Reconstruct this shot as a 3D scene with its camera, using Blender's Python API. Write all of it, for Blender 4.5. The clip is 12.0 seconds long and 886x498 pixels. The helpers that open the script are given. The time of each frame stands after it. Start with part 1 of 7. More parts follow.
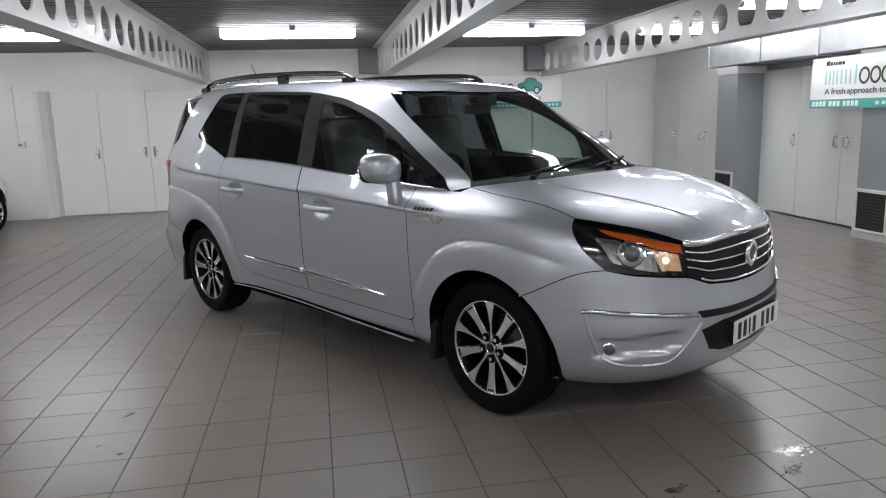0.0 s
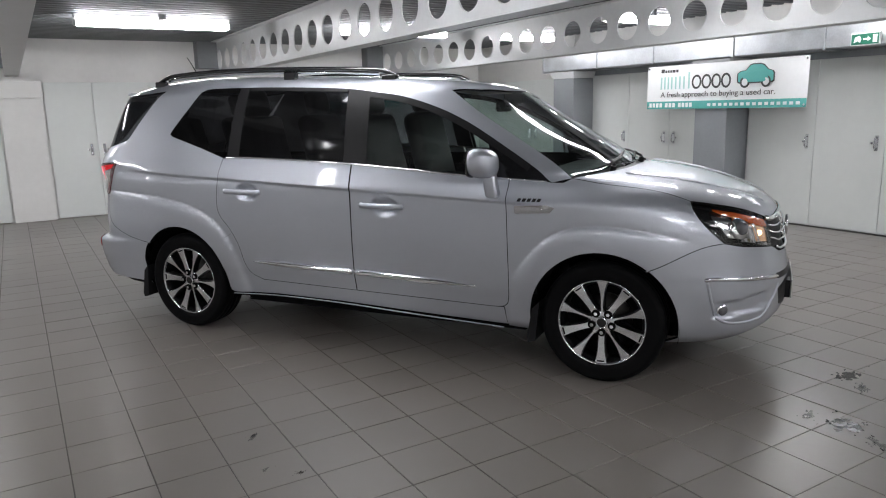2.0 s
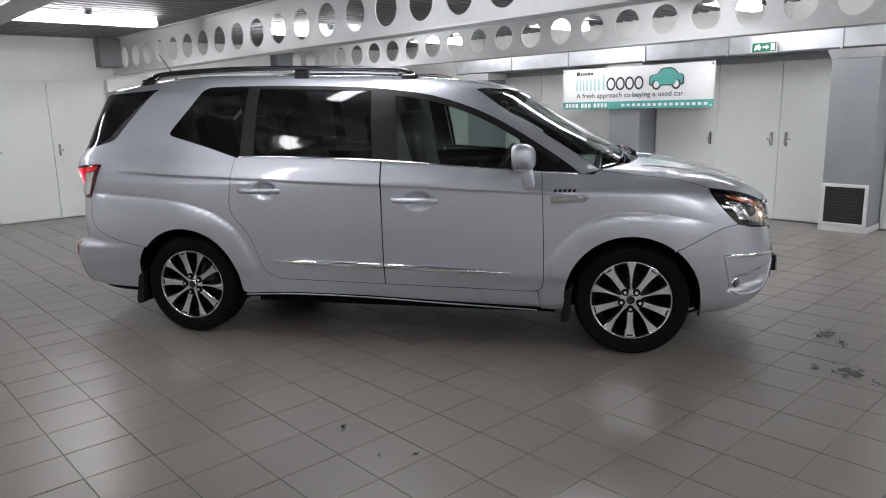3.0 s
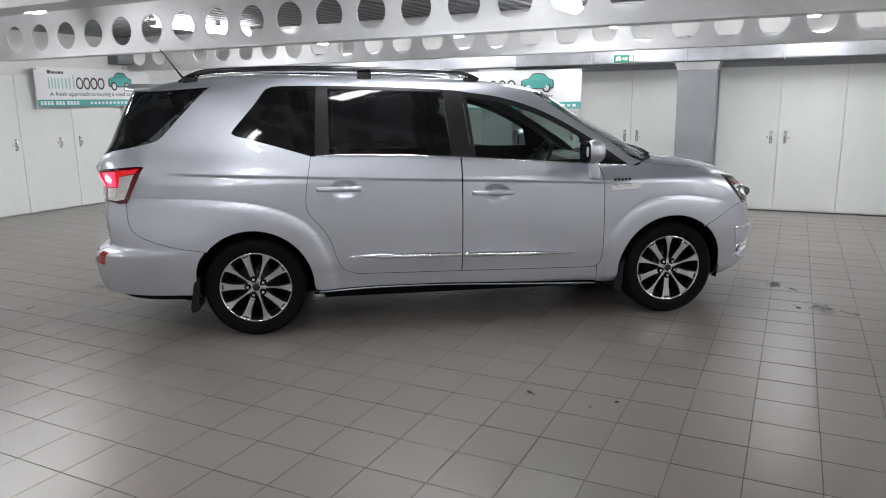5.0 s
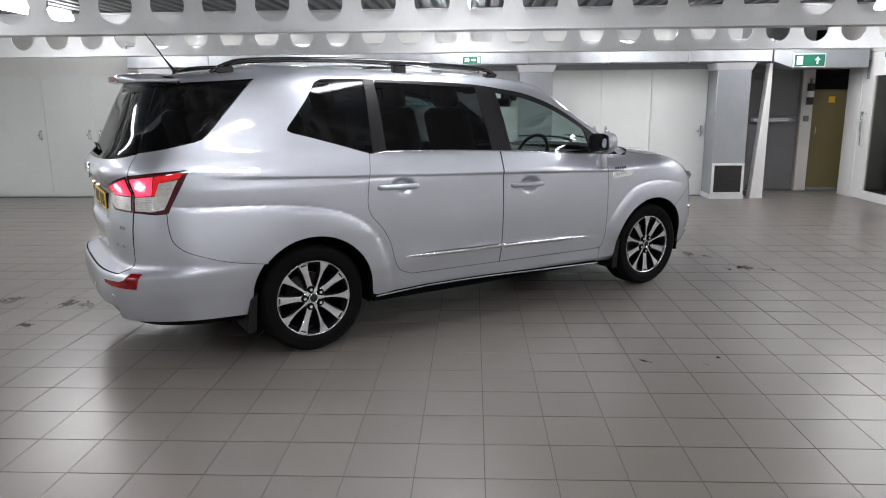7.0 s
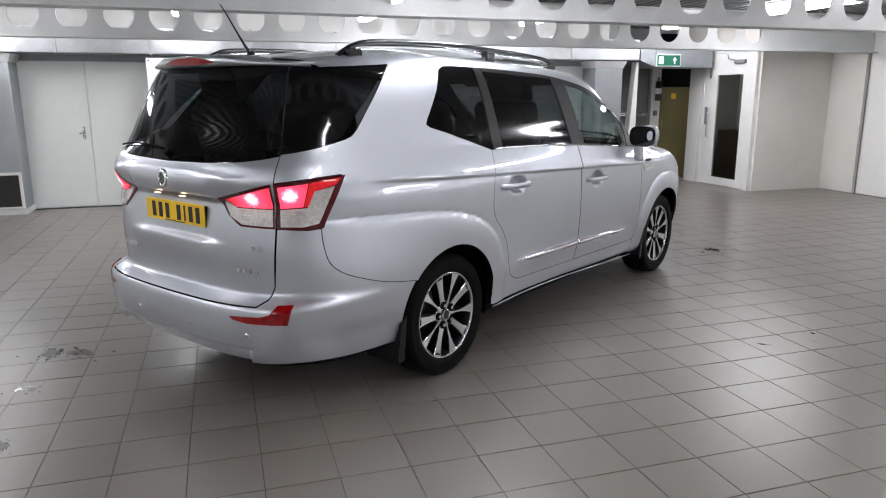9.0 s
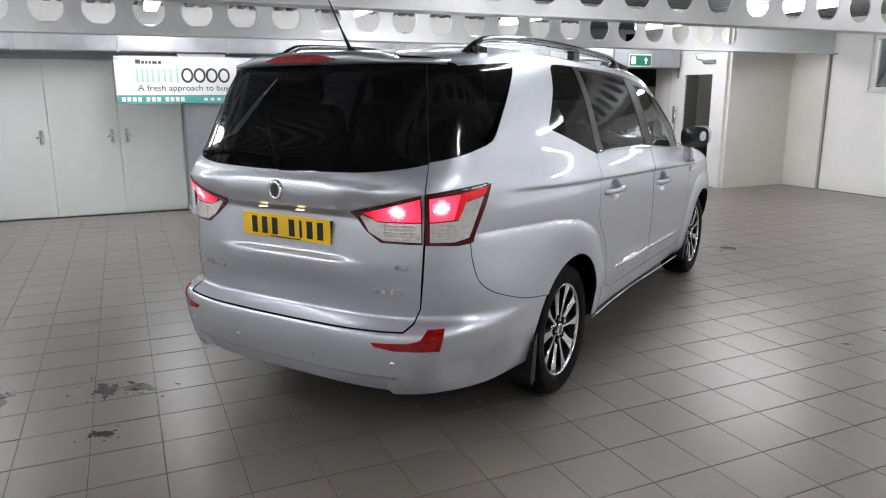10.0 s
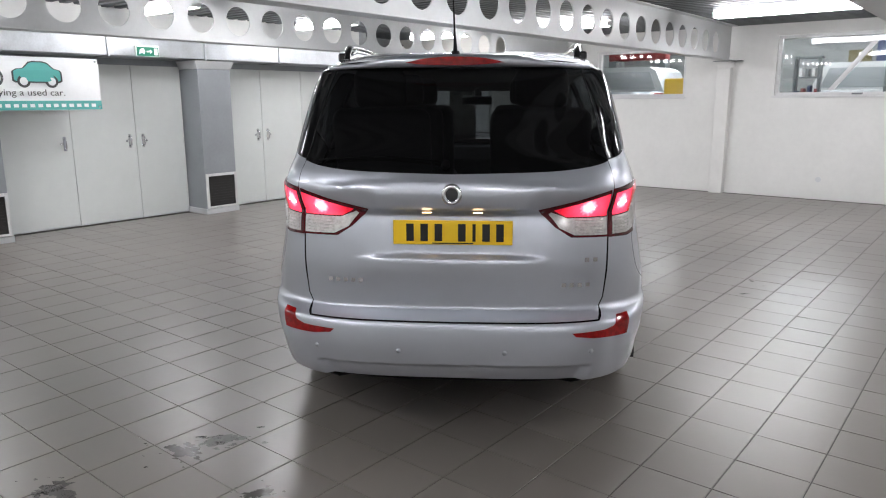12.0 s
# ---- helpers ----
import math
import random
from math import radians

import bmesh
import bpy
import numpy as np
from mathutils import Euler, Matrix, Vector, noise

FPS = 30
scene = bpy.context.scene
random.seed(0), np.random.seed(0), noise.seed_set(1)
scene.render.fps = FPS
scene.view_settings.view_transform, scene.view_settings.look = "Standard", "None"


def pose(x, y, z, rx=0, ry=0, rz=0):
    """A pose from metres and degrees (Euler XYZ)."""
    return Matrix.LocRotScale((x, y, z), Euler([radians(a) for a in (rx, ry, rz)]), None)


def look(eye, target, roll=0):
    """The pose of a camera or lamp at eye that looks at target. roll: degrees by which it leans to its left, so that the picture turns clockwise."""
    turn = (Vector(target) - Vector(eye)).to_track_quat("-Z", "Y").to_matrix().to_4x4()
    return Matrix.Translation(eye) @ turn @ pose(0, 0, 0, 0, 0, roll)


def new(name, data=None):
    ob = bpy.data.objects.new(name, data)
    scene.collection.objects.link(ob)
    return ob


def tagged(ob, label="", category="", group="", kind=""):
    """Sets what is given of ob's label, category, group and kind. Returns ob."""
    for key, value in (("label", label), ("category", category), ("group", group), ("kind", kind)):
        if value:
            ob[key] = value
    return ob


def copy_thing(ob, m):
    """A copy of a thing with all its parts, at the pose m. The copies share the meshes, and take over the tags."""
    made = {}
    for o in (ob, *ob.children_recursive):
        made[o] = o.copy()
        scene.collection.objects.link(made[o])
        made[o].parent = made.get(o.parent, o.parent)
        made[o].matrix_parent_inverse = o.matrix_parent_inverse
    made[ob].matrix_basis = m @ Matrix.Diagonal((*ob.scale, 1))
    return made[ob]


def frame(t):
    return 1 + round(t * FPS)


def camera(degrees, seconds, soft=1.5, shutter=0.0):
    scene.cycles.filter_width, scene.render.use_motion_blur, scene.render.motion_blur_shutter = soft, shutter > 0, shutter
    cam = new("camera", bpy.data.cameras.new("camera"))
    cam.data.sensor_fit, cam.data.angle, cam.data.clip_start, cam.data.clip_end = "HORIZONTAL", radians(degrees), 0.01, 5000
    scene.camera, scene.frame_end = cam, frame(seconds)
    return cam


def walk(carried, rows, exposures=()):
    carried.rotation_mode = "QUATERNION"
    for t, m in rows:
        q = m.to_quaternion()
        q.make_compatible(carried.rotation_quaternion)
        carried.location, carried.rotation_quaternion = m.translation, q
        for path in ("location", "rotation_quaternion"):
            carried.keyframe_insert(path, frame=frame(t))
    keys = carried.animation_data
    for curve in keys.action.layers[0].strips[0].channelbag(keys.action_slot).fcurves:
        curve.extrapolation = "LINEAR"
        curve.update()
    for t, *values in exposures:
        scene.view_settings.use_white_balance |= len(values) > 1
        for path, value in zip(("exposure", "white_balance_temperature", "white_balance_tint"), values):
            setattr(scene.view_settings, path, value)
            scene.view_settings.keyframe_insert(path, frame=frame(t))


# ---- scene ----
cam = camera(64.2, 12.0, soft=1.1)
PATH = [
    (0, (0.019, 0.021, 1.5), (0.357, 1.957, 1.127), -1.7),
    (0.5, (-0.419, 0.088, 1.516), (0.101, 1.982, 1.139), -1.7),
    (1, (-0.888, 0.233, 1.53), (-0.195, 2.07, 1.148), -1.6),
    (1.5, (-1.375, 0.351, 1.531), (-0.55, 2.132, 1.146), -1.6),
    (2, (-1.851, 0.539, 1.535), (-0.845, 2.223, 1.143), -1.4),
    (2.5, (-2.367, 0.74, 1.539), (-1.216, 2.328, 1.147), -1.4),
    (3, (-2.837, 1.009, 1.537), (-1.514, 2.456, 1.141), -1.4),
    (5, (-4.524, 2.534, 1.593), (-2.772, 3.405, 1.181), -0.8),
    (5.5, (-4.804, 3.05, 1.592), (-2.975, 3.748, 1.183), -0.9),
    (6, (-5.047, 3.599, 1.595), (-3.151, 4.076, 1.178), -0.8),
    (6.5, (-5.169, 4.193, 1.589), (-3.233, 4.476, 1.172), -0.7),
    (8.5, (-4.71, 6.449, 1.543), (-2.811, 5.992, 1.114), 0.1),
    (9, (-4.469, 6.933, 1.553), (-2.604, 6.353, 1.123), -0.1),
    (9.5, (-4.16, 7.348, 1.538), (-2.333, 6.656, 1.11), -0.4),
    (10, (-3.843, 7.805, 1.559), (-2.061, 7.005, 1.128), -0.2),
    (10.5, (-3.589, 8.25, 1.543), (-1.911, 7.247, 1.12), -0.4),
    (11, (-3.282, 8.711, 1.544), (-1.716, 7.54, 1.124), -0.3),
    (11.5, (-2.979, 9.191, 1.541), (-1.554, 7.85, 1.126), -0.3),
    (12, (-2.592, 9.552, 1.544), (-1.364, 8.029, 1.13), -0.2),
]
walk(cam, [(t, look(eye, target, roll)) for t, eye, target, roll in PATH], [(0, 0.66), (3, 0.80), (5, 1.05), (12, 0.98)])

# ---- light ----
world = bpy.data.worlds.new("world")
scene.world = world
world.use_nodes = True
world.node_tree.nodes["Background"].inputs[0].default_value = (0.55, 0.6, 0.65, 1)
world.node_tree.nodes["Background"].inputs[1].default_value = 0.02
LAMP_POWER = 22.5


# ---- materials ----
def mat(name, color, rough=0.5, metal=0.0, coat=0.0, var=0.0, scale=8.0, bump=0.0, bump_scale=60.0, emit=None, strength=0.0, ior=1.5, rand=0.0, spec=0.5, broad=False):
    """A Principled material with two scales of noise in colour and roughness and a fine relief."""
    m = bpy.data.materials.new(name)
    m.use_nodes = True
    nt = m.node_tree
    b = nt.nodes["Principled BSDF"]
    b.inputs["Base Color"].default_value = (*color, 1)
    b.inputs["Roughness"].default_value = rough
    b.inputs["Metallic"].default_value = metal
    b.inputs["IOR"].default_value = ior
    b.inputs["Specular IOR Level"].default_value = spec
    if coat:
        b.inputs["Coat Weight"].default_value = coat
        b.inputs["Coat Roughness"].default_value = 0.04
    if emit:
        b.inputs["Emission Color"].default_value = (*emit, 1)
        b.inputs["Emission Strength"].default_value = strength
    if var or rand or bump:
        co = nt.nodes.new("ShaderNodeTexCoord")
        n1 = nt.nodes.new("ShaderNodeTexNoise")
        n1.inputs["Scale"].default_value = scale
        n1.inputs["Detail"].default_value = 1.5 if broad else 6
        n2 = nt.nodes.new("ShaderNodeTexNoise")
        n2.inputs["Scale"].default_value = scale * 9
        n2.inputs["Detail"].default_value = 3
        place = nt.nodes.new("ShaderNodeNewGeometry").outputs["Position"] if broad else co.outputs["Object"]
        for n in (n1, n2):
            nt.links.new(place, n.inputs["Vector"])
        add = nt.nodes.new("ShaderNodeMath")
        add.operation = "MULTIPLY_ADD"
        nt.links.new(n2.outputs[0], add.inputs[0])
        add.inputs[1].default_value = 0.5
        nt.links.new(n1.outputs[0], add.inputs[2])
        ramp = nt.nodes.new("ShaderNodeMapRange")
        ramp.inputs["From Min"].default_value = 0.45
        ramp.inputs["From Max"].default_value = 1.05
        ramp.inputs["To Min"].default_value = 1 - var
        ramp.inputs["To Max"].default_value = 1 + var
        nt.links.new(add.outputs[0], ramp.inputs["Value"])
        val = ramp.outputs[0]
        if rand:
            info = nt.nodes.new("ShaderNodeObjectInfo")
            geo = nt.nodes.new("ShaderNodeNewGeometry")
            s = nt.nodes.new("ShaderNodeMath")
            s.operation = "ADD"
            nt.links.new(info.outputs["Random"], s.inputs[0])
            nt.links.new(geo.outputs["Random Per Island"], s.inputs[1])
            fr = nt.nodes.new("ShaderNodeMath")
            fr.operation = "FRACT"
            nt.links.new(s.outputs[0], fr.inputs[0])
            mr = nt.nodes.new("ShaderNodeMapRange")
            mr.inputs["To Min"].default_value = 1 - rand
            mr.inputs["To Max"].default_value = 1 + rand
            nt.links.new(fr.outputs[0], mr.inputs["Value"])
            mu = nt.nodes.new("ShaderNodeMath")
            mu.operation = "MULTIPLY"
            nt.links.new(val, mu.inputs[0])
            nt.links.new(mr.outputs[0], mu.inputs[1])
            val = mu.outputs[0]
        mix = nt.nodes.new("ShaderNodeVectorMath")
        mix.operation = "SCALE"
        mix.inputs[0].default_value = color
        nt.links.new(val, mix.inputs["Scale"])
        nt.links.new(mix.outputs[0], b.inputs["Base Color"])
        rr = nt.nodes.new("ShaderNodeMapRange")
        rr.inputs["From Min"].default_value = 0.45
        rr.inputs["From Max"].default_value = 1.05
        rr.inputs["To Min"].default_value = rough * (1 - var)
        rr.inputs["To Max"].default_value = min(1, rough * (1 + var))
        nt.links.new(add.outputs[0], rr.inputs["Value"])
        nt.links.new(rr.outputs[0], b.inputs["Roughness"])
        if bump:
            n3 = nt.nodes.new("ShaderNodeTexNoise")
            n3.inputs["Scale"].default_value = bump_scale
            n3.inputs["Detail"].default_value = 4
            nt.links.new(co.outputs["Object"], n3.inputs["Vector"])
            bp = nt.nodes.new("ShaderNodeBump")
            bp.inputs["Strength"].default_value = bump
            bp.inputs["Distance"].default_value = 0.003
            nt.links.new(n3.outputs[0], bp.inputs["Height"])
            nt.links.new(bp.outputs[0], b.inputs["Normal"])
    return m


def glass_mat(name, tint, ior=1.5, rough=0.0, haze_mix=0.0):
    """Thin pane: tinted see-through with Fresnel gloss and a faint diffuse haze painted in to lift its blacks."""
    m = bpy.data.materials.new(name)
    m.use_nodes = True
    nt = m.node_tree
    nt.nodes.remove(nt.nodes["Principled BSDF"])
    out = nt.nodes["Material Output"]
    tr = nt.nodes.new("ShaderNodeBsdfTransparent")
    tr.inputs[0].default_value = (*tint, 1)
    gl = nt.nodes.new("ShaderNodeBsdfGlossy")
    gl.inputs["Roughness"].default_value = rough
    lw = nt.nodes.new("ShaderNodeLayerWeight")
    lw.inputs["Blend"].default_value = 0.5
    pw = nt.nodes.new("ShaderNodeMath")
    pw.operation = "POWER"
    pw.inputs[1].default_value = 5
    nt.links.new(lw.outputs["Facing"], pw.inputs[0])
    f0 = ((ior - 1) / (ior + 1)) ** 2
    fr = nt.nodes.new("ShaderNodeMath")
    fr.operation = "MULTIPLY_ADD"
    fr.inputs[1].default_value = 1 - f0
    fr.inputs[2].default_value = f0
    nt.links.new(pw.outputs[0], fr.inputs[0])
    mx = nt.nodes.new("ShaderNodeMixShader")
    nt.links.new(fr.outputs[0], mx.inputs[0])
    body = tr.outputs[0]
    if haze_mix:
        df = nt.nodes.new("ShaderNodeBsdfDiffuse")
        df.inputs[0].default_value = (0.6, 0.6, 0.62, 1)
        haze = nt.nodes.new("ShaderNodeMixShader")
        haze.inputs[0].default_value = haze_mix
        nt.links.new(body, haze.inputs[1])
        nt.links.new(df.outputs[0], haze.inputs[2])
        body = haze.outputs[0]
    nt.links.new(body, mx.inputs[1])
    nt.links.new(gl.outputs[0], mx.inputs[2])
    nt.links.new(mx.outputs[0], out.inputs[0])
    return m


M_PAINT = mat("silver_paint", (0.52, 0.545, 0.595), 0.46, 0.80, 1.0, var=0.02, scale=3)
M_PAINT.node_tree.nodes["Principled BSDF"].inputs["Coat IOR"].default_value = 1.5
M_BLACK = mat("black_plastic", (0.010, 0.010, 0.011), 0.45, var=0.15, scale=20, spec=0.2)
M_GLOSSBLACK = mat("gloss_black", (0.008, 0.008, 0.009), 0.12, coat=0.6)
M_LINER = mat("underbody_and_gap_black", (0.005, 0.005, 0.0055), 0.8, var=0.2, spec=0.05)
M_RUBBER = mat("tyre_rubber", (0.0045, 0.0045, 0.005), 0.6, var=0.2, scale=30, bump=0.2, spec=0.08)
M_ALLOY = mat("machined_alloy", (0.72, 0.73, 0.75), 0.22, 1.0, var=0.05, scale=15)
M_DARKALLOY = mat("dark_wheel_paint", (0.004, 0.004, 0.0045), 0.4, 0.0, spec=0.12)
M_CHROME = mat("chrome", (0.82, 0.83, 0.85), 0.06, 1.0)
M_STEEL = mat("brake_disc_steel", (0.05, 0.048, 0.046), 0.5, 1.0, var=0.15)
M_TINT = glass_mat("privacy_glass", (0.11, 0.115, 0.125), 1.42, 0.05, 0.006)
M_GLASS = glass_mat("clear_car_glass", (0.62, 0.70, 0.68), haze_mix=0.006)
M_LENS = glass_mat("clear_lens", (0.9, 0.9, 0.9))
M_RED = mat("red_lens", (0.32, 0.009, 0.007), 0.12, coat=0.3, var=0.1, scale=40)
M_DKRED = mat("dark_red_lens", (0.07, 0.002, 0.005), 0.12, coat=0.3, var=0.3, scale=50)
M_REFLECTOR = mat("bumper_reflector_red", (0.25, 0.003, 0.004), 0.10, coat=0.25, var=0.6, scale=45)
M_REDDIM = mat("dim_red_lens", (0.30, 0.004, 0.006), 0.10, coat=0.4, var=0.5, scale=60, emit=(1.0, 0.02, 0.03), strength=0.22)
M_BULB = mat("lit_tail_bulb", (0.9, 0.7, 0.7), 0.2, emit=(1.0, 0.62, 0.68), strength=1.3)
M_REDLIT = mat("lit_red_lens", (0.6, 0.01, 0.02), 0.1, coat=0.4, var=0.2, scale=70, emit=(1.0, 0.012, 0.055), strength=0.62)
M_CLEARLENS = mat("clear_lamp_lens", (0.70, 0.68, 0.66), 0.15, 0.4, coat=1.0, var=0.25, scale=60)
M_LENSDARK = mat("dark_projector_lens", (0.12, 0.12, 0.13), 0.08, coat=1.0)
M_AMBER = mat("amber_lens", (0.62, 0.10, 0.010), 0.12, coat=1.0, var=0.1, scale=40)
M_LAMPWARM = mat("lit_bulb_reflector", (0.55, 0.40, 0.27), 0.18, 0.8, var=0.4, scale=45, emit=(1.0, 0.56, 0.32), strength=0.22)
M_PLATELAMP = mat("plate_lamp", (0.9, 0.8, 0.6), 0.3, emit=(1.0, 0.6, 0.3), strength=2.6)
M_YELLOW = mat("yellow_plate", (0.86, 0.55, 0.02), 0.35, var=0.03)
M_WHITEPLATE = mat("white_plate", (0.75, 0.75, 0.74), 0.35, var=0.03)
M_INK = mat("black_print", (0.01, 0.01, 0.01), 0.5)
M_SEAT = mat("dark_grey_leather", (0.045, 0.043, 0.042), 0.5, var=0.15, scale=12, bump=0.2)
M_DASH = mat("dark_dash", (0.02, 0.02, 0.022), 0.6, var=0.15)
M_HEADLINER = mat("beige_headliner", (0.35, 0.33, 0.30), 0.9, var=0.08)
M_WALL = mat("white_wall_paint", (0.74, 0.735, 0.715), 0.55, var=0.05, scale=1.5, bump=0.12, bump_scale=35)
M_DOOR = mat("pale_grey_door_paint", (0.72, 0.745, 0.725), 0.42, var=0.035, scale=1.2, bump=0.05)
# Warm cream hue, also darkened for the dimmer light in the corridor corner.
M_CREAM = mat("cream_wall_toned_down", (0.64, 0.62, 0.585), 0.55, var=0.05, scale=1.5, bump=0.12, bump_scale=35)
M_GALV = mat("galvanised_sheet", (0.55, 0.57, 0.59), 0.42, 0.85, var=0.16, scale=5)
M_GALVD = mat("grey_duct_sheet", (0.36, 0.38, 0.40), 0.5, 0.7, var=0.08, scale=3)
M_COLLAR = mat("pale_collar_sheet", (0.66, 0.67, 0.68), 0.5, 0.3, var=0.08, scale=3)
M_BEAM = mat("white_painted_steel", (0.58, 0.59, 0.59), 0.38, var=0.06, scale=3, bump=0.08)
M_STUB = mat("grey_steel_paint", (0.17, 0.18, 0.19), 0.5, var=0.1, scale=4)
M_DECK = mat("metal_deck", (0.17, 0.178, 0.185), 0.6, 0.12, var=0.15, scale=2)
M_GRILLE = mat("dark_vent_mesh", (0.03, 0.028, 0.027), 0.6, var=0.3, scale=60)
M_FRAMEW = mat("white_frame", (0.70, 0.70, 0.69), 0.4, var=0.05)
M_TILE = mat("grey_floor_tile", (0.172, 0.155, 0.140), 0.32, spec=0.9, var=0.03, scale=0.7, broad=True, rand=0.06, bump=0.05, bump_scale=25)
M_GROUT = mat("dark_grout", (0.062, 0.056, 0.050), 0.7, var=0.8, scale=1.6)
M_TUBE = mat("lit_fluorescent_diffuser", (0.9, 0.9, 0.9), 0.4, emit=(0.985, 0.98, 1.015), strength=LAMP_POWER)
M_LAMPBODY = mat("white_lamp_body", (0.75, 0.75, 0.75), 0.4, var=0.03)
M_BANNER = mat("white_banner_vinyl", (0.86, 0.87, 0.87), 0.5, var=0.04, scale=3, bump=0.1, bump_scale=12)
M_TEAL = mat("teal_print", (0.10, 0.42, 0.38), 0.5, var=0.05)
M_PALETEAL = mat("pale_teal_print", (0.38, 0.62, 0.58), 0.5)
M_GREYINK = mat("dark_grey_print", (0.06, 0.06, 0.06), 0.5)
M_GREEN = mat("exit_sign_green", (0.008, 0.13, 0.075), 0.4, var=0.05)
M_SIGNWHITE = mat("sign_white", (0.8, 0.82, 0.8), 0.4)
M_BEIGE = mat("beige_cabinet_paint", (0.52, 0.43, 0.33), 0.5, var=0.06)
M_YELLOWDOOR = mat("ochre_door_paint", (0.15, 0.125, 0.05), 0.5, var=0.1, scale=2)
# Door grey, taken darker for the shade in the corridor.
M_GREYDOOR = mat("grey_shutter_shaded", (0.15, 0.15, 0.155), 0.5, var=0.08, scale=2)
M_PANE = glass_mat("window_pane", (0.85, 0.88, 0.88))
M_DARKPANE = glass_mat("door_pane", (0.75, 0.75, 0.72))
M_ALU = mat("white_window_frame", (0.68, 0.68, 0.68), 0.4, 0.1, var=0.05)
M_WHITECAR = mat("white_car_paint", (0.75, 0.75, 0.75), 0.3, coat=1.0)
M_WET = mat("wet_patch", (0.06, 0.055, 0.05), 0.13, var=0.2, scale=6, bump=0.6, bump_scale=14)
M_DIRT = mat("dark_dirt_stain", (0.055, 0.05, 0.046), 0.3, var=0.4, scale=20)
M_FIRE = mat("dark_extinguisher_paint", (0.05, 0.03, 0.025), 0.35, coat=0.5)
M_SHOP = mat("workshop_grey_corridor_shade", (0.30, 0.31, 0.31), 0.6, var=0.12, scale=1.5)
M_HOIST = mat("red_hoist_paint", (0.28, 0.03, 0.03), 0.45, var=0.15)
M_BLUE = mat("dark_blue_paint", (0.05, 0.07, 0.16), 0.5, var=0.15)
M_BROWN = mat("brown_counter", (0.10, 0.06, 0.04), 0.5, var=0.2)


def floor_wear(m):
    """Broad dull smears over the tiles."""
    nt = m.node_tree
    b = nt.nodes["Principled BSDF"]
    where = nt.nodes.new("ShaderNodeNewGeometry").outputs["Position"]
    def field(scale, detail, lo, hi, to0, to1, dist=0.0):
        n = nt.nodes.new("ShaderNodeTexNoise")
        n.inputs["Scale"].default_value, n.inputs["Detail"].default_value, n.inputs["Distortion"].default_value = scale, detail, dist
        nt.links.new(where, n.inputs["Vector"])
        r = nt.nodes.new("ShaderNodeMapRange")
        for key, value in (("From Min", lo), ("From Max", hi), ("To Min", to0), ("To Max", to1)):
            r.inputs[key].default_value = value
        nt.links.new(n.outputs[0], r.inputs["Value"])
        return r.outputs[0]
    smear = field(0.7, 2, 0.3, 0.7, 1.08, 0.90, 0.0)
    old = b.inputs["Base Color"].links[0].from_socket
    sc = nt.nodes.new("ShaderNodeVectorMath")
    sc.operation = "SCALE"
    nt.links.new(old, sc.inputs[0])
    nt.links.new(smear, sc.inputs["Scale"])
    nt.links.new(sc.outputs[0], b.inputs["Base Color"])


floor_wear(M_TILE)


def bulb_glow(m):
    """Lets the lit lens shine brightest before its two bulbs, fading to deep red, with faint facets."""
    nt = m.node_tree
    b = nt.nodes["Principled BSDF"]
    co = nt.nodes.new("ShaderNodeTexCoord")
    ab = nt.nodes.new("ShaderNodeVectorMath")
    ab.operation = "ABSOLUTE"
    nt.links.new(co.outputs["Object"], ab.inputs[0])
    dist = []
    for c in ((2.53, 0.585, 1.088), (2.44, 0.742, 1.105)):
        d = nt.nodes.new("ShaderNodeVectorMath")
        d.operation = "DISTANCE"
        d.inputs[1].default_value = c
        nt.links.new(ab.outputs[0], d.inputs[0])
        dist.append(d.outputs["Value"])
    mn = nt.nodes.new("ShaderNodeMath")
    mn.operation = "MINIMUM"
    nt.links.new(dist[0], mn.inputs[0])
    nt.links.new(dist[1], mn.inputs[1])
    vo = nt.nodes.new("ShaderNodeTexVoronoi")
    vo.inputs["Scale"].default_value = 70
    nt.links.new(co.outputs["Object"], vo.inputs["Vector"])
    sc = nt.nodes.new("ShaderNodeMath")
    sc.operation = "MULTIPLY_ADD"
    sc.inputs[1].default_value = 0.012
    nt.links.new(vo.outputs["Distance"], sc.inputs[0])
    nt.links.new(mn.outputs[0], sc.inputs[2])
    ra = nt.nodes.new("ShaderNodeValToRGB")
    ra.color_ramp.elements[0].position = 0.02
    ra.color_ramp.elements[0].color = (2.6, 0.75, 0.9, 1)
    ra.color_ramp.elements[1].position = 0.13
    ra.color_ramp.elements[1].color = (0.30, 0.004, 0.014, 1)
    e2 = ra.color_ramp.elements.new(0.045)
    e2.color = (1.1, 0.06, 0.13, 1)
    nt.links.new(sc.outputs[0], ra.inputs[0])
    nt.links.new(ra.outputs[0], b.inputs["Emission Color"])
    b.inputs["Emission Strength"].default_value = 1.0


bulb_glow(M_REDLIT)


# ---- building helpers ----
def obj(name, bm, material, parent=None, label="", smooth=False):
    me = bpy.data.meshes.new(name)
    bm.to_mesh(me)
    bm.free()
    if material:
        me.materials.append(material)
    if smooth:
        for p in me.polygons:
            p.use_smooth = True
    ob = new(name, me)
    if parent:
        ob.parent = parent
    if label:
        ob["label"] = label
    return ob


def part(name, bm, material, parent, label="", smooth=False):
    """One mesh object under a thing or under a part."""
    return obj(name, bm, material, parent, label, smooth)


def empty(name, label="", category="", group="", kind="", m=None):
    e = new(name)
    if m is not None:
        e.matrix_world = m
    return tagged(e, label, category, group, kind)


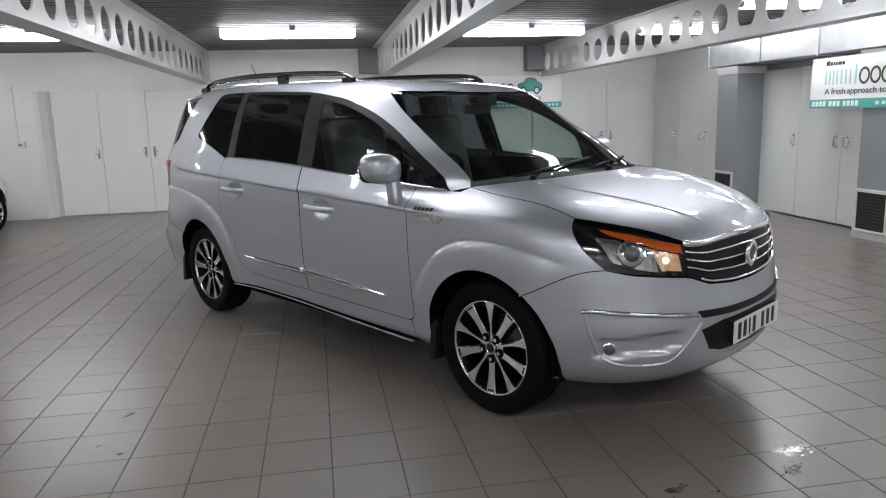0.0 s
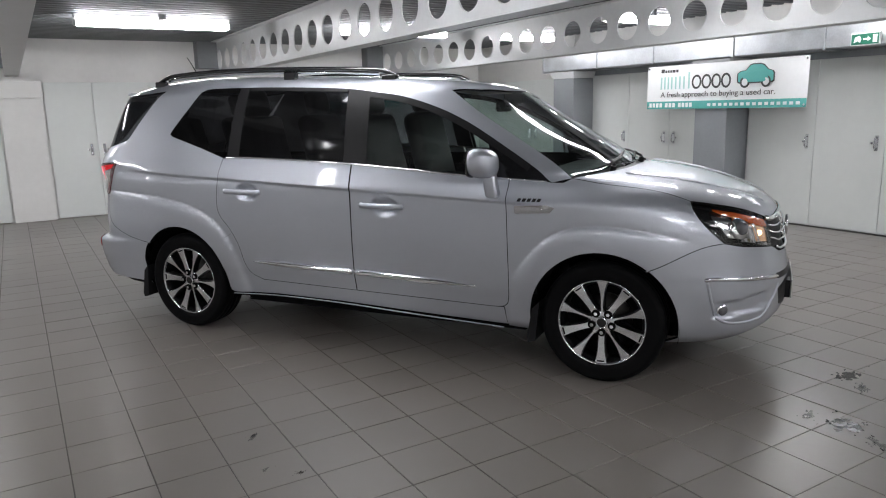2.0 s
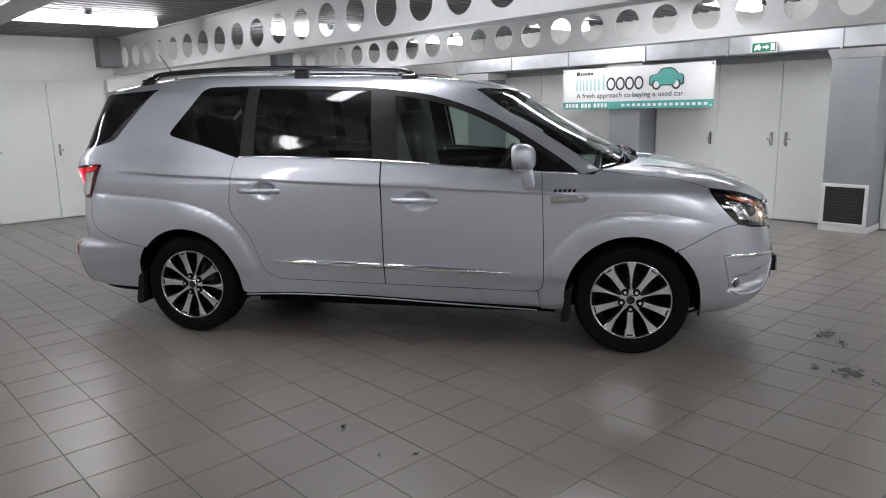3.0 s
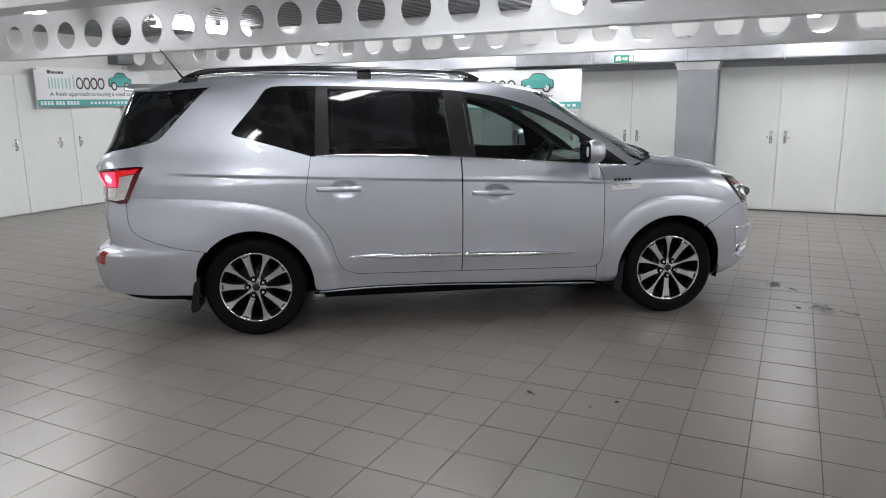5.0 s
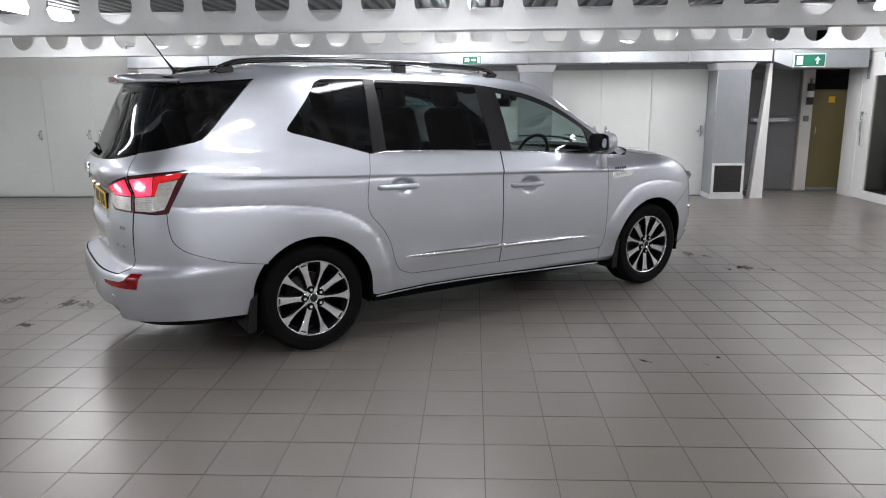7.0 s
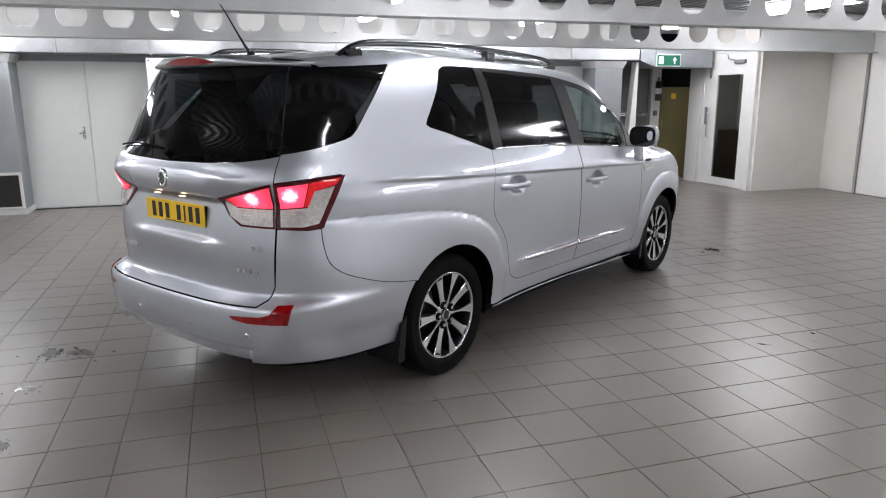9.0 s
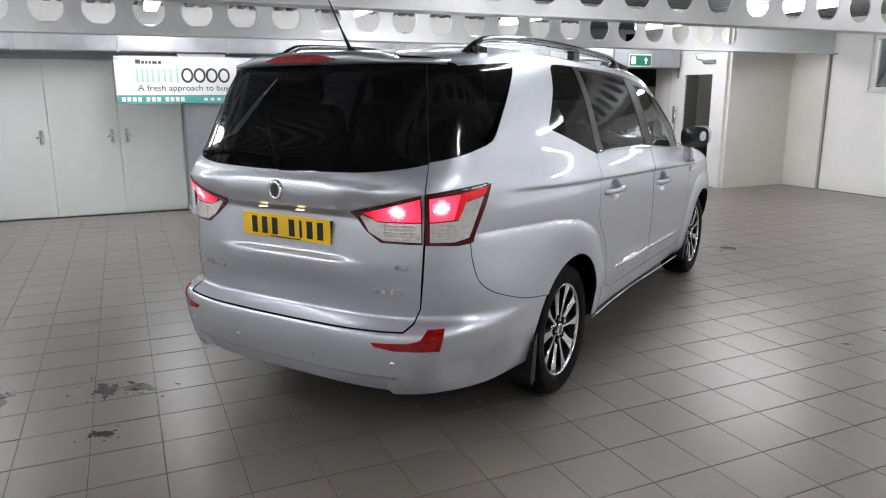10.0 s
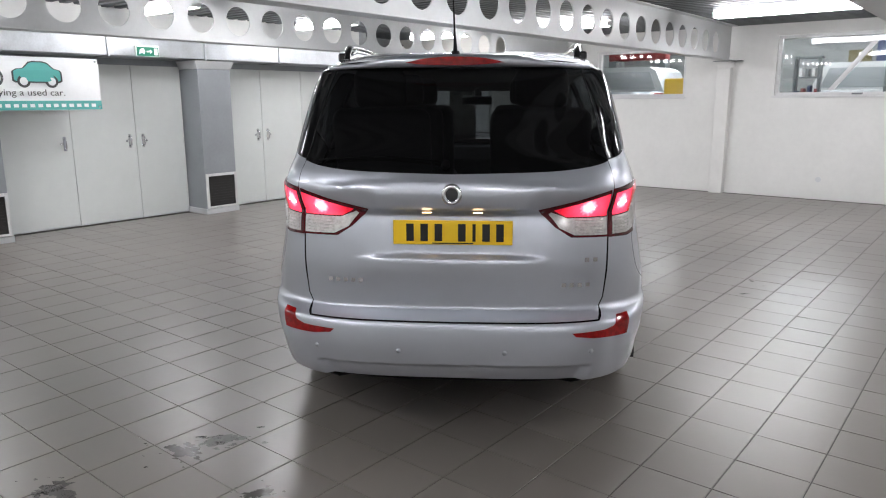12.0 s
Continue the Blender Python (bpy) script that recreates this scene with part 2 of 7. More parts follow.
def box_bm(x0, x1, y0, y1, z0, z1, bevel=0.0, bm=None, seg=1):
    b = bmesh.new()
    bmesh.ops.create_cube(b, size=1)
    for v in b.verts:
        v.co = Vector((x0 + (v.co.x + 0.5) * (x1 - x0), y0 + (v.co.y + 0.5) * (y1 - y0), z0 + (v.co.z + 0.5) * (z1 - z0)))
    if bevel:
        bmesh.ops.bevel(b, geom=list(b.edges), offset=bevel, segments=seg, affect="EDGES", profile=0.5)
    if bm is None:
        return b
    join(bm, b)
    return bm


def join(bm, other):
    me = bpy.data.meshes.new("tmp")
    other.to_mesh(me)
    other.free()
    bm.from_mesh(me)
    bpy.data.meshes.remove(me)


def cyl_bm(p0, p1, r0, r1=None, n=24, caps=True):
    """A cylinder or cone between two points."""
    r1 = r0 if r1 is None else r1
    p0, p1 = Vector(p0), Vector(p1)
    b = bmesh.new()
    q = (p1 - p0).to_track_quat("Z", "Y").to_matrix().to_4x4()
    bmesh.ops.create_cone(b, cap_ends=caps, segments=n, radius1=r0, radius2=r1, depth=(p1 - p0).length,
                          matrix=Matrix.Translation((p0 + p1) / 2) @ q)
    return b


def tube_bm(points, r, n=10, flat=1.0):
    """A round bar swept along points."""
    pts = [Vector(p) for p in points]
    b = bmesh.new()
    rings = []
    for i, p in enumerate(pts):
        d = (pts[min(i + 1, len(pts) - 1)] - pts[max(i - 1, 0)]).normalized()
        up = Vector((0, 0, 1)) if abs(d.z) < 0.9 else Vector((1, 0, 0))
        s = d.cross(up).normalized()
        u = s.cross(d)
        rr = r[i] if isinstance(r, (list, tuple)) else r
        rings.append([b.verts.new(p + s * math.cos(a) * rr + u * math.sin(a) * rr * flat) for a in (2 * math.pi * k / n for k in range(n))])
    for a, c in zip(rings, rings[1:]):
        for k in range(n):
            b.faces.new((a[k], a[(k + 1) % n], c[(k + 1) % n], c[k]))
    b.faces.new(rings[0][::-1])
    b.faces.new(rings[-1])
    bmesh.ops.recalc_face_normals(b, faces=b.faces)
    return b


def lathe_bm(profile, n=64, axis="Y"):
    """A ring turned round the y axis; profile of (radius, y)."""
    b = bmesh.new()
    rings = []
    for r, y in profile:
        rings.append([b.verts.new((r * math.cos(2 * math.pi * k / n), y, r * math.sin(2 * math.pi * k / n))) for k in range(n)])
    for a, c in zip(rings, rings[1:]):
        for k in range(n):
            b.faces.new((a[k], a[(k + 1) % n], c[(k + 1) % n], c[k]))
    bmesh.ops.recalc_face_normals(b, faces=b.faces)
    return b


def prism_bm(poly, y0, y1, plane="xz"):
    """A flat polygon drawn out between two levels of the third axis."""
    b = bmesh.new()
    def at(u, v, w):
        return {"xz": (u, w, v), "xy": (u, v, w), "yz": (w, u, v)}[plane]
    lo = [b.verts.new(at(u, v, y0)) for u, v in poly]
    hi = [b.verts.new(at(u, v, y1)) for u, v in poly]
    b.faces.new(lo)
    b.faces.new(hi[::-1])
    n = len(poly)
    for i in range(n):
        b.faces.new((lo[i], hi[i], hi[(i + 1) % n], lo[(i + 1) % n]))
    bmesh.ops.recalc_face_normals(b, faces=b.faces)
    return b


def text_bm(body, size):
    """Lettering in the built-in font as a flat mesh, left-aligned at the origin in the xy plane."""
    cu = bpy.data.curves.new("lettering", "FONT")
    cu.body, cu.size, cu.extrude = body, size, 0.001
    ob = new("lettering", cu)
    bpy.context.view_layer.update()
    me = bpy.data.meshes.new_from_object(ob.evaluated_get(bpy.context.evaluated_depsgraph_get()))
    b = bmesh.new()
    b.from_mesh(me)
    bpy.data.objects.remove(ob)
    bpy.data.curves.remove(cu)
    bpy.data.meshes.remove(me)
    return b


# ---- room ----
XW, YB, YF, XL, ZC = 6.45, 12.90, -2.62, -9.0, 2.68
TX, TY, TS = 0.006, 2.62, 0.3025


def wall(name, x0, x1, y0, y1, z0, z1, material=None, label="painted white masonry wall"):
    return tagged(obj(name, box_bm(x0, x1, y0, y1, z0, z1), material or M_WALL), label, "wall", kind="structure")


floor = tagged(obj("floor", box_bm(XL, 9.0, YF - 0.2, YB + 0.2, -0.1, -0.004), M_GROUT), "dark grouted bed of the tiled garage floor", "floor", kind="structure")
wall("wall_north", XL - 0.2, 9.0, YB, YB + 0.2, 0, 3.0)
wall("wall_west", XL - 0.2, XL, YF - 0.2, YB, 0, 3.0)
wall("wall_east", XW, XW + 0.2, 0.62, YB, 0, 3.0)
# Corridor walls get the workshop grey in place of the duct's shade.
wall("wall_corridor_end", 7.1, 7.25, -2.62, 0.45, 0, 3.0, M_SHOP, "corridor end wall, greyed for the shade of the duct")
wall("wall_corridor_side", XW, 7.1, 0.45, 0.62, 0, 3.0, M_SHOP, "corridor side wall, greyed for the shaded gap by the board")
wall("wall_recess", 4.9, 5.02, YF, -1.2, 0, 3.0, M_CREAM, "cream painted wall beside the glazed door")
wall("wall_behind_door", 5.02, 7.1, -2.75, YF, 0, 3.0)

# south wall with two window openings
W1, W2 = (1.93, 3.57, 1.575, 2.38), (-1.30, 0.50, 1.585, 2.50)
bm = bmesh.new()
for a in ((XL, 4.9, 0, 1.575), (3.57, 4.9, 1.575, 3.0), (1.93, 3.57, 2.38, 3.0), (0.50, 1.93, 1.575, 3.0),
          (-1.30, 0.50, 2.50, 3.0), (XL, -1.30, 1.575, 3.0)):
    box_bm(a[0], a[1], YF - 0.2, YF, a[2], a[3], bm=bm)
tagged(obj("wall_south", bm, M_WALL), "painted white wall with two high windows", "wall", kind="structure")
wall("wall_east_upper", XW - 0.012, XW, 9.95, YB - 0.06, 2.05, ZC + 0.1)
wall("wall_north_upper", XL, XW - 0.012, YB - 0.06, YB, 2.06, ZC + 0.1)
wall("wall_north_return", XL, -4.42, YB - 0.30, YB - 0.06, 0, 2.06)

# ribbed metal deck
bm = bmesh.new()
PITCH, y, prof = 0.166, YF - 0.2, []
while y < YB + 0.2:
    prof += [(y, ZC), (y + 0.075, ZC), (y + 0.095, ZC + 0.055), (y + 0.146, ZC + 0.055)]
    y += PITCH
rows = [[bm.verts.new((x, py, pz)) for py, pz in prof] for x in (XL - 0.2, 9.0)]
for i in range(len(prof) - 1):
    bm.faces.new((rows[0][i], rows[0][i + 1], rows[1][i + 1], rows[1][i]))
top = [bm.verts.new((x, y, 3.0)) for x in (XL - 0.2, 9.0) for y in (YF - 0.2, YB + 0.2)]
bm.faces.new((top[0], top[1], top[3], top[2]))
bmesh.ops.recalc_face_normals(bm, faces=bm.faces)
tagged(obj("ceiling", bm, M_DECK), "grey profiled metal deck ceiling with close ribs", "ceiling", kind="structure")


def beam(name, xw, y0, y1, phase, h0, h1):
    """A white cellular steel beam along y with round web holes between h0 and h1."""
    e = empty(name, "white painted cellular steel beam with round web holes", "beam", group="ceiling beams")
    zb, zt, t = 2.14, ZC - 0.004, 0.007
    cz, r, sp = 2.385, 0.152, 0.46
    bm = bmesh.new()
    first = phase + math.ceil((h0 - phase) / sp) * sp
    n = int((h1 - first) / sp)
    lo, hi = first - sp / 2, first + (n + 0.5) * sp
    for a, c in ((y0, lo), (hi, y1)):
        if c > a:
            box_bm(xw - t, xw + t, a, c, zb + 0.012, zt - 0.012, bm=bm)
    hz0, hz1, K = zb + 0.012 - cz, zt - 0.012 - cz, 32
    for i in range(n + 1):
        cy = first + i * sp
        ring, edge = [], []
        for k in range(K):
            a = 2 * math.pi * (k + 0.5) / K
            c, s = math.cos(a), math.sin(a)
            lim = min((sp / 2) / abs(c), (hz1 if s > 0 else -hz0) / abs(s))
            ring.append((cy + r * c, cz + r * s))
            edge.append((cy + lim * c, cz + lim * s))
        for sx in (-t, t):
            vr = [bm.verts.new((xw + sx, *p)) for p in ring]
            ve = [bm.verts.new((xw + sx, *p)) for p in edge]
            for k in range(K):
                bm.faces.new((vr[k], vr[(k + 1) % K], ve[(k + 1) % K], ve[k]))
            for a2 in (math.atan2(hz1, sp / 2), math.atan2(hz1, -sp / 2), math.atan2(hz0, -sp / 2), math.atan2(hz0, sp / 2)):
                a2 %= 2 * math.pi
                k = int(math.floor(a2 / (2 * math.pi) * K - 0.5)) % K
                corner = bm.verts.new((xw + sx, cy + math.copysign(sp / 2, math.cos(a2)), cz + (hz1 if math.sin(a2) > 0 else hz0)))
                bm.faces.new((ve[k], corner, ve[(k + 1) % K]))
        a = [bm.verts.new((xw - t, *p)) for p in ring]
        b = [bm.verts.new((xw + t, *p)) for p in ring]
        for k in range(K):
            bm.faces.new((a[k], b[k], b[(k + 1) % K], a[(k + 1) % K]))
    bmesh.ops.recalc_face_normals(bm, faces=bm.faces)
    part("web", bm, M_BEAM, e)
    part("bottom_flange", box_bm(xw - 0.095, xw + 0.095, y0, y1, zb, zb + 0.013, 0.002), M_BEAM, e)
    part("top_flange", box_bm(xw - 0.095, xw + 0.095, y0, y1, zt - 0.013, zt, 0.002), M_BEAM, e)
    part("end_plate", box_bm(xw - 0.095, xw + 0.095, y1 - 0.014, y1, zb + 0.014, zt - 0.014), M_BEAM, e)
    return e


beam("steel_beam", 4.20, YF + 0.02, YB - 0.08, 5.14, -0.6, 12.5)
beam("steel_beam", 1.18, YF + 0.17, YB - 0.08, 5.60, -2.2, 12.5)
beam("steel_beam", -1.75, YF + 0.02, YB - 0.08, 5.60, -2.2, 12.5)
for x in (4.02, 1.02, -1.98):
    tagged(obj("beam_bracket", box_bm(x - 0.17, x + 0.15, YB - 0.30, YB - 0.06, 2.25, ZC - 0.002, 0.004), M_STUB),
           "dark grey steel bracket beside a beam end", "bracket", group="beam brackets")
# steel column under the beam at the window wall
e = empty("steel_column", "white painted steel column against the window wall", "column")
part("shaft", box_bm(1.15, 1.36, YF, YF + 0.15, 0, 2.03, 0.006), M_WALL, e)
part("cap", box_bm(1.13, 1.38, YF, YF + 0.17, 2.03, 2.13, 0.006), M_WALL, e)
part("bearing_plate", box_bm(1.0, 1.42, YF, YF + 0.19, 2.13, 2.14), M_STUB, e)


# ---- cupboard doors ----
def lever(bm_parent, x, z, mirror=1):
    """D-shaped chrome pull with a round rose and a keyhole disc."""
    h = part("handle", tube_bm([(x, -0.03, z - 0.06), (x, -0.065, z - 0.06), (x, -0.075, z - 0.05), (x, -0.075, z + 0.05), (x, -0.065, z + 0.06), (x, -0.03, z + 0.06)], 0.009, 8), M_CHROME, bm_parent, "chrome D-shaped pull handle", True)
    part("backplate", box_bm(x - 0.02, x + 0.02, -0.036, -0.03, z - 0.085, z + 0.085, 0.004), M_CHROME, h)
    part("lock", cyl_bm((x + mirror * 0.045, -0.03, z), (x + mirror * 0.045, -0.042, z), 0.012, n=16), M_CHROME, bm_parent, "", True)
    return h


def leaf(number, m, w, h, handle_x=None, z0=0.012):
    """A flush cupboard door leaf, w wide, hung on a wall that it stands 30 mm proud of."""
    e = empty(f"door_{number}", "flush pale grey-green painted cupboard door, closed", "door", kind="structure", m=m)
    part("leaf", box_bm(0.003, w - 0.003, -0.03, -0.002, z0, h, 0.003), M_DOOR, e)
    if handle_x is not None:
        lever(e, handle_x, 1.03, 1 if handle_x < w / 2 else -1)
    for z in (0.25, 1.0, 1.75):
        side = 0.0 if (handle_x or 0) > w / 2 else w
        part("hinge", cyl_bm((side, -0.034, z - 0.04), (side, -0.034, z + 0.04), 0.006, n=8), M_DOOR, e)
    return e


count = 0
EAST = [  # leaf from y_a down to y_b, handle y
    (12.80, 11.85, 11.95), (11.85, 11.03, 11.12), (11.03, 10.02, 10.94),
    (9.46, 8.64, 8.73), (8.64, 7.83, 7.92), (7.83, 7.05, 7.74),
    (6.51, 5.60, 5.69), (5.60, 4.78, 4.87), (4.78, 4.10, 4.69),
    (3.56, 2.76, 2.85), (2.76, 1.98, 2.67), (1.98, 1.10, 1.17)]
for a, b, hy in EAST:
    count += 1
    leaf(count, pose(XW, a, 0, 0, 0, -90), a - b, 1.985, a - hy)
NORTH = [(-4.215, -3.50, -3.56), (-3.50, -2.74, -2.81), (-2.74, -1.98, -2.67), (-1.38, -0.72, -0.81), (-0.72, 0.10, -0.63), (0.10, 0.92, 0.19),
         (1.48, 2.18, 2.09), (2.18, 3.05, 2.80), (3.05, 3.98, 3.14), (4.46, 5.45, 5.36), (5.45, 6.36, 5.54)]
for a, b, hx in NORTH:
    count += 1
    leaf(count, pose(a, YB - 0.06, 0), b - a, 2.045, hx - a)
tagged(obj("jamb_north", prism_bm([(-4.42, YB - 0.30), (-4.40, YB - 0.30), (-4.34, YB - 0.27), (-4.26, YB - 0.16), (-4.22, YB - 0.062), (-4.42, YB - 0.062)], 0, 2.06, "xy"), M_WALL), "rounded white plaster jamb beside the cupboard doors", "wall", kind="structure")
wall("wall_north_lower", -4.42, XW, YB - 0.06, YB, 0, 2.06)
for x0, x1 in ((-1.96, -1.40), (0.95, 1.45), (4.0, 4.44)):
    e = empty("pilaster", "white painted pilaster between cupboard doors", "pilaster", group="pilasters")
    part("shaft", box_bm(x0, x1, YB - 0.16, YB - 0.06, 0, 1.82, 0.004), M_WALL, e)
    part("cap", box_bm(x0 - 0.01, x1 + 0.01, YB - 0.19, YB - 0.06, 1.82, 2.06, 0.004), M_WALL, e)
# Lintel strip in duct grey, standing for the shade under the duct.
tagged(obj("trim", box_bm(XW - 0.02, XW, 1.08, 9.95, 1.99, 2.07), M_GALVD), "lintel strip above the cupboard doors, greyed for the duct's shade", "trim", kind="structure")

# ---- ventilation ----
e = empty("ventilation_duct", "galvanised sheet-metal air duct along the wall", "air duct")
ys = [10.15, 8.88, 7.75, 6.45, 5.28, 3.97, 2.75, 1.55, 0.32]
for a, b in zip(ys, ys[1:]):
    s = part("duct_section", box_bm(5.95, XW - 0.013, b + 0.012, a - 0.012, 2.075, 2.40, 0.006), M_GALV, e)
    part("flange", box_bm(5.935, XW - 0.013, a - 0.011, a + 0.011, 2.06, 2.415, 0.002), M_GALV, s)
part("transition", prism_bm([(0.31, 2.075), (0.31, 2.38), (0.02, 2.32), (0.02, 1.97)], 5.95, XW + 0.1, "yz"), M_GALVD, e)
part("duct_section", box_bm(5.95, XW + 0.1, -1.08, 0.018, 1.97, 2.32, 0.006), M_GALVD, e)
for yc in (9.70, 6.785, 3.825, 0.85):
    d = empty("duct_drop", "grey sheet-metal duct drop with a floor-level vent", "air duct", group="duct drops")
    part("shaft", box_bm(6.0, XW - 0.002, yc - 0.25, yc + 0.25, 0.012, 1.955, 0.006), M_GALVD, d)
    part("plinth", box_bm(5.985, XW - 0.002, yc - 0.262, yc + 0.262, 0.0, 0.075, 0.004), M_COLLAR, d)
    b = bmesh.new()
    lo = [b.verts.new((x, y, 1.955)) for x, y in ((5.995, yc - 0.255), (5.995, yc + 0.255), (XW - 0.02, yc + 0.255), (XW - 0.02, yc - 0.255))]
    hi = [b.verts.new((x, y, 2.06)) for x, y in ((5.955, yc - 0.30), (5.955, yc + 0.30), (XW - 0.02, yc + 0.30), (XW - 0.02, yc - 0.30))]
    for k in range(4):
        b.faces.new((lo[k], lo[(k + 1) % 4], hi[(k + 1) % 4], hi[k]))
    b.faces.new(lo), b.faces.new(hi)
    bmesh.ops.recalc_face_normals(b, faces=b.faces)
    part("collar", b, M_COLLAR, d)
    v = part("vent", box_bm(5.992, 6.0, yc - 0.21, yc + 0.21, 0.10, 0.52), M_GRILLE, d, "dark mesh vent")
    for a in ((yc - 0.245, yc - 0.21, 0.08, 0.555), (yc + 0.21, yc + 0.245, 0.08, 0.555), (yc - 0.21, yc + 0.21, 0.52, 0.555), (yc - 0.21, yc + 0.21, 0.08, 0.105)):
        part("vent_frame", box_bm(5.975, 6.0, a[0], a[1], a[2], a[3], 0.003), M_FRAMEW, v)
    for k in range(11):
        z = 0.13 + k * 0.036
        part("slat", box_bm(5.984, 5.993, yc - 0.21, yc + 0.21, z, z + 0.006), M_GRILLE, v)
b = prism_bm([(0.27, 0), (0.46, 0), (0.315, 2.05), (0.27, 2.05)], 6.06, 6.2, "yz")
tagged(obj("white_board", b, M_WALL), "tall white painted board standing beside the duct", "board")


# ---- fluorescent lights ----
def lamp(x, y, w=1.74):
    e = empty("ceiling_light", "lit white fluorescent batten on the ceiling", "ceiling light", group="ceiling lights")
    part("spine", box_bm(x - w / 2, x + w / 2, y - 0.05, y + 0.05, 2.625, ZC - 0.001, 0.004), M_LAMPBODY, e)
    b = box_bm(x - w / 2 + 0.02, x + w / 2 - 0.02, y - 0.075, y + 0.075, 2.545, 2.624, 0.025, seg=3)
    part("diffuser", b, M_TUBE, e, "glowing white diffuser", True)
    for s in (-1, 1):
        part("end_cap", box_bm(x + s * (w / 2 - 0.01) - 0.01, x + s * (w / 2 - 0.01) + 0.01, y - 0.07, y + 0.07, 2.55, 2.62, 0.004), M_LAMPBODY, e)
    part("junction_box", cyl_bm((x + 0.05, y - 0.19, ZC - 0.06), (x + 0.05, y - 0.19, ZC + 0.03), 0.045, n=16), M_STUB, e, "", True)


for y in (9.80, 4.90, 0.0):
    for x in (-6.2, -3.35, -0.23, 2.95, 5.25):
        lamp(x if y else min(x, 5.18), y, 1.74 if x < 5 else 1.2)
# Two battens added between the rows to brighten the duct and banner.
for y in (7.35, 2.45):
    lamp(5.25, y, 1.2)


# ---- signs and banners ----
def exit_sign(m, arrow, K):
    e = empty("exit_sign", "green and white emergency exit sign", "exit sign", group="exit signs", m=m)
    part("case", box_bm(-0.21 * K, 0.21 * K, -0.03, 0.0, -0.09 * K, 0.09 * K, 0.004), M_SIGNWHITE, e)
    part("panel", box_bm(-0.195 * K, 0.195 * K, -0.034, -0.03, -0.075 * K, 0.075 * K), M_GREEN, e)
    if arrow == "right":
        poly = [(-0.02, -0.012), (0.04, -0.012), (0.04, -0.035), (0.085, 0), (0.04, 0.035), (0.04, 0.012), (-0.02, 0.012)]
        door = (0.115, 0.175)
    else:
        poly = [(0.10 + a, c) for a, c in ((-0.012, -0.05), (0.012, -0.05), (0.012, 0.0), (0.04, 0.0), (0, 0.05), (-0.04, 0.0), (-0.012, 0.0))]
        door = (-0.17, -0.09)
    part("arrow", prism_bm([(p * K, q * K) for p, q in poly], -0.037, -0.034), M_SIGNWHITE, e)
    part("door_symbol", box_bm(door[0] * K, door[1] * K, -0.037, -0.034, -0.055 * K, 0.055 * K), M_SIGNWHITE, e)
    if arrow == "right":
        part("symbol", prism_bm([(p * K, q * K) for p, q in ((-0.16, -0.05), (-0.10, -0.02), (-0.07, -0.05), (-0.05, 0.0), (-0.08, 0.05), (-0.14, 0.03))], -0.037, -0.034), M_SIGNWHITE, e)


exit_sign(pose(5.925, 4.81, 2.135, 0, 0, -90), "right", 0.72)
exit_sign(pose(5.948, -0.20, 2.08, 0, 0, -90), "up", 1.12)


def rounded_bar(x0, x1, z0, z1, y):
    return box_bm(x0, x1, y - 0.0015, y, z0, z1, min(0.35 * (x1 - x0), 0.35 * (z1 - z0), 0.0007))


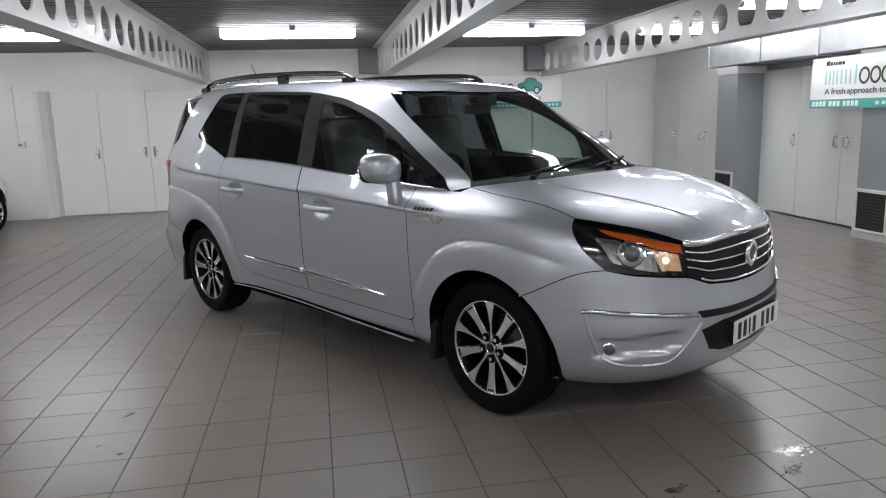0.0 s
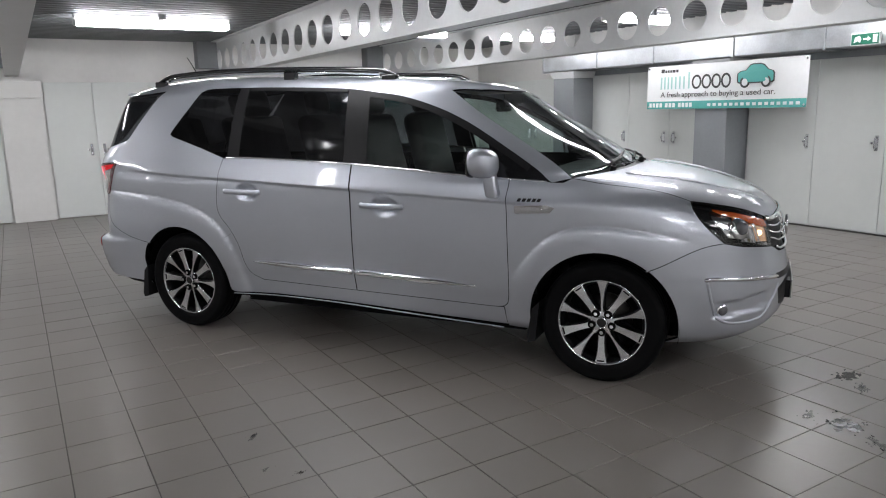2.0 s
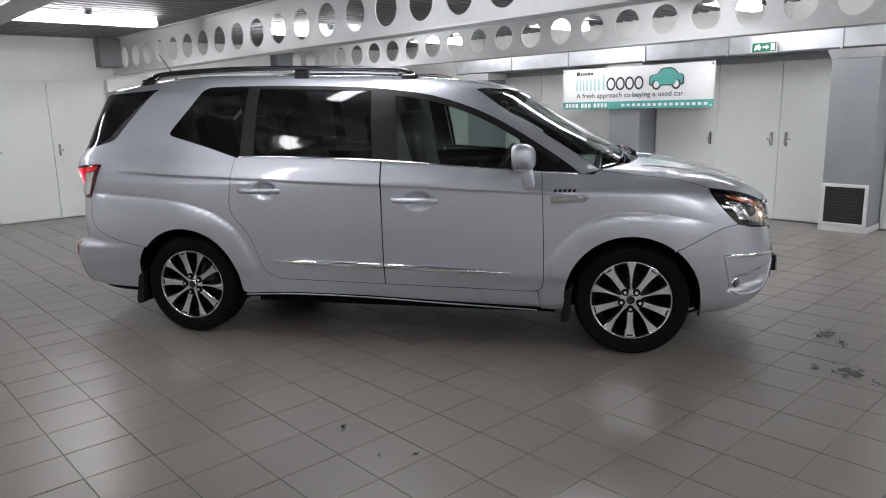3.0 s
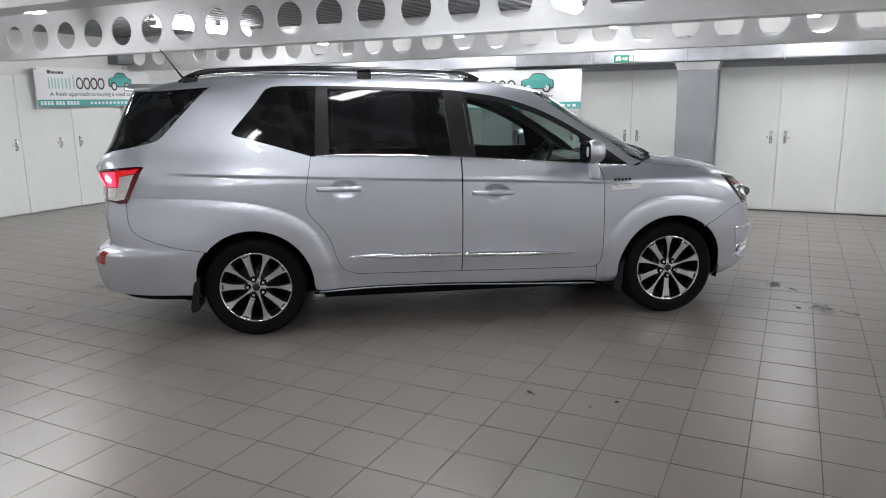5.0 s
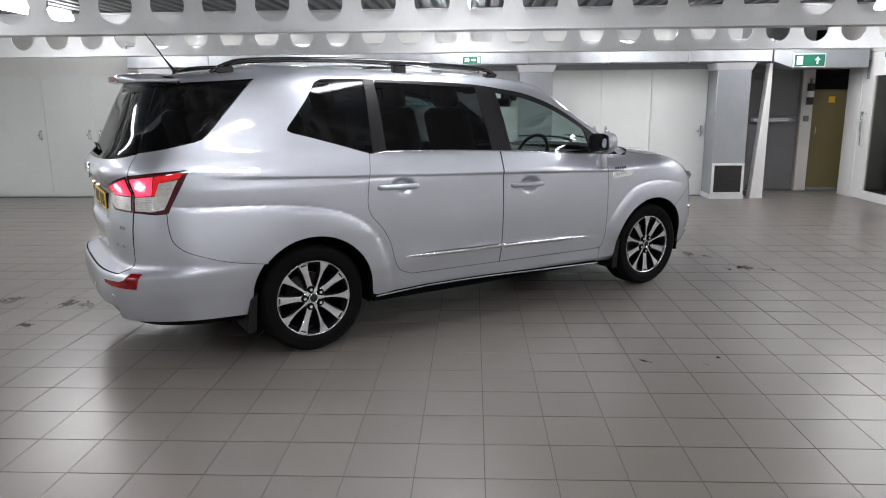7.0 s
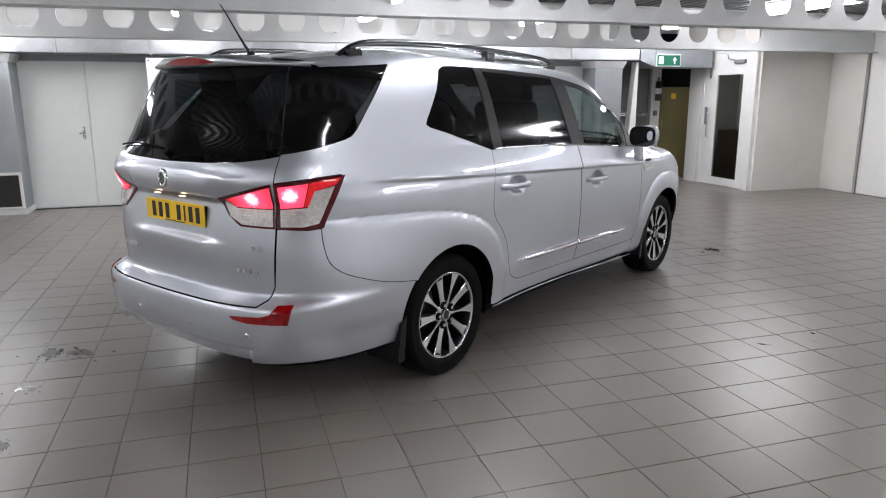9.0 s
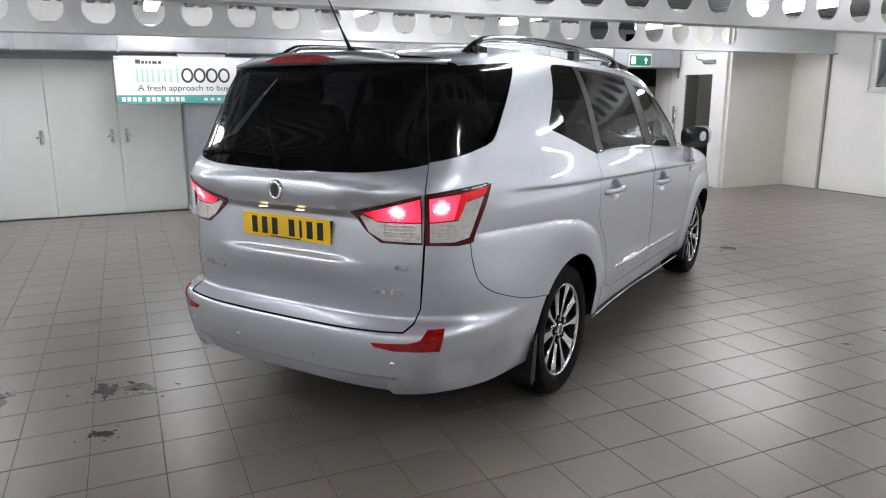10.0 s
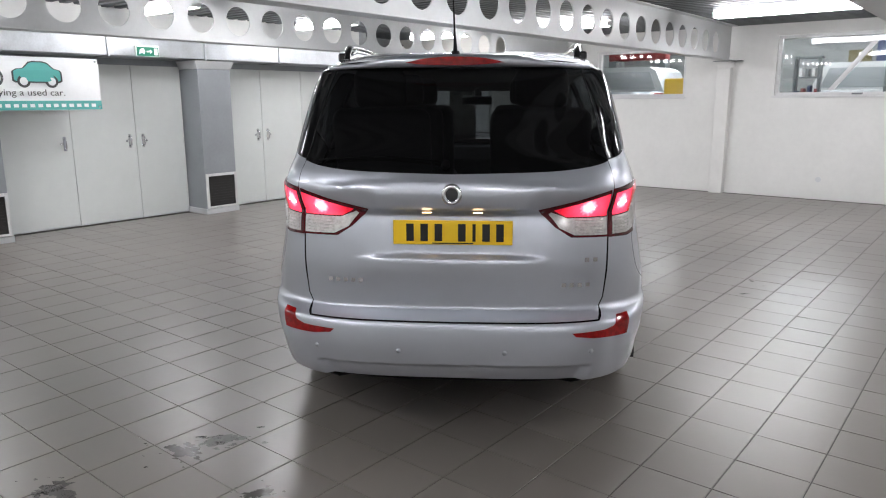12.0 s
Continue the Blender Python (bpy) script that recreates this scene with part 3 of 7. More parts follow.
def banner(m, width, height):
    """A slack vinyl banner with bars for its lettering, a teal band and a plain car shape."""
    e = empty("banner", "white vinyl banner with teal and grey print and a teal band", "banner", group="banners", m=m)
    def wave(x, z):
        return -0.012 - 0.010 * math.sin(x * 3.1 + 0.5) * (0.4 + 0.6 * (height - z) / height) - 0.004 * math.sin(x * 9 + z * 5)
    bm = bmesh.new()
    nx, nz = 60, 14
    g = [[bm.verts.new((width * i / nx, wave(width * i / nx, height * j / nz), height * j / nz)) for i in range(nx + 1)] for j in range(nz + 1)]
    for j in range(nz):
        for i in range(nx):
            bm.faces.new((g[j][i], g[j][i + 1], g[j + 1][i + 1], g[j + 1][i]))
    back = [[bm.verts.new(v.co + Vector((0, 0.002, 0))) for v in row] for row in g]
    for j in range(nz):
        for i in range(nx):
            bm.faces.new((back[j][i + 1], back[j][i], back[j + 1][i], back[j + 1][i + 1]))
    part("sheet", bm, M_BANNER, e, "", True)
    def lay(b):
        bmesh.ops.subdivide_edges(b, edges=[q for q in b.edges if q.calc_length() > 0.12], cuts=4, use_grid_fill=True)
        for v in b.verts:
            v.co.y += wave(v.co.x, v.co.z) - 0.003
        return b
    w = width / 2.39
    k = height / 0.565
    band = bmesh.new()
    gg = [[band.verts.new((width * i / nx, -0.001, 0.10 * k * j)) for i in range(nx + 1)] for j in range(2)]
    for i in range(nx):
        band.faces.new((gg[0][i], gg[0][i + 1], gg[1][i + 1], gg[1][i]))
    part("band", lay(band), M_TEAL, e, "teal printed band")
    bars = [(0.24, 0.30, 0.475, 0.525), (0.31, 0.345, 0.475, 0.51), (0.355, 0.385, 0.475, 0.51), (0.395, 0.425, 0.475, 0.51), (0.435, 0.49, 0.475, 0.51), (0.50, 0.54, 0.475, 0.51)]
    for a in bars:
        part("small_lettering", lay(rounded_bar(a[0] * w, a[1] * w, a[2] * k, a[3] * k, 0)), M_GREYINK, e)
    def stroke(pts, r, material):
        b = bmesh.new()
        prev = None
        for i, (px, pz) in enumerate(pts):
            q0, q1 = pts[max(i - 1, 0)], pts[min(i + 1, len(pts) - 1)]
            d = math.hypot(q1[0] - q0[0], q1[1] - q0[1]) or 1
            nx_, nz_ = -(q1[1] - q0[1]) / d * r, (q1[0] - q0[0]) / d * r
            pair = [b.verts.new((x_ * w, -0.001 + wave(x_ * w, z_ * k) - 0.003, z_ * k)) for x_, z_ in ((px + nx_, pz + nz_), (px - nx_, pz - nz_))]
            if prev:
                b.faces.new((prev[0], prev[1], pair[1], pair[0]))
            prev = pair
        part("large_lettering", b, material, e)
    def arc(cx, cz, rx, rz_, a0, a1, n=14):
        return [(cx + rx * math.cos(math.radians(a0 + (a1 - a0) * i / n)), cz + rz_ * math.sin(math.radians(a0 + (a1 - a0) * i / n))) for i in range(n + 1)]
    # plain strokes and rings where the trade mark stands
    for x_ in (0.25, 0.31, 0.37, 0.43, 0.50, 0.57, 0.64):
        stroke([(x_, 0.26), (x_, 0.42)], 0.013, M_PALETEAL)
    stroke([(0.72, 0.26), (0.72, 0.47)], 0.013, M_PALETEAL)
    for x_ in (0.84, 0.99, 1.14, 1.29):
        stroke(arc(x_, 0.34, 0.062, 0.078, 0, 360, 20), 0.013, M_GREYINK)
    words, full_text = "A fresh approach to buying a used car.".split(), ""
    def extent(t_):
        q = text_bm(t_, 0.098 * w)
        r = max(v.co.x for v in q.verts)
        q.free()
        return r
    sc = 1.74 * w / extent(" ".join(words))
    for word in words:
        full_text = (full_text + " " + word).strip()
        t = text_bm(word, 0.098 * w)
        x0 = extent(full_text) - max(v.co.x for v in t.verts)
        for v in t.verts:
            v.co = Vector((0.245 * w + (x0 + v.co.x) * sc, -0.0005 - v.co.z, 0.155 * k + v.co.y))
            v.co.y += wave(v.co.x, v.co.z) - 0.003
        part("word", t, M_GREYINK, e)
    x = 0.05
    for n, cw in enumerate((0.045,) * 4 + (0.0,) + (0.045,) * 3 + (0.0,) + (0.045,) * 4):
        if cw:
            part("number_bar", lay(rounded_bar(x * w, (x + cw) * w, 0.022 * k, 0.078 * k, -0.003)), M_BANNER, e)
        x += 0.062 if cw else 0.035
    for n in range(16):
        part("address_bar", lay(rounded_bar((1.02 + n * 0.083) * w, (1.07 + n * 0.083) * w, 0.03 * k, 0.066 * k, -0.003)), M_BANNER, e)
    def shape(poly, y, mat_, nm):
        b = prism_bm([(1.45 * w + p[0] * 0.52 * w, 0.27 * k + p[1] * 0.25 * k) for p in poly], y - 0.001, y)
        for v in b.verts:
            v.co.y += wave(v.co.x, v.co.z) - 0.003
        part(nm, b, mat_, e)
    out = [(0.0, 0.15), (0.0, 0.55), (0.08, 0.66), (0.22, 0.70), (0.34, 0.96), (0.42, 1.0), (0.62, 1.0), (0.72, 0.94), (0.84, 0.70), (0.97, 0.62), (1.0, 0.5), (1.0, 0.15), (0.94, 0.08), (0.06, 0.08)]
    shape(out, -0.001, M_GREYINK, "car_outline")
    shape([(0.5 + (p[0] - 0.5) * 0.93, 0.55 + (p[1] - 0.55) * 0.88) for p in out], -0.003, M_TEAL, "car_shape")
    for cx in (0.22, 0.78):
        circ = [(math.cos(a), math.sin(a)) for a in (2 * math.pi * i / 20 for i in range(20))]
        shape([(cx + 0.13 * c, 0.14 + 0.27 * s) for c, s in circ], -0.005, M_GREYINK, "car_wheel")
        shape([(cx + 0.08 * c, 0.14 + 0.17 * s) for c, s in circ], -0.007, M_BANNER, "wheel_hub")
    for cx in (0.03, width - 0.03):
        for cz in (0.03, height - 0.03):
            part("eyelet", cyl_bm((cx, wave(cx, cz) - 0.006, cz), (cx, wave(cx, cz) + 0.001, cz), 0.012, n=12), M_CHROME, e)


banner(pose(5.955, 7.815, 1.445, 0, 0, -90), 2.39, 0.575)
banner(pose(2.42, YB - 0.20, 1.58), 2.10, 0.58)


# ---- windows to the workshop next door ----
def window(number, x0, x1, z0, z1):
    e = empty(f"window_{number}", "white-framed internal window onto a lit workshop", "window", kind="structure")
    f = 0.05
    for nm, a in (("frame_bottom", (x0, x1, z0, z0 + f)), ("frame_top", (x0, x1, z1 - f, z1)), ("frame_side", (x0, x0 + f, z0 + f, z1 - f)), ("frame_side", (x1 - f, x1, z0 + f, z1 - f))):
        part("window_frame", box_bm(a[0], a[1], YF - 0.14, YF - 0.05, a[2], a[3], 0.004), M_ALU, e)
    part("window_sill", box_bm(x0 - 0.03, x1 + 0.03, YF - 0.05, YF + 0.025, z0 - 0.03, z0, 0.004), M_ALU, e)
    p = part("pane", box_bm(x0 + f, x1 - f, YF - 0.10, YF - 0.095, z0 + f, z1 - f), M_PANE, e)
    p.visible_shadow = False
    return e


window(1, *W1)
w2 = window(2, *W2)
part("stay", prism_bm([(-0.33, 1.66), (-0.25, 1.66), (-0.77, 2.36), (-0.85, 2.36)], YF - 0.045, YF - 0.02), M_ALU, w2, "tilted opening sash edge")
part("latch", box_bm(-0.72, -0.58, YF - 0.05, YF - 0.02, 1.60, 1.625), M_STUB, w2)

# workshop behind the windows
wall("wall_workshop_far", -5.0, 6.0, -9.2, -9.0, 0, 3.4, M_SHOP, "grey painted workshop wall")
wall("wall_workshop_west", -5.2, -5.0, -9.0, YF - 0.2, 0, 3.4, M_SHOP, "grey painted workshop wall")
wall("wall_workshop_east", 6.0, 6.2, -9.0, YF - 0.2, 0, 3.4, M_SHOP, "grey painted workshop wall")
tagged(obj("workshop_floor", box_bm(-5, 6, -9, YF - 0.2, -0.1, 0), M_GROUT), "dark concrete workshop floor", "floor", kind="structure")
tagged(obj("workshop_ceiling", box_bm(-5.2, 6.2, -9.2, YF - 0.2, 3.3, 3.4), M_SHOP), "grey workshop ceiling", "ceiling", kind="structure")
for x, y in ((-2.5, -4.6), (0.4, -4.6), (3.2, -4.6), (-2.5, -7.2), (0.4, -7.2), (3.2, -7.2)):
    e = empty("workshop_light", "lit fluorescent tube in the workshop", "ceiling light", group="workshop lights")
    part("spine", box_bm(x - 0.9, x + 0.9, y - 0.05, y + 0.05, 3.0, 3.3, 0.004), M_LAMPBODY, e)
    part("diffuser", box_bm(x - 0.88, x + 0.88, y - 0.07, y + 0.07, 2.92, 2.999, 0.02), M_TUBE, e, "glowing tube", True)


# ---- the people carrier: one smooth body surface, cut into panels ----
def pchip(xs, ys):
    """Monotone cubic through points; xs rising."""
    xs, ys = np.array(xs, float), np.array(ys, float)
    h, d = np.diff(xs), np.diff(ys) / np.diff(xs)
    m = np.zeros(len(xs))
    m[0], m[-1] = d[0], d[-1]
    for i in range(1, len(xs) - 1):
        if d[i - 1] * d[i] > 0:
            w1, w2 = 2 * h[i] + h[i - 1], h[i] + 2 * h[i - 1]
            m[i] = (w1 + w2) / (w1 / d[i - 1] + w2 / d[i])
    def f(x):
        x = np.clip(np.asarray(x, float), xs[0], xs[-1])
        i = np.clip(np.searchsorted(xs, x) - 1, 0, len(xs) - 2)
        t = (x - xs[i]) / h[i]
        return ((1 + 2 * t) * (1 - t) ** 2 * ys[i] + t * (1 - t) ** 2 * h[i] * m[i] + t * t * (3 - 2 * t) * ys[i + 1] + t * t * (t - 1) * h[i] * m[i + 1])
    return f


# half width, rear end and front end of the body's plan outline at each height
F_W = pchip([0.24, 0.30, 0.36, 0.43, 0.50, 0.60, 0.80, 1.00, 1.06, 1.10, 1.16, 1.22, 1.28, 1.40, 1.55, 1.64, 1.69, 1.725, 1.75, 1.768, 1.785],
            [0.84, 0.89, 0.905, 0.918, 0.934, 0.944, 0.953, 0.951, 0.948, 0.938, 0.924, 0.905, 0.882, 0.845, 0.79, 0.748, 0.715, 0.665, 0.585, 0.46, 0.02])
F_XR = pchip([0.24, 0.30, 0.38, 0.50, 0.585, 0.605, 0.64, 0.70, 0.85, 1.00, 1.06, 1.10, 1.17, 1.22, 1.28, 1.40, 1.55, 1.66, 1.70, 1.72, 1.735, 1.755, 1.768, 1.785],
             [-2.54, -2.615, -2.655, -2.672, -2.665, -2.640, -2.558, -2.564, -2.580, -2.566, -2.556, -2.578, -2.598, -2.580, -2.525, -2.455, -2.372, -2.31, -2.29, -2.22, -2.14, -1.97, -1.72, -0.80])
F_XF = pchip([0.24, 0.30, 0.36, 0.44, 0.54, 0.62, 0.70, 0.80, 0.87, 0.92, 0.96, 1.00, 1.05, 1.09, 1.12, 1.145, 1.16, 1.20, 1.30, 1.45, 1.60, 1.66, 1.70, 1.735, 1.755, 1.768, 1.785],
             [2.31, 2.385, 2.420, 2.435, 2.436, 2.424, 2.408, 2.393, 2.375, 2.345, 2.30, 2.235, 2.11, 1.97, 1.83, 1.66, 1.55, 1.465, 1.315, 1.085, 0.86, 0.765, 0.665, 0.49, 0.28, -0.05, -0.70])


def smooth01(a, b, x):
    t = np.clip((np.asarray(x, float) - a) / (b - a), 0, 1)
    return t * t * (3 - 2 * t)


def arc_points(p, q, n):
    """A quarter superellipse u^p + v^q = 1 from (0, 1) to (1, 0), evenly spaced along its length."""
    v1 = np.linspace(1, 0, 3000)
    u = np.clip(1 - v1 ** q, 0, 1) ** (1 / p)
    uu = np.linspace(0, 1, 3000)
    vv = np.clip(1 - uu ** p, 0, 1) ** (1 / q)
    allu = np.r_[u, uu]
    allv = np.r_[v1, vv]
    o = np.argsort(allu - allv)
    allu, allv = allu[o], allv[o]
    s = np.r_[0, np.cumsum(np.hypot(np.diff(allu), np.diff(allv)))]
    k = np.linspace(0, s[-1], n)
    return np.interp(k, s, allu), np.interp(k, s, allv)


NR, NM, NF = 120, 130, 130
RU, RV = arc_points(7.0, 3.7, NR)
FU, FV = arc_points(4.7, 2.05, NF)


def bend(pts, n=8):
    """A smooth open curve through points."""
    P = [np.array(p, float) for p in pts]
    out = []
    for i in range(len(P) - 1):
        p0, p1, p2, p3 = P[max(i - 1, 0)], P[i], P[i + 1], P[min(i + 2, len(P) - 1)]
        for k in range(n):
            t = k / n
            out.append(tuple(0.5 * (2 * p1 + (p2 - p0) * t + (2 * p0 - 5 * p1 + 4 * p2 - p3) * t * t + (3 * p1 - p0 - 3 * p2 + p3) * t ** 3)))
    return out + [tuple(P[-1])]


def densify(pts, n=120):
    P = np.array(bend(pts, 12))
    s = np.r_[0, np.cumsum(np.hypot(*np.diff(P, axis=0).T))]
    k = np.linspace(0, s[-1], n)
    return np.stack([np.interp(k, s, P[:, 0]), np.interp(k, s, P[:, 1])], 1)


def tail_crease(y):
    return 1.178 + 0.034 * (1 - (np.asarray(y) / 0.62) ** 2)


def outline(z):
    """Plan outline of the half body at height z, from the rear centre round to the front centre (y > 0)."""
    w, xr, xf = float(F_W(z)), float(F_XR(z)), float(F_XF(z))
    L = xf - xr
    ar, af = 0.285 * L, 0.247 * L
    xcr, xcf = xr + ar, xf - af
    x = np.r_[(xcr - ar * RU)[::-1], np.linspace(xcr, xcf, NM)[1:-1], xcf + af * FU]
    y = np.r_[(w * RV)[::-1], np.full(NM - 2, w), w * FV]
    zz = np.full(len(x), z)
    # swollen wheel arches with a creased edge
    flank = smooth01(0.62, 0.82, y)
    for cx, cz, fade in ((ARCH_R[:, 0], ARCH_R[:, 1], smooth01(-2.45, -2.15, x) * (x < -0.5)), (ARCH_F[:, 0], ARCH_F[:, 1], (1 - smooth01(1.75, 2.0, x)) * (x > 0.5))):
        dist = np.hypot(x[:, None] - cx[None, :], z - cz[None, :]).min(1)
        within = z < np.interp(x, cx if cx[0] < cx[-1] else cx[::-1], cz if cx[0] < cx[-1] else cz[::-1], left=0.98 if cx[0] < 0 else 0.0, right=0.0 if cx[0] < 0 else 0.75)
        y = y + flank * fade * (within * 0.018 * (1 - np.exp(-dist / 0.035)) - 0.0045 * np.exp(-(dist / 0.007) ** 2) * smooth01(0.55, 0.68, z))
    # pressed waistline, overhanging, and a tail that narrows
    zc = 1.1245 - 0.0435 * (x + 1.76)
    y = y + 0.0125 * smooth01(-0.0045, 0.0045, z - zc) * (1 - smooth01(0.0, 0.16, z - zc)) * flank * smooth01(-2.1, -1.8, x) * (1 - smooth01(1.0, 1.2, x))
    # finger recesses behind the door handles
    for hx, hz in ((-0.868, 1.017), (0.186, 0.958)):
        y = y - 0.036 * (1 - smooth01(0.55, 1.0, np.hypot((x - hx) / 0.092, (z - hz) / 0.060))) * flank
    # trough round the fog lamp
    ang = np.arctan2(y, x - 1.0) * 1.2
    trough = smooth01(0.43, 0.50, ang) * (1 - smooth01(0.76, 0.79, ang)) * (1 - smooth01(0.035, 0.05, abs(z - 0.452 - 0.10 * (0.72 - ang)))) * (x > 1.8)
    x = x - 0.022 * trough
    y = y - 0.013 * trough
    # valance pressed into the foot of the rear bumper
    x = x + 0.040 * smooth01(0.402, 0.386, z) * (1 - smooth01(0.60, 0.645, y + 0.5 * np.clip(0.40 - z, 0, 1))) * (x < -2.0)
    # grip lip over the number plate and the ledge under it
    x = x - 0.022 * smooth01(1.070, 1.084, z) * (1 - smooth01(1.09, 1.19, z)) * (1 - smooth01(0.34, 0.42, y)) * (x < -2.0)
    x = x - 0.014 * smooth01(0.877, 0.858, z) * smooth01(0.66, 0.84, z) * (1 - smooth01(0.30, 0.50, y)) * (x < -2.0)
    x = x + 0.018 * smooth01(0.868, 0.886, z) * (1 - smooth01(1.056, 1.070, z)) * (1 - smooth01(0.24, 0.50, y + 0.5 * (0.97 - z))) * (x < -2.0)
    # bowed crease across the tailgate between its window and the badge
    zb = tail_crease(y)
    x = x - 0.011 * (1 - smooth01(-0.005, 0.005, z - zb)) * smooth01(1.09, 1.16, z) * (1 - smooth01(0.54, 0.68, y)) * (x < -2.0)
    y = y * (1 - 0.105 * smooth01(1.0, 1.12, z) * (1 - 0.45 * smooth01(1.15, 1.35, z)) * smooth01(0.2, 1.35, x) * (1 - smooth01(1.45, 1.9, x)))
    y = y * (1 - (0.038 + 0.052 * smooth01(0.6, 0.95, z)) * smooth01(-1.40, -2.27, x))
    zz = zz + 0.032 * (-x - 0.6) * smooth01(1.18, 1.62, z) * (1 - smooth01(1.62, 1.70, z) * smooth01(-1.3, -2.1, x))
    return x, y, zz


# creases over the wheel arches, in side elevation
ARCH_R = densify([(-2.50, 0.985), (-2.19, 0.977), (-1.94, 0.968), (-1.69, 0.957), (-1.48, 0.930), (-1.34, 0.893), (-1.235, 0.850), (-1.13, 0.780), (-1.06, 0.70), (-1.00, 0.58), (-0.955, 0.45), (-0.93, 0.30), (-0.92, 0.20)])
ARCH_F = densify([(0.978, 0.20), (0.982, 0.40), (1.00, 0.555), (1.041, 0.646), (1.102, 0.724), (1.199, 0.815), (1.319, 0.871), (1.461, 0.893), (1.602, 0.890), (1.741, 0.872), (1.855, 0.849), (2.0, 0.81)])
ZLEV = np.r_[np.arange(0.24, 1.18, 0.0065), np.arange(1.18, 1.70, 0.012), np.linspace(1.70, 1.785, 26)]
pts, NO = [], NR + NM - 2 + NF
for z in ZLEV:
    x, y, zz = outline(z)
    pts.append(np.stack([x, -y, zz], 1))
grid = np.array(pts)
full = np.concatenate([grid, grid[:, -2:0:-1] * (1, -1, 1)], 1)
NV = full.shape[1]
verts = full.reshape(-1, 3)
ii, jj = np.meshgrid(np.arange(len(ZLEV) - 1), np.arange(NV), indexing="ij")
a = ii * NV + jj
b = ii * NV + (jj + 1) % NV
c, d = b + NV, a + NV
TRI = np.concatenate([np.stack([a, b, c], -1).reshape(-1, 3), np.stack([a, c, d], -1).reshape(-1, 3)])
fn = np.cross(verts[TRI[:, 1]] - verts[TRI[:, 0]], verts[TRI[:, 2]] - verts[TRI[:, 0]])
VN = np.zeros_like(verts)
for k in range(3):
    np.add.at(VN, TRI[:, k], fn)
VN /= np.linalg.norm(VN, axis=1)[:, None] + 1e-12
if (VN[:, 1] * verts[:, 1]).sum() < 0:
    VN = -VN
from mathutils.bvhtree import BVHTree
from mathutils.geometry import delaunay_2d_cdt
SHELL = BVHTree.FromPolygons([tuple(v) for v in verts], [tuple(int(k) for k in t) for t in TRI])


def on_shell(o, dr):
    """Place and smooth normal where a ray meets the body surface."""
    loc, _, f, _ = SHELL.ray_cast(Vector(o), Vector(dr))
    if loc is None:
        loc, _, f, _ = SHELL.find_nearest(Vector(o))
    t = TRI[f]
    p = np.array(loc)
    v0, v1, v2 = verts[t[0]], verts[t[1]], verts[t[2]]
    n = np.cross(v1 - v0, v2 - v0)
    nn = n @ n + 1e-18
    w0 = np.cross(v1 - p, v2 - p) @ n / nn
    w1 = np.cross(v2 - p, v0 - p) @ n / nn
    nv = VN[t[0]] * w0 + VN[t[1]] * w1 + VN[t[2]] * (1 - w0 - w1)
    return p, nv / (np.linalg.norm(nv) + 1e-12)


class Side:
    """Panels drawn in side elevation: x, z."""
    def uv(self, x, y, z): return x, z
    def ray(self, u, v): return (u, -2.0, v), (0, 1, 0)


class Top:
    """Panels drawn in plan: x, y."""
    def uv(self, x, y, z): return x, y
    def ray(self, u, v): return (u, v, 3.0), (0, 0, -1)


class Roll:
    """Panels drawn round a lengthwise axis, for roof and pillars."""
    def uv(self, x, y, z): return x, math.atan2(z - 0.9, -y) * 0.85
    def ray(self, u, v): return (u, 0, 0.9), (0, -math.cos(v / 0.85), math.sin(v / 0.85))


class Cyl:
    """Panels drawn round an upright axis at x = cx, for the two ends."""
    def __init__(self, cx, s): self.cx, self.s = cx, s
    def uv(self, x, y, z): return math.atan2(y, self.s * (x - self.cx)) * 1.2, z
    def ray(self, u, v): return (self.cx, 0, v), (self.s * math.cos(u / 1.2), math.sin(u / 1.2), 0)


SIDE, TOP, ROLL, REAR, FRONT = Side(), Top(), Roll(), Cyl(-1.2, -1), Cyl(1.0, 1)


def area(poly):
    return 0.5 * sum(x0 * y1 - x1 * y0 for (x0, y0), (x1, y1) in zip(poly, poly[1:] + poly[:1]))


CREASE_CACHE = {}


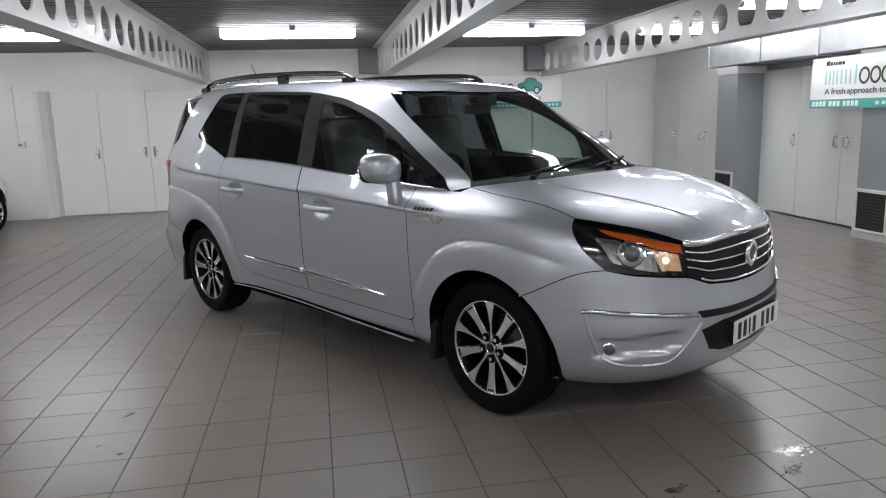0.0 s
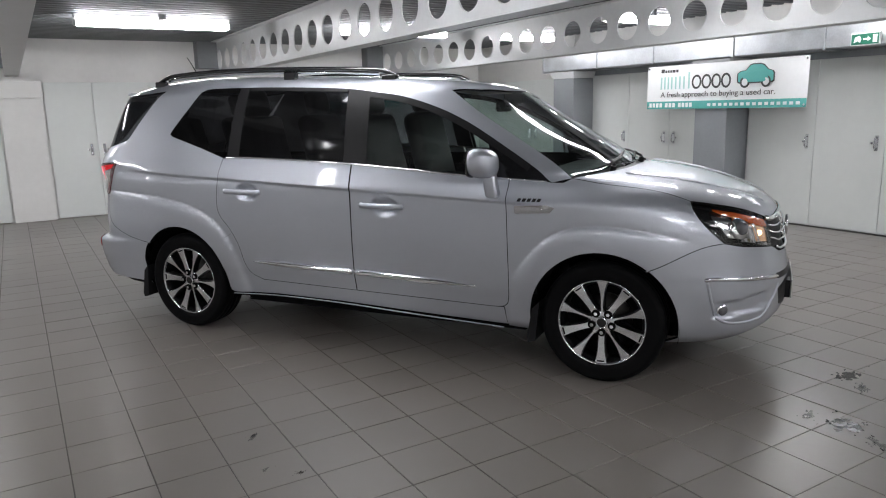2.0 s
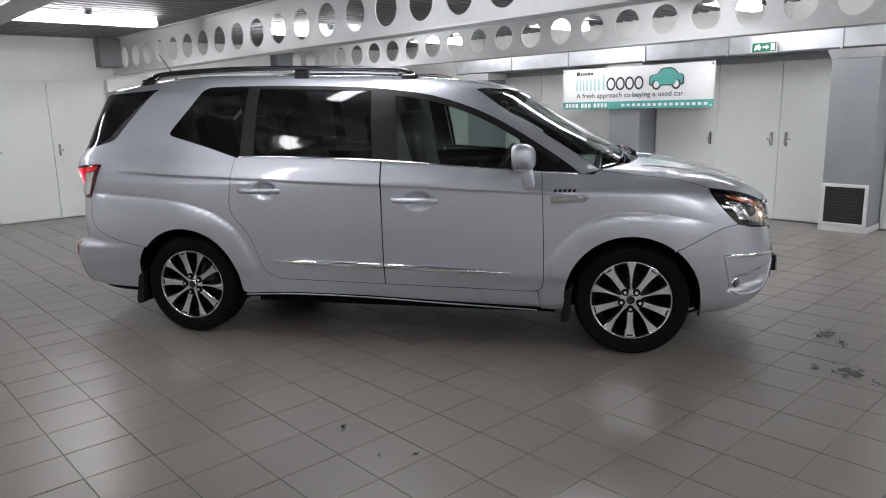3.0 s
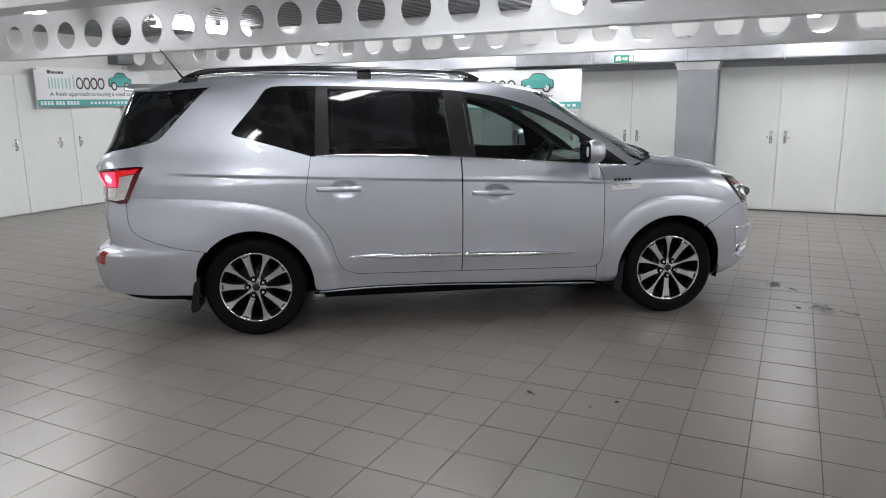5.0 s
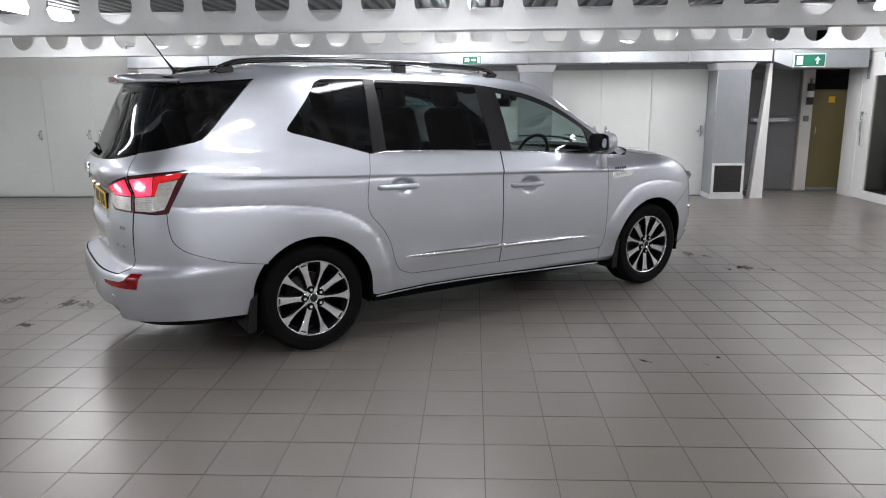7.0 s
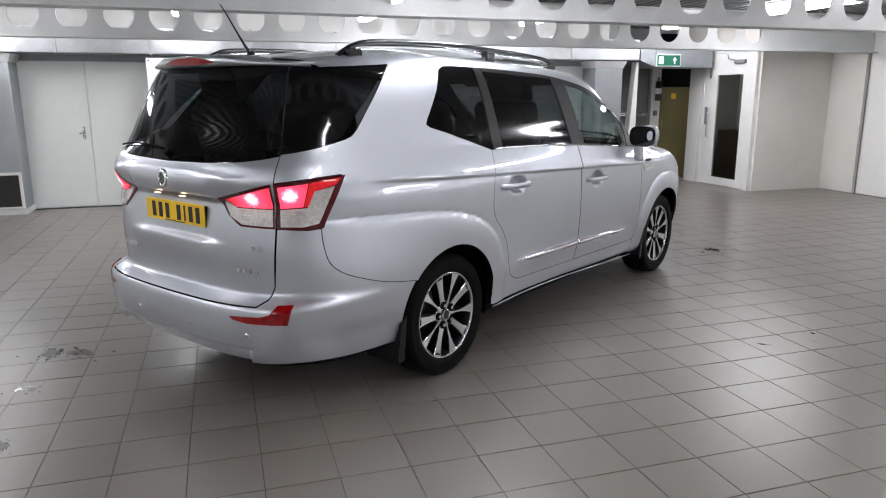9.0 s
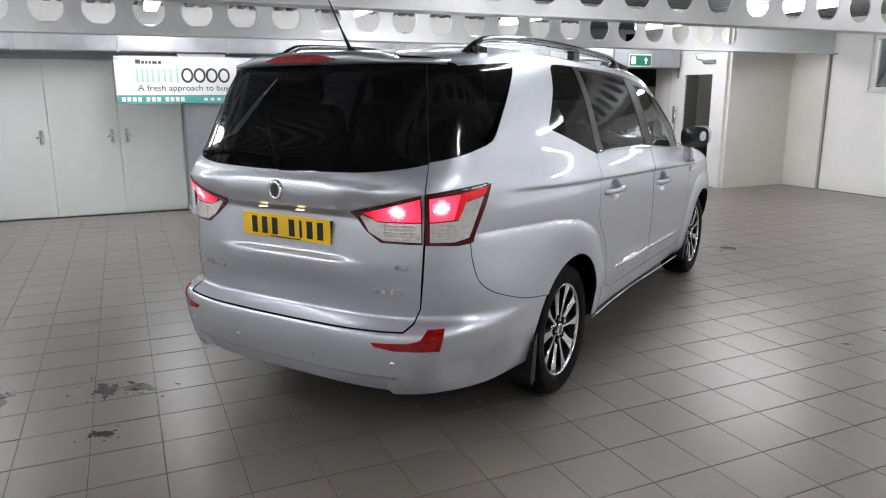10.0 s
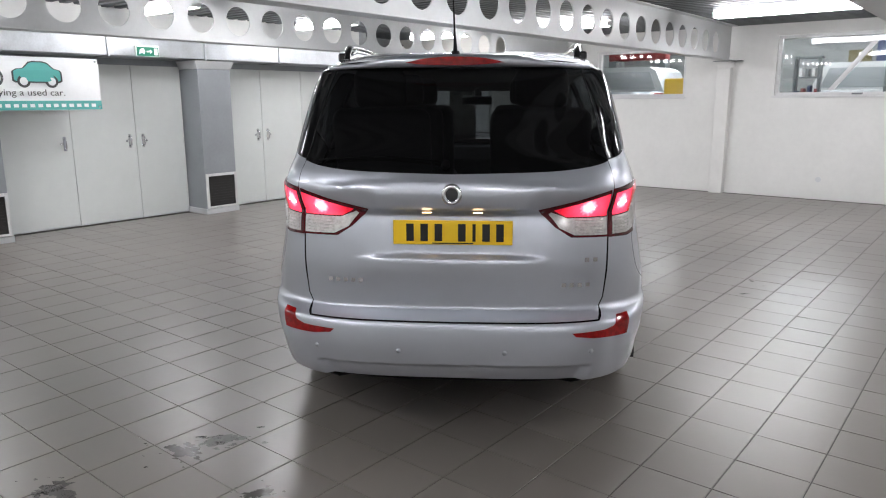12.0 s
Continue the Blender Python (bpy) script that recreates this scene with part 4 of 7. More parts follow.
def crease_points(proj):
    """Rows of points on either side of the pressed lines, so that the panels fold sharply there."""
    key = "side" if proj is SIDE else "roll" if proj is ROLL else "rear"
    if key not in CREASE_CACHE:
        side = []
        for line in (ARCH_R, ARCH_F):
            tan = np.gradient(line, axis=0)
            tan /= np.linalg.norm(tan, axis=1)[:, None]
            nor = np.stack([-tan[:, 1], tan[:, 0]], 1)
            for off in (-0.016, -0.007, 0.0, 0.007, 0.016):
                side += [tuple(p) for p in line + nor * off if 0.42 < p[1]]
        for x in np.arange(-2.1, 1.15, 0.012):
            zc = 1.1245 - 0.0435 * (x + 1.76)
            side += [(x, zc + off) for off in (-0.013, -0.006, 0.0, 0.006, 0.013)]
        if proj is REAR:
            CREASE_CACHE[key] = [(u, z) for z in (0.365, 0.375, 0.384, 0.393, 0.402, 0.412, 0.845, 0.858, 0.868, 0.877, 0.888, 1.060, 1.070, 1.077, 1.084, 1.095) for u in np.arange(-0.56, 0.56, 0.014)]
            CREASE_CACHE[key] += [(u, float(tail_crease(1.13 * u)) + off) for off in (-0.014, -0.006, 0.0, 0.006, 0.014) for u in np.arange(-0.56, 0.56, 0.014)]
        elif proj is SIDE:
            CREASE_CACHE[key] = side
        else:
            CREASE_CACHE[key] = [proj.uv(*on_shell(*SIDE.ray(*p))[0]) for p in side if p[0] < -0.9]
    return CREASE_CACHE[key]


def patch(bm_data, proj, poly, step=0.018, lift=0.0, shrink=0.0, rim=0.014):
    """Adds to bm_data a piece of the body surface inside the outline poly (drawn in proj), lifted off it, with a turned-in rim."""
    if area(poly) < 0:
        poly = poly[::-1]
    if shrink:
        n = len(poly)
        res = []
        for i in range(n):
            p0, p1, p2 = (np.array(poly[(i + k - 1) % n]) for k in range(3))
            e1, e2 = p1 - p0, p2 - p1
            n1 = np.array([-e1[1], e1[0]]) / (np.linalg.norm(e1) + 1e-9)
            n2 = np.array([-e2[1], e2[0]]) / (np.linalg.norm(e2) + 1e-9)
            m = n1 + n2
            m /= max(np.linalg.norm(m), 0.5)
            res.append(tuple(p1 + m * shrink / max(0.6, m @ n1)))
        poly = res
    dense = []
    for (x0, y0), (x1, y1) in zip(poly, poly[1:] + poly[:1]):
        k = max(1, int(math.hypot(x1 - x0, y1 - y0) / step))
        dense += [(x0 + (x1 - x0) * i / k, y0 + (y1 - y0) * i / k) for i in range(k)]
    P = np.array(dense)
    nb = len(P)
    us = np.arange(P[:, 0].min() + step / 2, P[:, 0].max(), step)
    vs = np.arange(P[:, 1].min() + step / 2, P[:, 1].max(), step)
    U, V = (g.ravel() for g in np.meshgrid(us, vs))
    x0, y0 = P[:, 0], P[:, 1]
    x1, y1 = np.roll(x0, -1), np.roll(y0, -1)
    inside = np.zeros(len(U), bool)
    near = np.full(len(U), 9.0)
    for k in range(nb):
        cond = (y0[k] > V) != (y1[k] > V)
        with np.errstate(divide="ignore", invalid="ignore"):
            inside ^= cond & (U < (x1[k] - x0[k]) * (V - y0[k]) / (y1[k] - y0[k] + 1e-15) + x0[k])
        ex, ey = x1[k] - x0[k], y1[k] - y0[k]
        t = np.clip(((U - x0[k]) * ex + (V - y0[k]) * ey) / (ex * ex + ey * ey + 1e-15), 0, 1)
        near = np.minimum(near, np.hypot(U - x0[k] - t * ex, V - y0[k] - t * ey))
    keep = inside & (near > step * 0.4)
    folds = []
    if proj in (SIDE, ROLL, REAR):
        box = P.min(0), P.max(0)
        folds = [q for q in crease_points(proj) if box[0][0] < q[0] < box[1][0] and box[0][1] < q[1] < box[1][1]]
    if folds:
        fc = np.array(folds)
        for k in range(0, len(U), 2000):
            d2 = (U[k:k + 2000, None] - fc[None, :, 0]) ** 2 + (V[k:k + 2000, None] - fc[None, :, 1]) ** 2
            keep[k:k + 2000] &= d2.min(1) > 0.010 ** 2
    vin = [Vector(p) for p in dense] + [Vector((u, v)) for u, v in zip(U[keep], V[keep])]
    if folds:
        for q in folds:
            cond = (y0 > q[1]) != (y1 > q[1])
            cross = (x1 - x0) * (q[1] - y0) / (y1 - y0 + 1e-15) + x0
            if np.count_nonzero(cond & (q[0] < cross)) % 2 and np.hypot(x0 - q[0], y0 - q[1]).min() > 0.006:
                vin.append(Vector(q))
    ov, oe, of, *_ = delaunay_2d_cdt(vin, [(i, (i + 1) % nb) for i in range(nb)], [], 1, 1e-6)
    pos, nor = [], []
    for p in ov:
        q, nv = on_shell(*proj.ray(p[0], p[1]))
        pos.append(q + nv * lift)
        nor.append(nv)
    V0, N0, F0 = bm_data
    base = len(V0)
    V0.extend(tuple(p) for p in pos)
    N0.extend(tuple(n) for n in nor)
    edges = {}
    for f in of:
        f = list(f)
        nn = np.cross(pos[f[1]] - pos[f[0]], pos[f[2]] - pos[f[0]])
        if nn @ nor[f[0]] < 0:
            f = f[::-1]
        F0.append([base + k for k in f])
        for k in range(len(f)):
            e = (f[k], f[(k + 1) % len(f)])
            edges[e] = edges.get(e, 0) + 1
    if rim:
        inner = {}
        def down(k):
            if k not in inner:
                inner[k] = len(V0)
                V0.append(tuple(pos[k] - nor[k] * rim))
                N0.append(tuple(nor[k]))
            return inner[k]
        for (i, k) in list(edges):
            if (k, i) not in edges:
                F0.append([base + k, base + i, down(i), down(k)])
    return bm_data


def fresh():
    return [], [], []


def mirror(data):
    V, N, F = data
    return [(x, -y, z) for x, y, z in V], [(x, -y, z) for x, y, z in N], [f[::-1] for f in F]


def skin(name, data, material, parent, label=""):
    V, N, F = data
    me = bpy.data.meshes.new(name)
    me.from_pydata(V, [], F)
    me.materials.append(material)
    # Rims of painted panels are coloured black, as shade in the shut lines.
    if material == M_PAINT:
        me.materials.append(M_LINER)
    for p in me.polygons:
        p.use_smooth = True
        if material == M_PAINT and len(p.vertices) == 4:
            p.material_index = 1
    me.update()
    me.normals_split_custom_set_from_vertices(N)
    ob = new(name, me)
    ob.parent = parent
    if label:
        ob["label"] = label
    return ob


def both(name, data, material, parent, label=""):
    return skin(name, data, material, parent, label), skin(name, mirror(data), material, parent, label)


def one(name, proj, poly3, material, parent, label="", **kw):
    """A panel from an outline of rough 3D places."""
    return skin(name, patch(fresh(), proj, [proj.uv(*p) for p in poly3], **kw), material, parent, label)


def arch(cx, a0, a1, r=0.402, cz=0.352, n=26):
    return [(cx + r * math.cos(math.radians(a0 + (a1 - a0) * k / n)), cz + r * math.sin(math.radians(a0 + (a1 - a0) * k / n))) for k in range(n + 1)]


CAR_YAW = -55.7
car = empty("people_carrier", "silver metallic people carrier with privacy glass, tail lamps lit", "car",
            m=pose(0.713, 5.060, 0, 0, 0, CAR_YAW))

# side elevation lines, right-hand side
BELT = [(-1.085, 1.236), (-0.90, 1.240), (-0.50, 1.229), (-0.058, 1.207), (0.30, 1.181), (0.65, 1.152), (0.955, 1.129)]
SHUT_R = bend([(-1.085, 1.236), (-1.118, 1.05), (-1.130, 0.92), (-1.105, 0.84), (-1.035, 0.76), (-0.975, 0.655), (-0.938, 0.53), (-0.895, 0.455), (-0.80, 0.413)], 6)
SILL_T = [(-0.80, 0.413), (-0.062, 0.400), (0.86, 0.384)]
SHUT_F = bend([(0.86, 0.384), (0.935, 0.392), (0.968, 0.44), (0.975, 0.60), (0.968, 0.95), (0.955, 1.129)], 6)


def belt_at(x0, x1):
    xs = [p[0] for p in BELT]
    zs = [p[1] for p in BELT]
    return [(x, float(np.interp(x, xs, zs))) for x in np.linspace(x0, x1, 12)]


G = 0.0035
rear_door = SHUT_R[::-1] + belt_at(-1.085, -0.062)[1:] + [(-0.058, 0.80), (-0.062, 0.400)]
front_door = [(-0.062, 0.400), (-0.058, 0.80)] + belt_at(-0.058, 0.955) + SHUT_F[::-1][1:] + [(0.5, 0.391)]
for s in (1, -1):
    for nm, poly in (("rear_door", rear_door), ("front_door", front_door)):
        dd = patch(fresh(), SIDE, poly, shrink=0.0036)
        skin(nm, dd if s > 0 else mirror(dd), M_PAINT, car)
HOODSIDE = bend([(1.302, -0.800), (1.62, -0.800), (1.80, -0.795), (1.930, -0.788)], 6)
HOODLINE = [(float(q[0]), float(q[2])) for q in (on_shell(*TOP.ray(x, y))[0] for x, y in HOODSIDE)]
HL_REAR = bend([HOODLINE[-1], (1.955, 0.975), (2.02, 0.895), (2.105, 0.812)], 5)
fender = [(0.955, 1.129)] + [(1.20, 1.112), (1.26, 1.111)] + HOODLINE + HL_REAR[1:] + \
    bend([(2.105, 0.812), (2.04, 0.803), (1.96, 0.775), (1.80, 0.692), (1.735, 0.665)], 5)[1:] + arch(1.5, 53, 190) + [(1.085, 0.265), (0.95, 0.262), (0.94, 0.385)] + SHUT_F[6:-1]
both("front_wing", patch(fresh(), SIDE, fender, shrink=0.0008), M_PAINT, car)
SEAM = 26
both("sill", patch(fresh(), SIDE, SHUT_R[SEAM:] + SILL_T[1:] + [(0.935, 0.386), (0.948, 0.275), (0.34, 0.296), (-0.2, 0.316), (-0.7, 0.320), (-1.06, 0.306), (-1.09, 0.318)] + arch(-1.5, 0, 45)), M_PAINT, car)

# quarter, pillars and roof
BSEAM = bend([(-1.795, 0.618), (-2.0, 0.650), (-2.16, 0.698), (-2.25, 0.738), (-2.300, 0.79), (-2.315, 0.87), (-2.315, 0.950)], 5)


def rz(x, z):
    """Side elevation point carried to the roll drawing by way of the surface."""
    p, _ = on_shell(*SIDE.ray(x, z))
    return ROLL.uv(*p)


DAYLIGHT = [(1.185, 1.118), (1.02, 1.235), (0.85, 1.345), (0.66, 1.455), (0.47, 1.540), (0.25, 1.607), (0.05, 1.640), (-0.17, 1.668), (-0.60, 1.690), (-1.03, 1.702), (-1.27, 1.703)]
QWIN_R = [(-1.27, 1.703), (-1.325, 1.699), (-1.372, 1.680), (-1.45, 1.575), (-1.588, 1.418), (-1.600, 1.395), (-1.575, 1.378), (-1.30, 1.302), (-1.085, 1.236)]
REARGLASS_SIDE = [(-1.735, 1.700), (-1.840, 1.605), (-1.965, 1.475), (-2.055, 1.380), (-2.085, 1.356), (-2.13, 1.340)]
WS_EDGE = [(0.515, -0.640, 1.632), (0.69, -0.698, 1.53), (0.854, -0.737, 1.44), (1.01, -0.765, 1.345), (1.163, -0.787, 1.25), (1.30, -0.806, 1.135)]
half = [ROLL.uv(0.735, 0, 1.70), ROLL.uv(0.715, -0.25, 1.69), ROLL.uv(0.635, -0.49, 1.665)]
half += [ROLL.uv(*p) for p in bend(WS_EDGE, 5)]
half += [rz(1.20, 1.112)] + [rz(x, z) for x, z in bend(DAYLIGHT, 4)] + [rz(x, z) for x, z in QWIN_R[1:]]
half += [rz(x, z) for x, z in SHUT_R[1:SEAM + 1]]
half += [rz(x, z) for x, z in arch(-1.5, 45, 137)]
half += [rz(x, z) for x, z in BSEAM[:-1]]
half += [rz(-2.31, 0.98), rz(-2.185, 1.182), rz(-2.20, 1.19), rz(-2.20, 1.24), rz(-2.20, 1.28), rz(-2.20, 1.325)]
half += [rz(x, z) for x, z in REARGLASS_SIDE[::-1]]
for q in ((-1.85, -0.68, 1.692), (-1.95, -0.67, 1.686), (-2.05, -0.66, 1.680), (-2.12, -0.63, 1.674)):
    half.append(ROLL.uv(*on_shell(*REAR.ray(*REAR.uv(*q)))[0]))
half += [ROLL.uv(-2.18, -0.50, 1.715), ROLL.uv(-2.20, -0.25, 1.72), ROLL.uv(-2.205, 0, 1.723)]
bodydata = patch(fresh(), ROLL, half, step=0.017, rim=0.012)
# rear corner of the quarter
flank3 = lambda x, z: tuple(on_shell(*SIDE.ray(x, z))[0])
GLASS_FOOT = [flank3(x, z) for x, z in bend([(-2.20, 1.325), (-2.28, 1.308), (-2.36, 1.294), (-2.42, 1.284)], 3)] + [(-2.455, -0.691, 1.2805)]
corner = [flank3(-2.20, z) for z in (1.325, 1.28, 1.24, 1.19)] + [flank3(-2.30, 1.185), flank3(-2.40, 1.177), (-2.478, -0.692, 1.165)] + GLASS_FOOT[::-1][:-1]
patch(bodydata, REAR, [REAR.uv(*p) for p in corner], step=0.025, rim=0.012)
both("bodyside_and_roof", bodydata, M_PAINT, car)

# bonnet
HOODFRONT = bend([(1.930, -0.788), (2.06, -0.70), (2.19, -0.58), (2.285, -0.47), (2.325, -0.35), (2.345, -0.18), (2.352, 0)], 5)
COWL = bend([(1.545, 0), (1.535, -0.25), (1.485, -0.50), (1.40, -0.70), (1.302, -0.800)], 5)
hp = HOODSIDE + HOODFRONT[1:] + COWL[:-1]
hp_full = hp[:-len(COWL) + 1] + [(x, -y) for x, y in (HOODSIDE + HOODFRONT[1:])[::-1][1:]] + [(x, -y) for x, y in COWL[::-1][1:]] + COWL[1:-1]
hood = patch(fresh(), TOP, hp_full, shrink=0.003)
skin("bonnet", hood, M_PAINT, car)

# front bumper, drawn round the nose
fb = [(0, 0, 0)] + [tuple(on_shell(*SIDE.ray(x, z))[0]) for x, z in bend([(2.105, 0.812), (2.04, 0.803), (1.96, 0.775), (1.80, 0.692), (1.735, 0.665)], 5)[::-1]] + [ (2.20, -0.73, 0.786), (2.335, -0.476, 0.752), (2.385, -0.36, 0.708), (2.42, -0.18, 0.690), (2.425, 0, 0.686)]
fbl = [(2.42, 0, 0.252), (2.36, -0.35, 0.250), (2.24, -0.62, 0.248), (2.07, -0.80, 0.248), (1.885, -0.90, 0.252)]
ar = [tuple(on_shell(*SIDE.ray(x, z))[0]) for x, z in arch(1.5, -9, 52)]
right = [FRONT.uv(*p) for p in fbl[1:] + ar + fb[1:-1]]
poly = [FRONT.uv(*fbl[0])] + right + [FRONT.uv(*fb[-1])] + [(-u, v) for u, v in right[::-1]]
# opening for the lower intake
skin("front_bumper", patch(fresh(), FRONT, poly, shrink=G), M_PAINT, car)

# rear bumper and tailgate, drawn round the tail
rbr = [(-1.885, -0.93, 0.30)] + [(x, -0.93, z) for x, z in arch(-1.5, 190, 138)] + [tuple(P0) for P0 in (on_shell(*SIDE.ray(x, z))[0] for x, z in BSEAM)] + [(-2.40, -0.80, 0.945), (-2.49, -0.6885, 0.955),
       (-2.51, -0.689, 0.80), (-2.53, -0.686, 0.68), (-2.545, -0.665, 0.625), (-2.56, -0.63, 0.6025), (-2.60, -0.40, 0.600), (-2.65, 0, 0.598)]
rbl = [(-2.60, 0, 0.315), (-2.56, -0.50, 0.315), (-2.45, -0.75, 0.318), (-2.2, -0.88, 0.31), (-1.90, -0.91, 0.305)]
right = [REAR.uv(*p) for p in rbl[1:] + rbr[1:-1]]
poly = [REAR.uv(*rbl[0])] + right + [REAR.uv(*rbr[-1])] + [(-u, v) for u, v in right[::-1]]
skin("rear_bumper", patch(fresh(), REAR, poly, shrink=G), M_PAINT, car)
tg = [(-2.6, -0.40, 0.6015), (-2.56, -0.628, 0.604), (-2.545, -0.664, 0.6275), (-2.53, -0.685, 0.682), (-2.50, -0.689, 0.955), (-2.48, -0.688, 1.165), (-2.455, -0.688, 1.278)]
tgt = bend([(-2.455, -0.688, 1.278), (-2.47, -0.58, 1.260), (-2.50, -0.39, 1.243), (-2.52, 0, 1.232)], 5)
right = [REAR.uv(*p) for p in tg + tgt[1:-1]]
poly = [REAR.uv(-2.6, 0, 0.600)] + right + [REAR.uv(*tgt[-1])] + [(-u, v) for u, v in right[::-1]]
gate = skin("tailgate", patch(fresh(), REAR, poly, shrink=0.0005), M_PAINT, car)
# rear glass wraps round into the sides
rgt = [(-2.31, 0, 1.700), (-2.30, -0.30, 1.697), (-2.24, -0.55, 1.676), (-2.12, -0.63, 1.674), (-2.05, -0.66, 1.680), (-1.95, -0.67, 1.686), (-1.85, -0.68, 1.692), (-1.735, -0.69, 1.700)]
right = [REAR.uv(*p) for p in rgt[1:3] + tgt[:-1]]
poly = [REAR.uv(*rgt[0])] + right + [REAR.uv(*tgt[-1])] + [(-u, v) for u, v in right[::-1]]
skin("rear_window", patch(fresh(), REAR, poly, step=0.03, shrink=0.0015, lift=0.001, rim=0.004), M_TINT, car, "black privacy rear window")
wrap = [REAR.uv(*p) for p in rgt[2:]] + [REAR.uv(x, -0.72, z) for x, z in REARGLASS_SIDE[1:]] + [REAR.uv(*p) for p in GLASS_FOOT[1:-1] + tgt[:1]]
both("rear_side_window", patch(fresh(), REAR, wrap, step=0.03, shrink=0.0015, lift=0.001, rim=0.004), M_TINT, car, "black privacy side window at the tail")


def P3(proj, u, v, lift=0.0):
    p, n = on_shell(*proj.ray(u, v))
    return p + n * lift


def lerp3(a, b, t):
    return tuple(p + (q - p) * t for p, q in zip(a, b))


def surf_tube(name, proj, pts, r, material, parent, lift=0.0, flat=1.0, n=8):
    """A thin bar laid along the body surface."""
    return part(name, tube_bm([P3(proj, *proj.uv(*p), lift=lift) for p in bend(pts, 6)], r, n, flat), material, parent, "", True)


for sgn in (1, -1):
    seam = [lerp3(rgt[2], tgt[0], k / 14) for k in range(15)]
    part("glass_seal", tube_bm([P3(REAR, *REAR.uv(*q), lift=0.001) * (1, sgn, 1) for q in seam], 0.0025, 6), M_BLACK, car, "black seal between the rear panes", True)


def sidepatch(name, poly, material, parent, label="", **kw):
    d = patch(fresh(), SIDE, poly, **kw)
    return both(name, d, material, parent, label)


# ---- side windows and trims ----
DL = bend(DAYLIGHT, 4)


def top_between(x0, x1):
    return [p for p in DL if x0 < p[0] < x1]


def top_z(x):
    xs = [p[0] for p in DL][::-1]
    zs = [p[1] for p in DL][::-1]
    return float(np.interp(x, xs, zs))


def belt_z(x):
    return float(np.interp(x, [p[0] for p in BELT] + [1.2], [p[1] for p in BELT] + [1.112]))


def glass_poly(x0b, x1b, x0t, x1t):
    lo = [(x, belt_z(x)) for x in np.linspace(x0b, x1b, 8)]
    return lo + [(x1t, top_z(x1t))] + top_between(x0t, x1t) + [(x0t, top_z(x0t))]


sidepatch("quarter_window", [(x, z) for x, z in QWIN_R] + [(-1.058, 1.238), (-1.035, top_z(-1.035))], M_TINT, car, "black privacy quarter window", lift=-0.002, rim=0.004)
sidepatch("rear_door_window", glass_poly(-0.955, -0.125, -0.955, -0.165), M_TINT, car, "black privacy door window", lift=-0.002, rim=0.004)
sidepatch("front_door_window", glass_poly(0.020, 0.86, -0.030, 0.80), M_GLASS, car, "clear front door window", lift=-0.002, rim=0.004)
sidepatch("centre_pillar_trim", glass_poly(-0.122, 0.017, -0.162, -0.033), M_BLACK, car, "black pillar trim", lift=0.001)
sidepatch("rear_pillar_trim", glass_poly(-1.055, -0.958, -1.032, -0.958), M_BLACK, car, "black pillar trim", lift=0.001)
sidepatch("mirror_sail", [(0.86, belt_z(0.86)), (0.955, belt_z(0.955)), (1.185, 1.116)] + top_between(0.80, 1.185)[:] + [(0.80, top_z(0.80)), (0.83, 1.27)], M_GLOSSBLACK, car, "black triangular trim", lift=0.001)


def offset_band(curve, dz):
    """A band of height dz below a curve."""
    return [(x, z) for x, z in curve] + [(x - 0.55 * dz, z - dz) for x, z in curve[::-1]]


sidepatch("window_frame", offset_band(top_between(-0.02, 1.08), 0.032), M_BLACK, car, "black door frame", lift=0.002, rim=0.006)
sidepatch("window_frame", [(x, z) for x, z in top_between(-0.96, -0.15)] + [(-0.95, top_z(-0.95) - 0.018), (-0.17, top_z(-0.17) - 0.018)], M_BLACK, car, lift=0.002, rim=0.006)
sidepatch("window_frame", [(0.020, belt_z(0.02)), (0.045, belt_z(0.045)), (0.0, top_z(-0.0)), (-0.030, top_z(-0.03))], M_BLACK, car, lift=0.002, rim=0.006)
lo = [(x, belt_z(x) - 0.004) for x in np.linspace(-1.05, 1.17, 24)]
for s in (1, -1):
    part("belt_moulding", tube_bm([P3(SIDE, x, z + 0.004, 0.003) * (1, s, 1) for x, z in lo], 0.007, 8, 0.9), M_CHROME, car, "chrome waist moulding", True)
for x0, x1, z0, z1 in ((-0.855, -0.072, 0.543, 0.530), (-0.050, 0.770, 0.529, 0.505)):
    for s in (1, -1):
        rr = [0.0165 * (min(1, 0.15 + k / 7) if x0 < -0.5 else min(1, 0.12 + (24 - k) / 10)) for k in range(25)]
        bm = tube_bm([P3(SIDE, x0 + (x1 - x0) * k / 24, z0 + (z1 - z0) * k / 24, 0.005) * (1, s, 1) for k in range(25)], rr, 10, 1.15)
        part("side_moulding", bm, M_CHROME, car, "chrome side moulding", True)

for s in (1, -1):
    flange = [(-1.07, -0.915, 0.295), (-0.7, -0.918, 0.312), (-0.2, -0.918, 0.308), (0.34, -0.915, 0.286), (0.93, -0.905, 0.262)]
    part("sill_flange", tube_bm([Vector((x, y * s, z)) for x, y, z in bend(flange, 5)], 0.004, 8), M_PAINT, car, "", True)

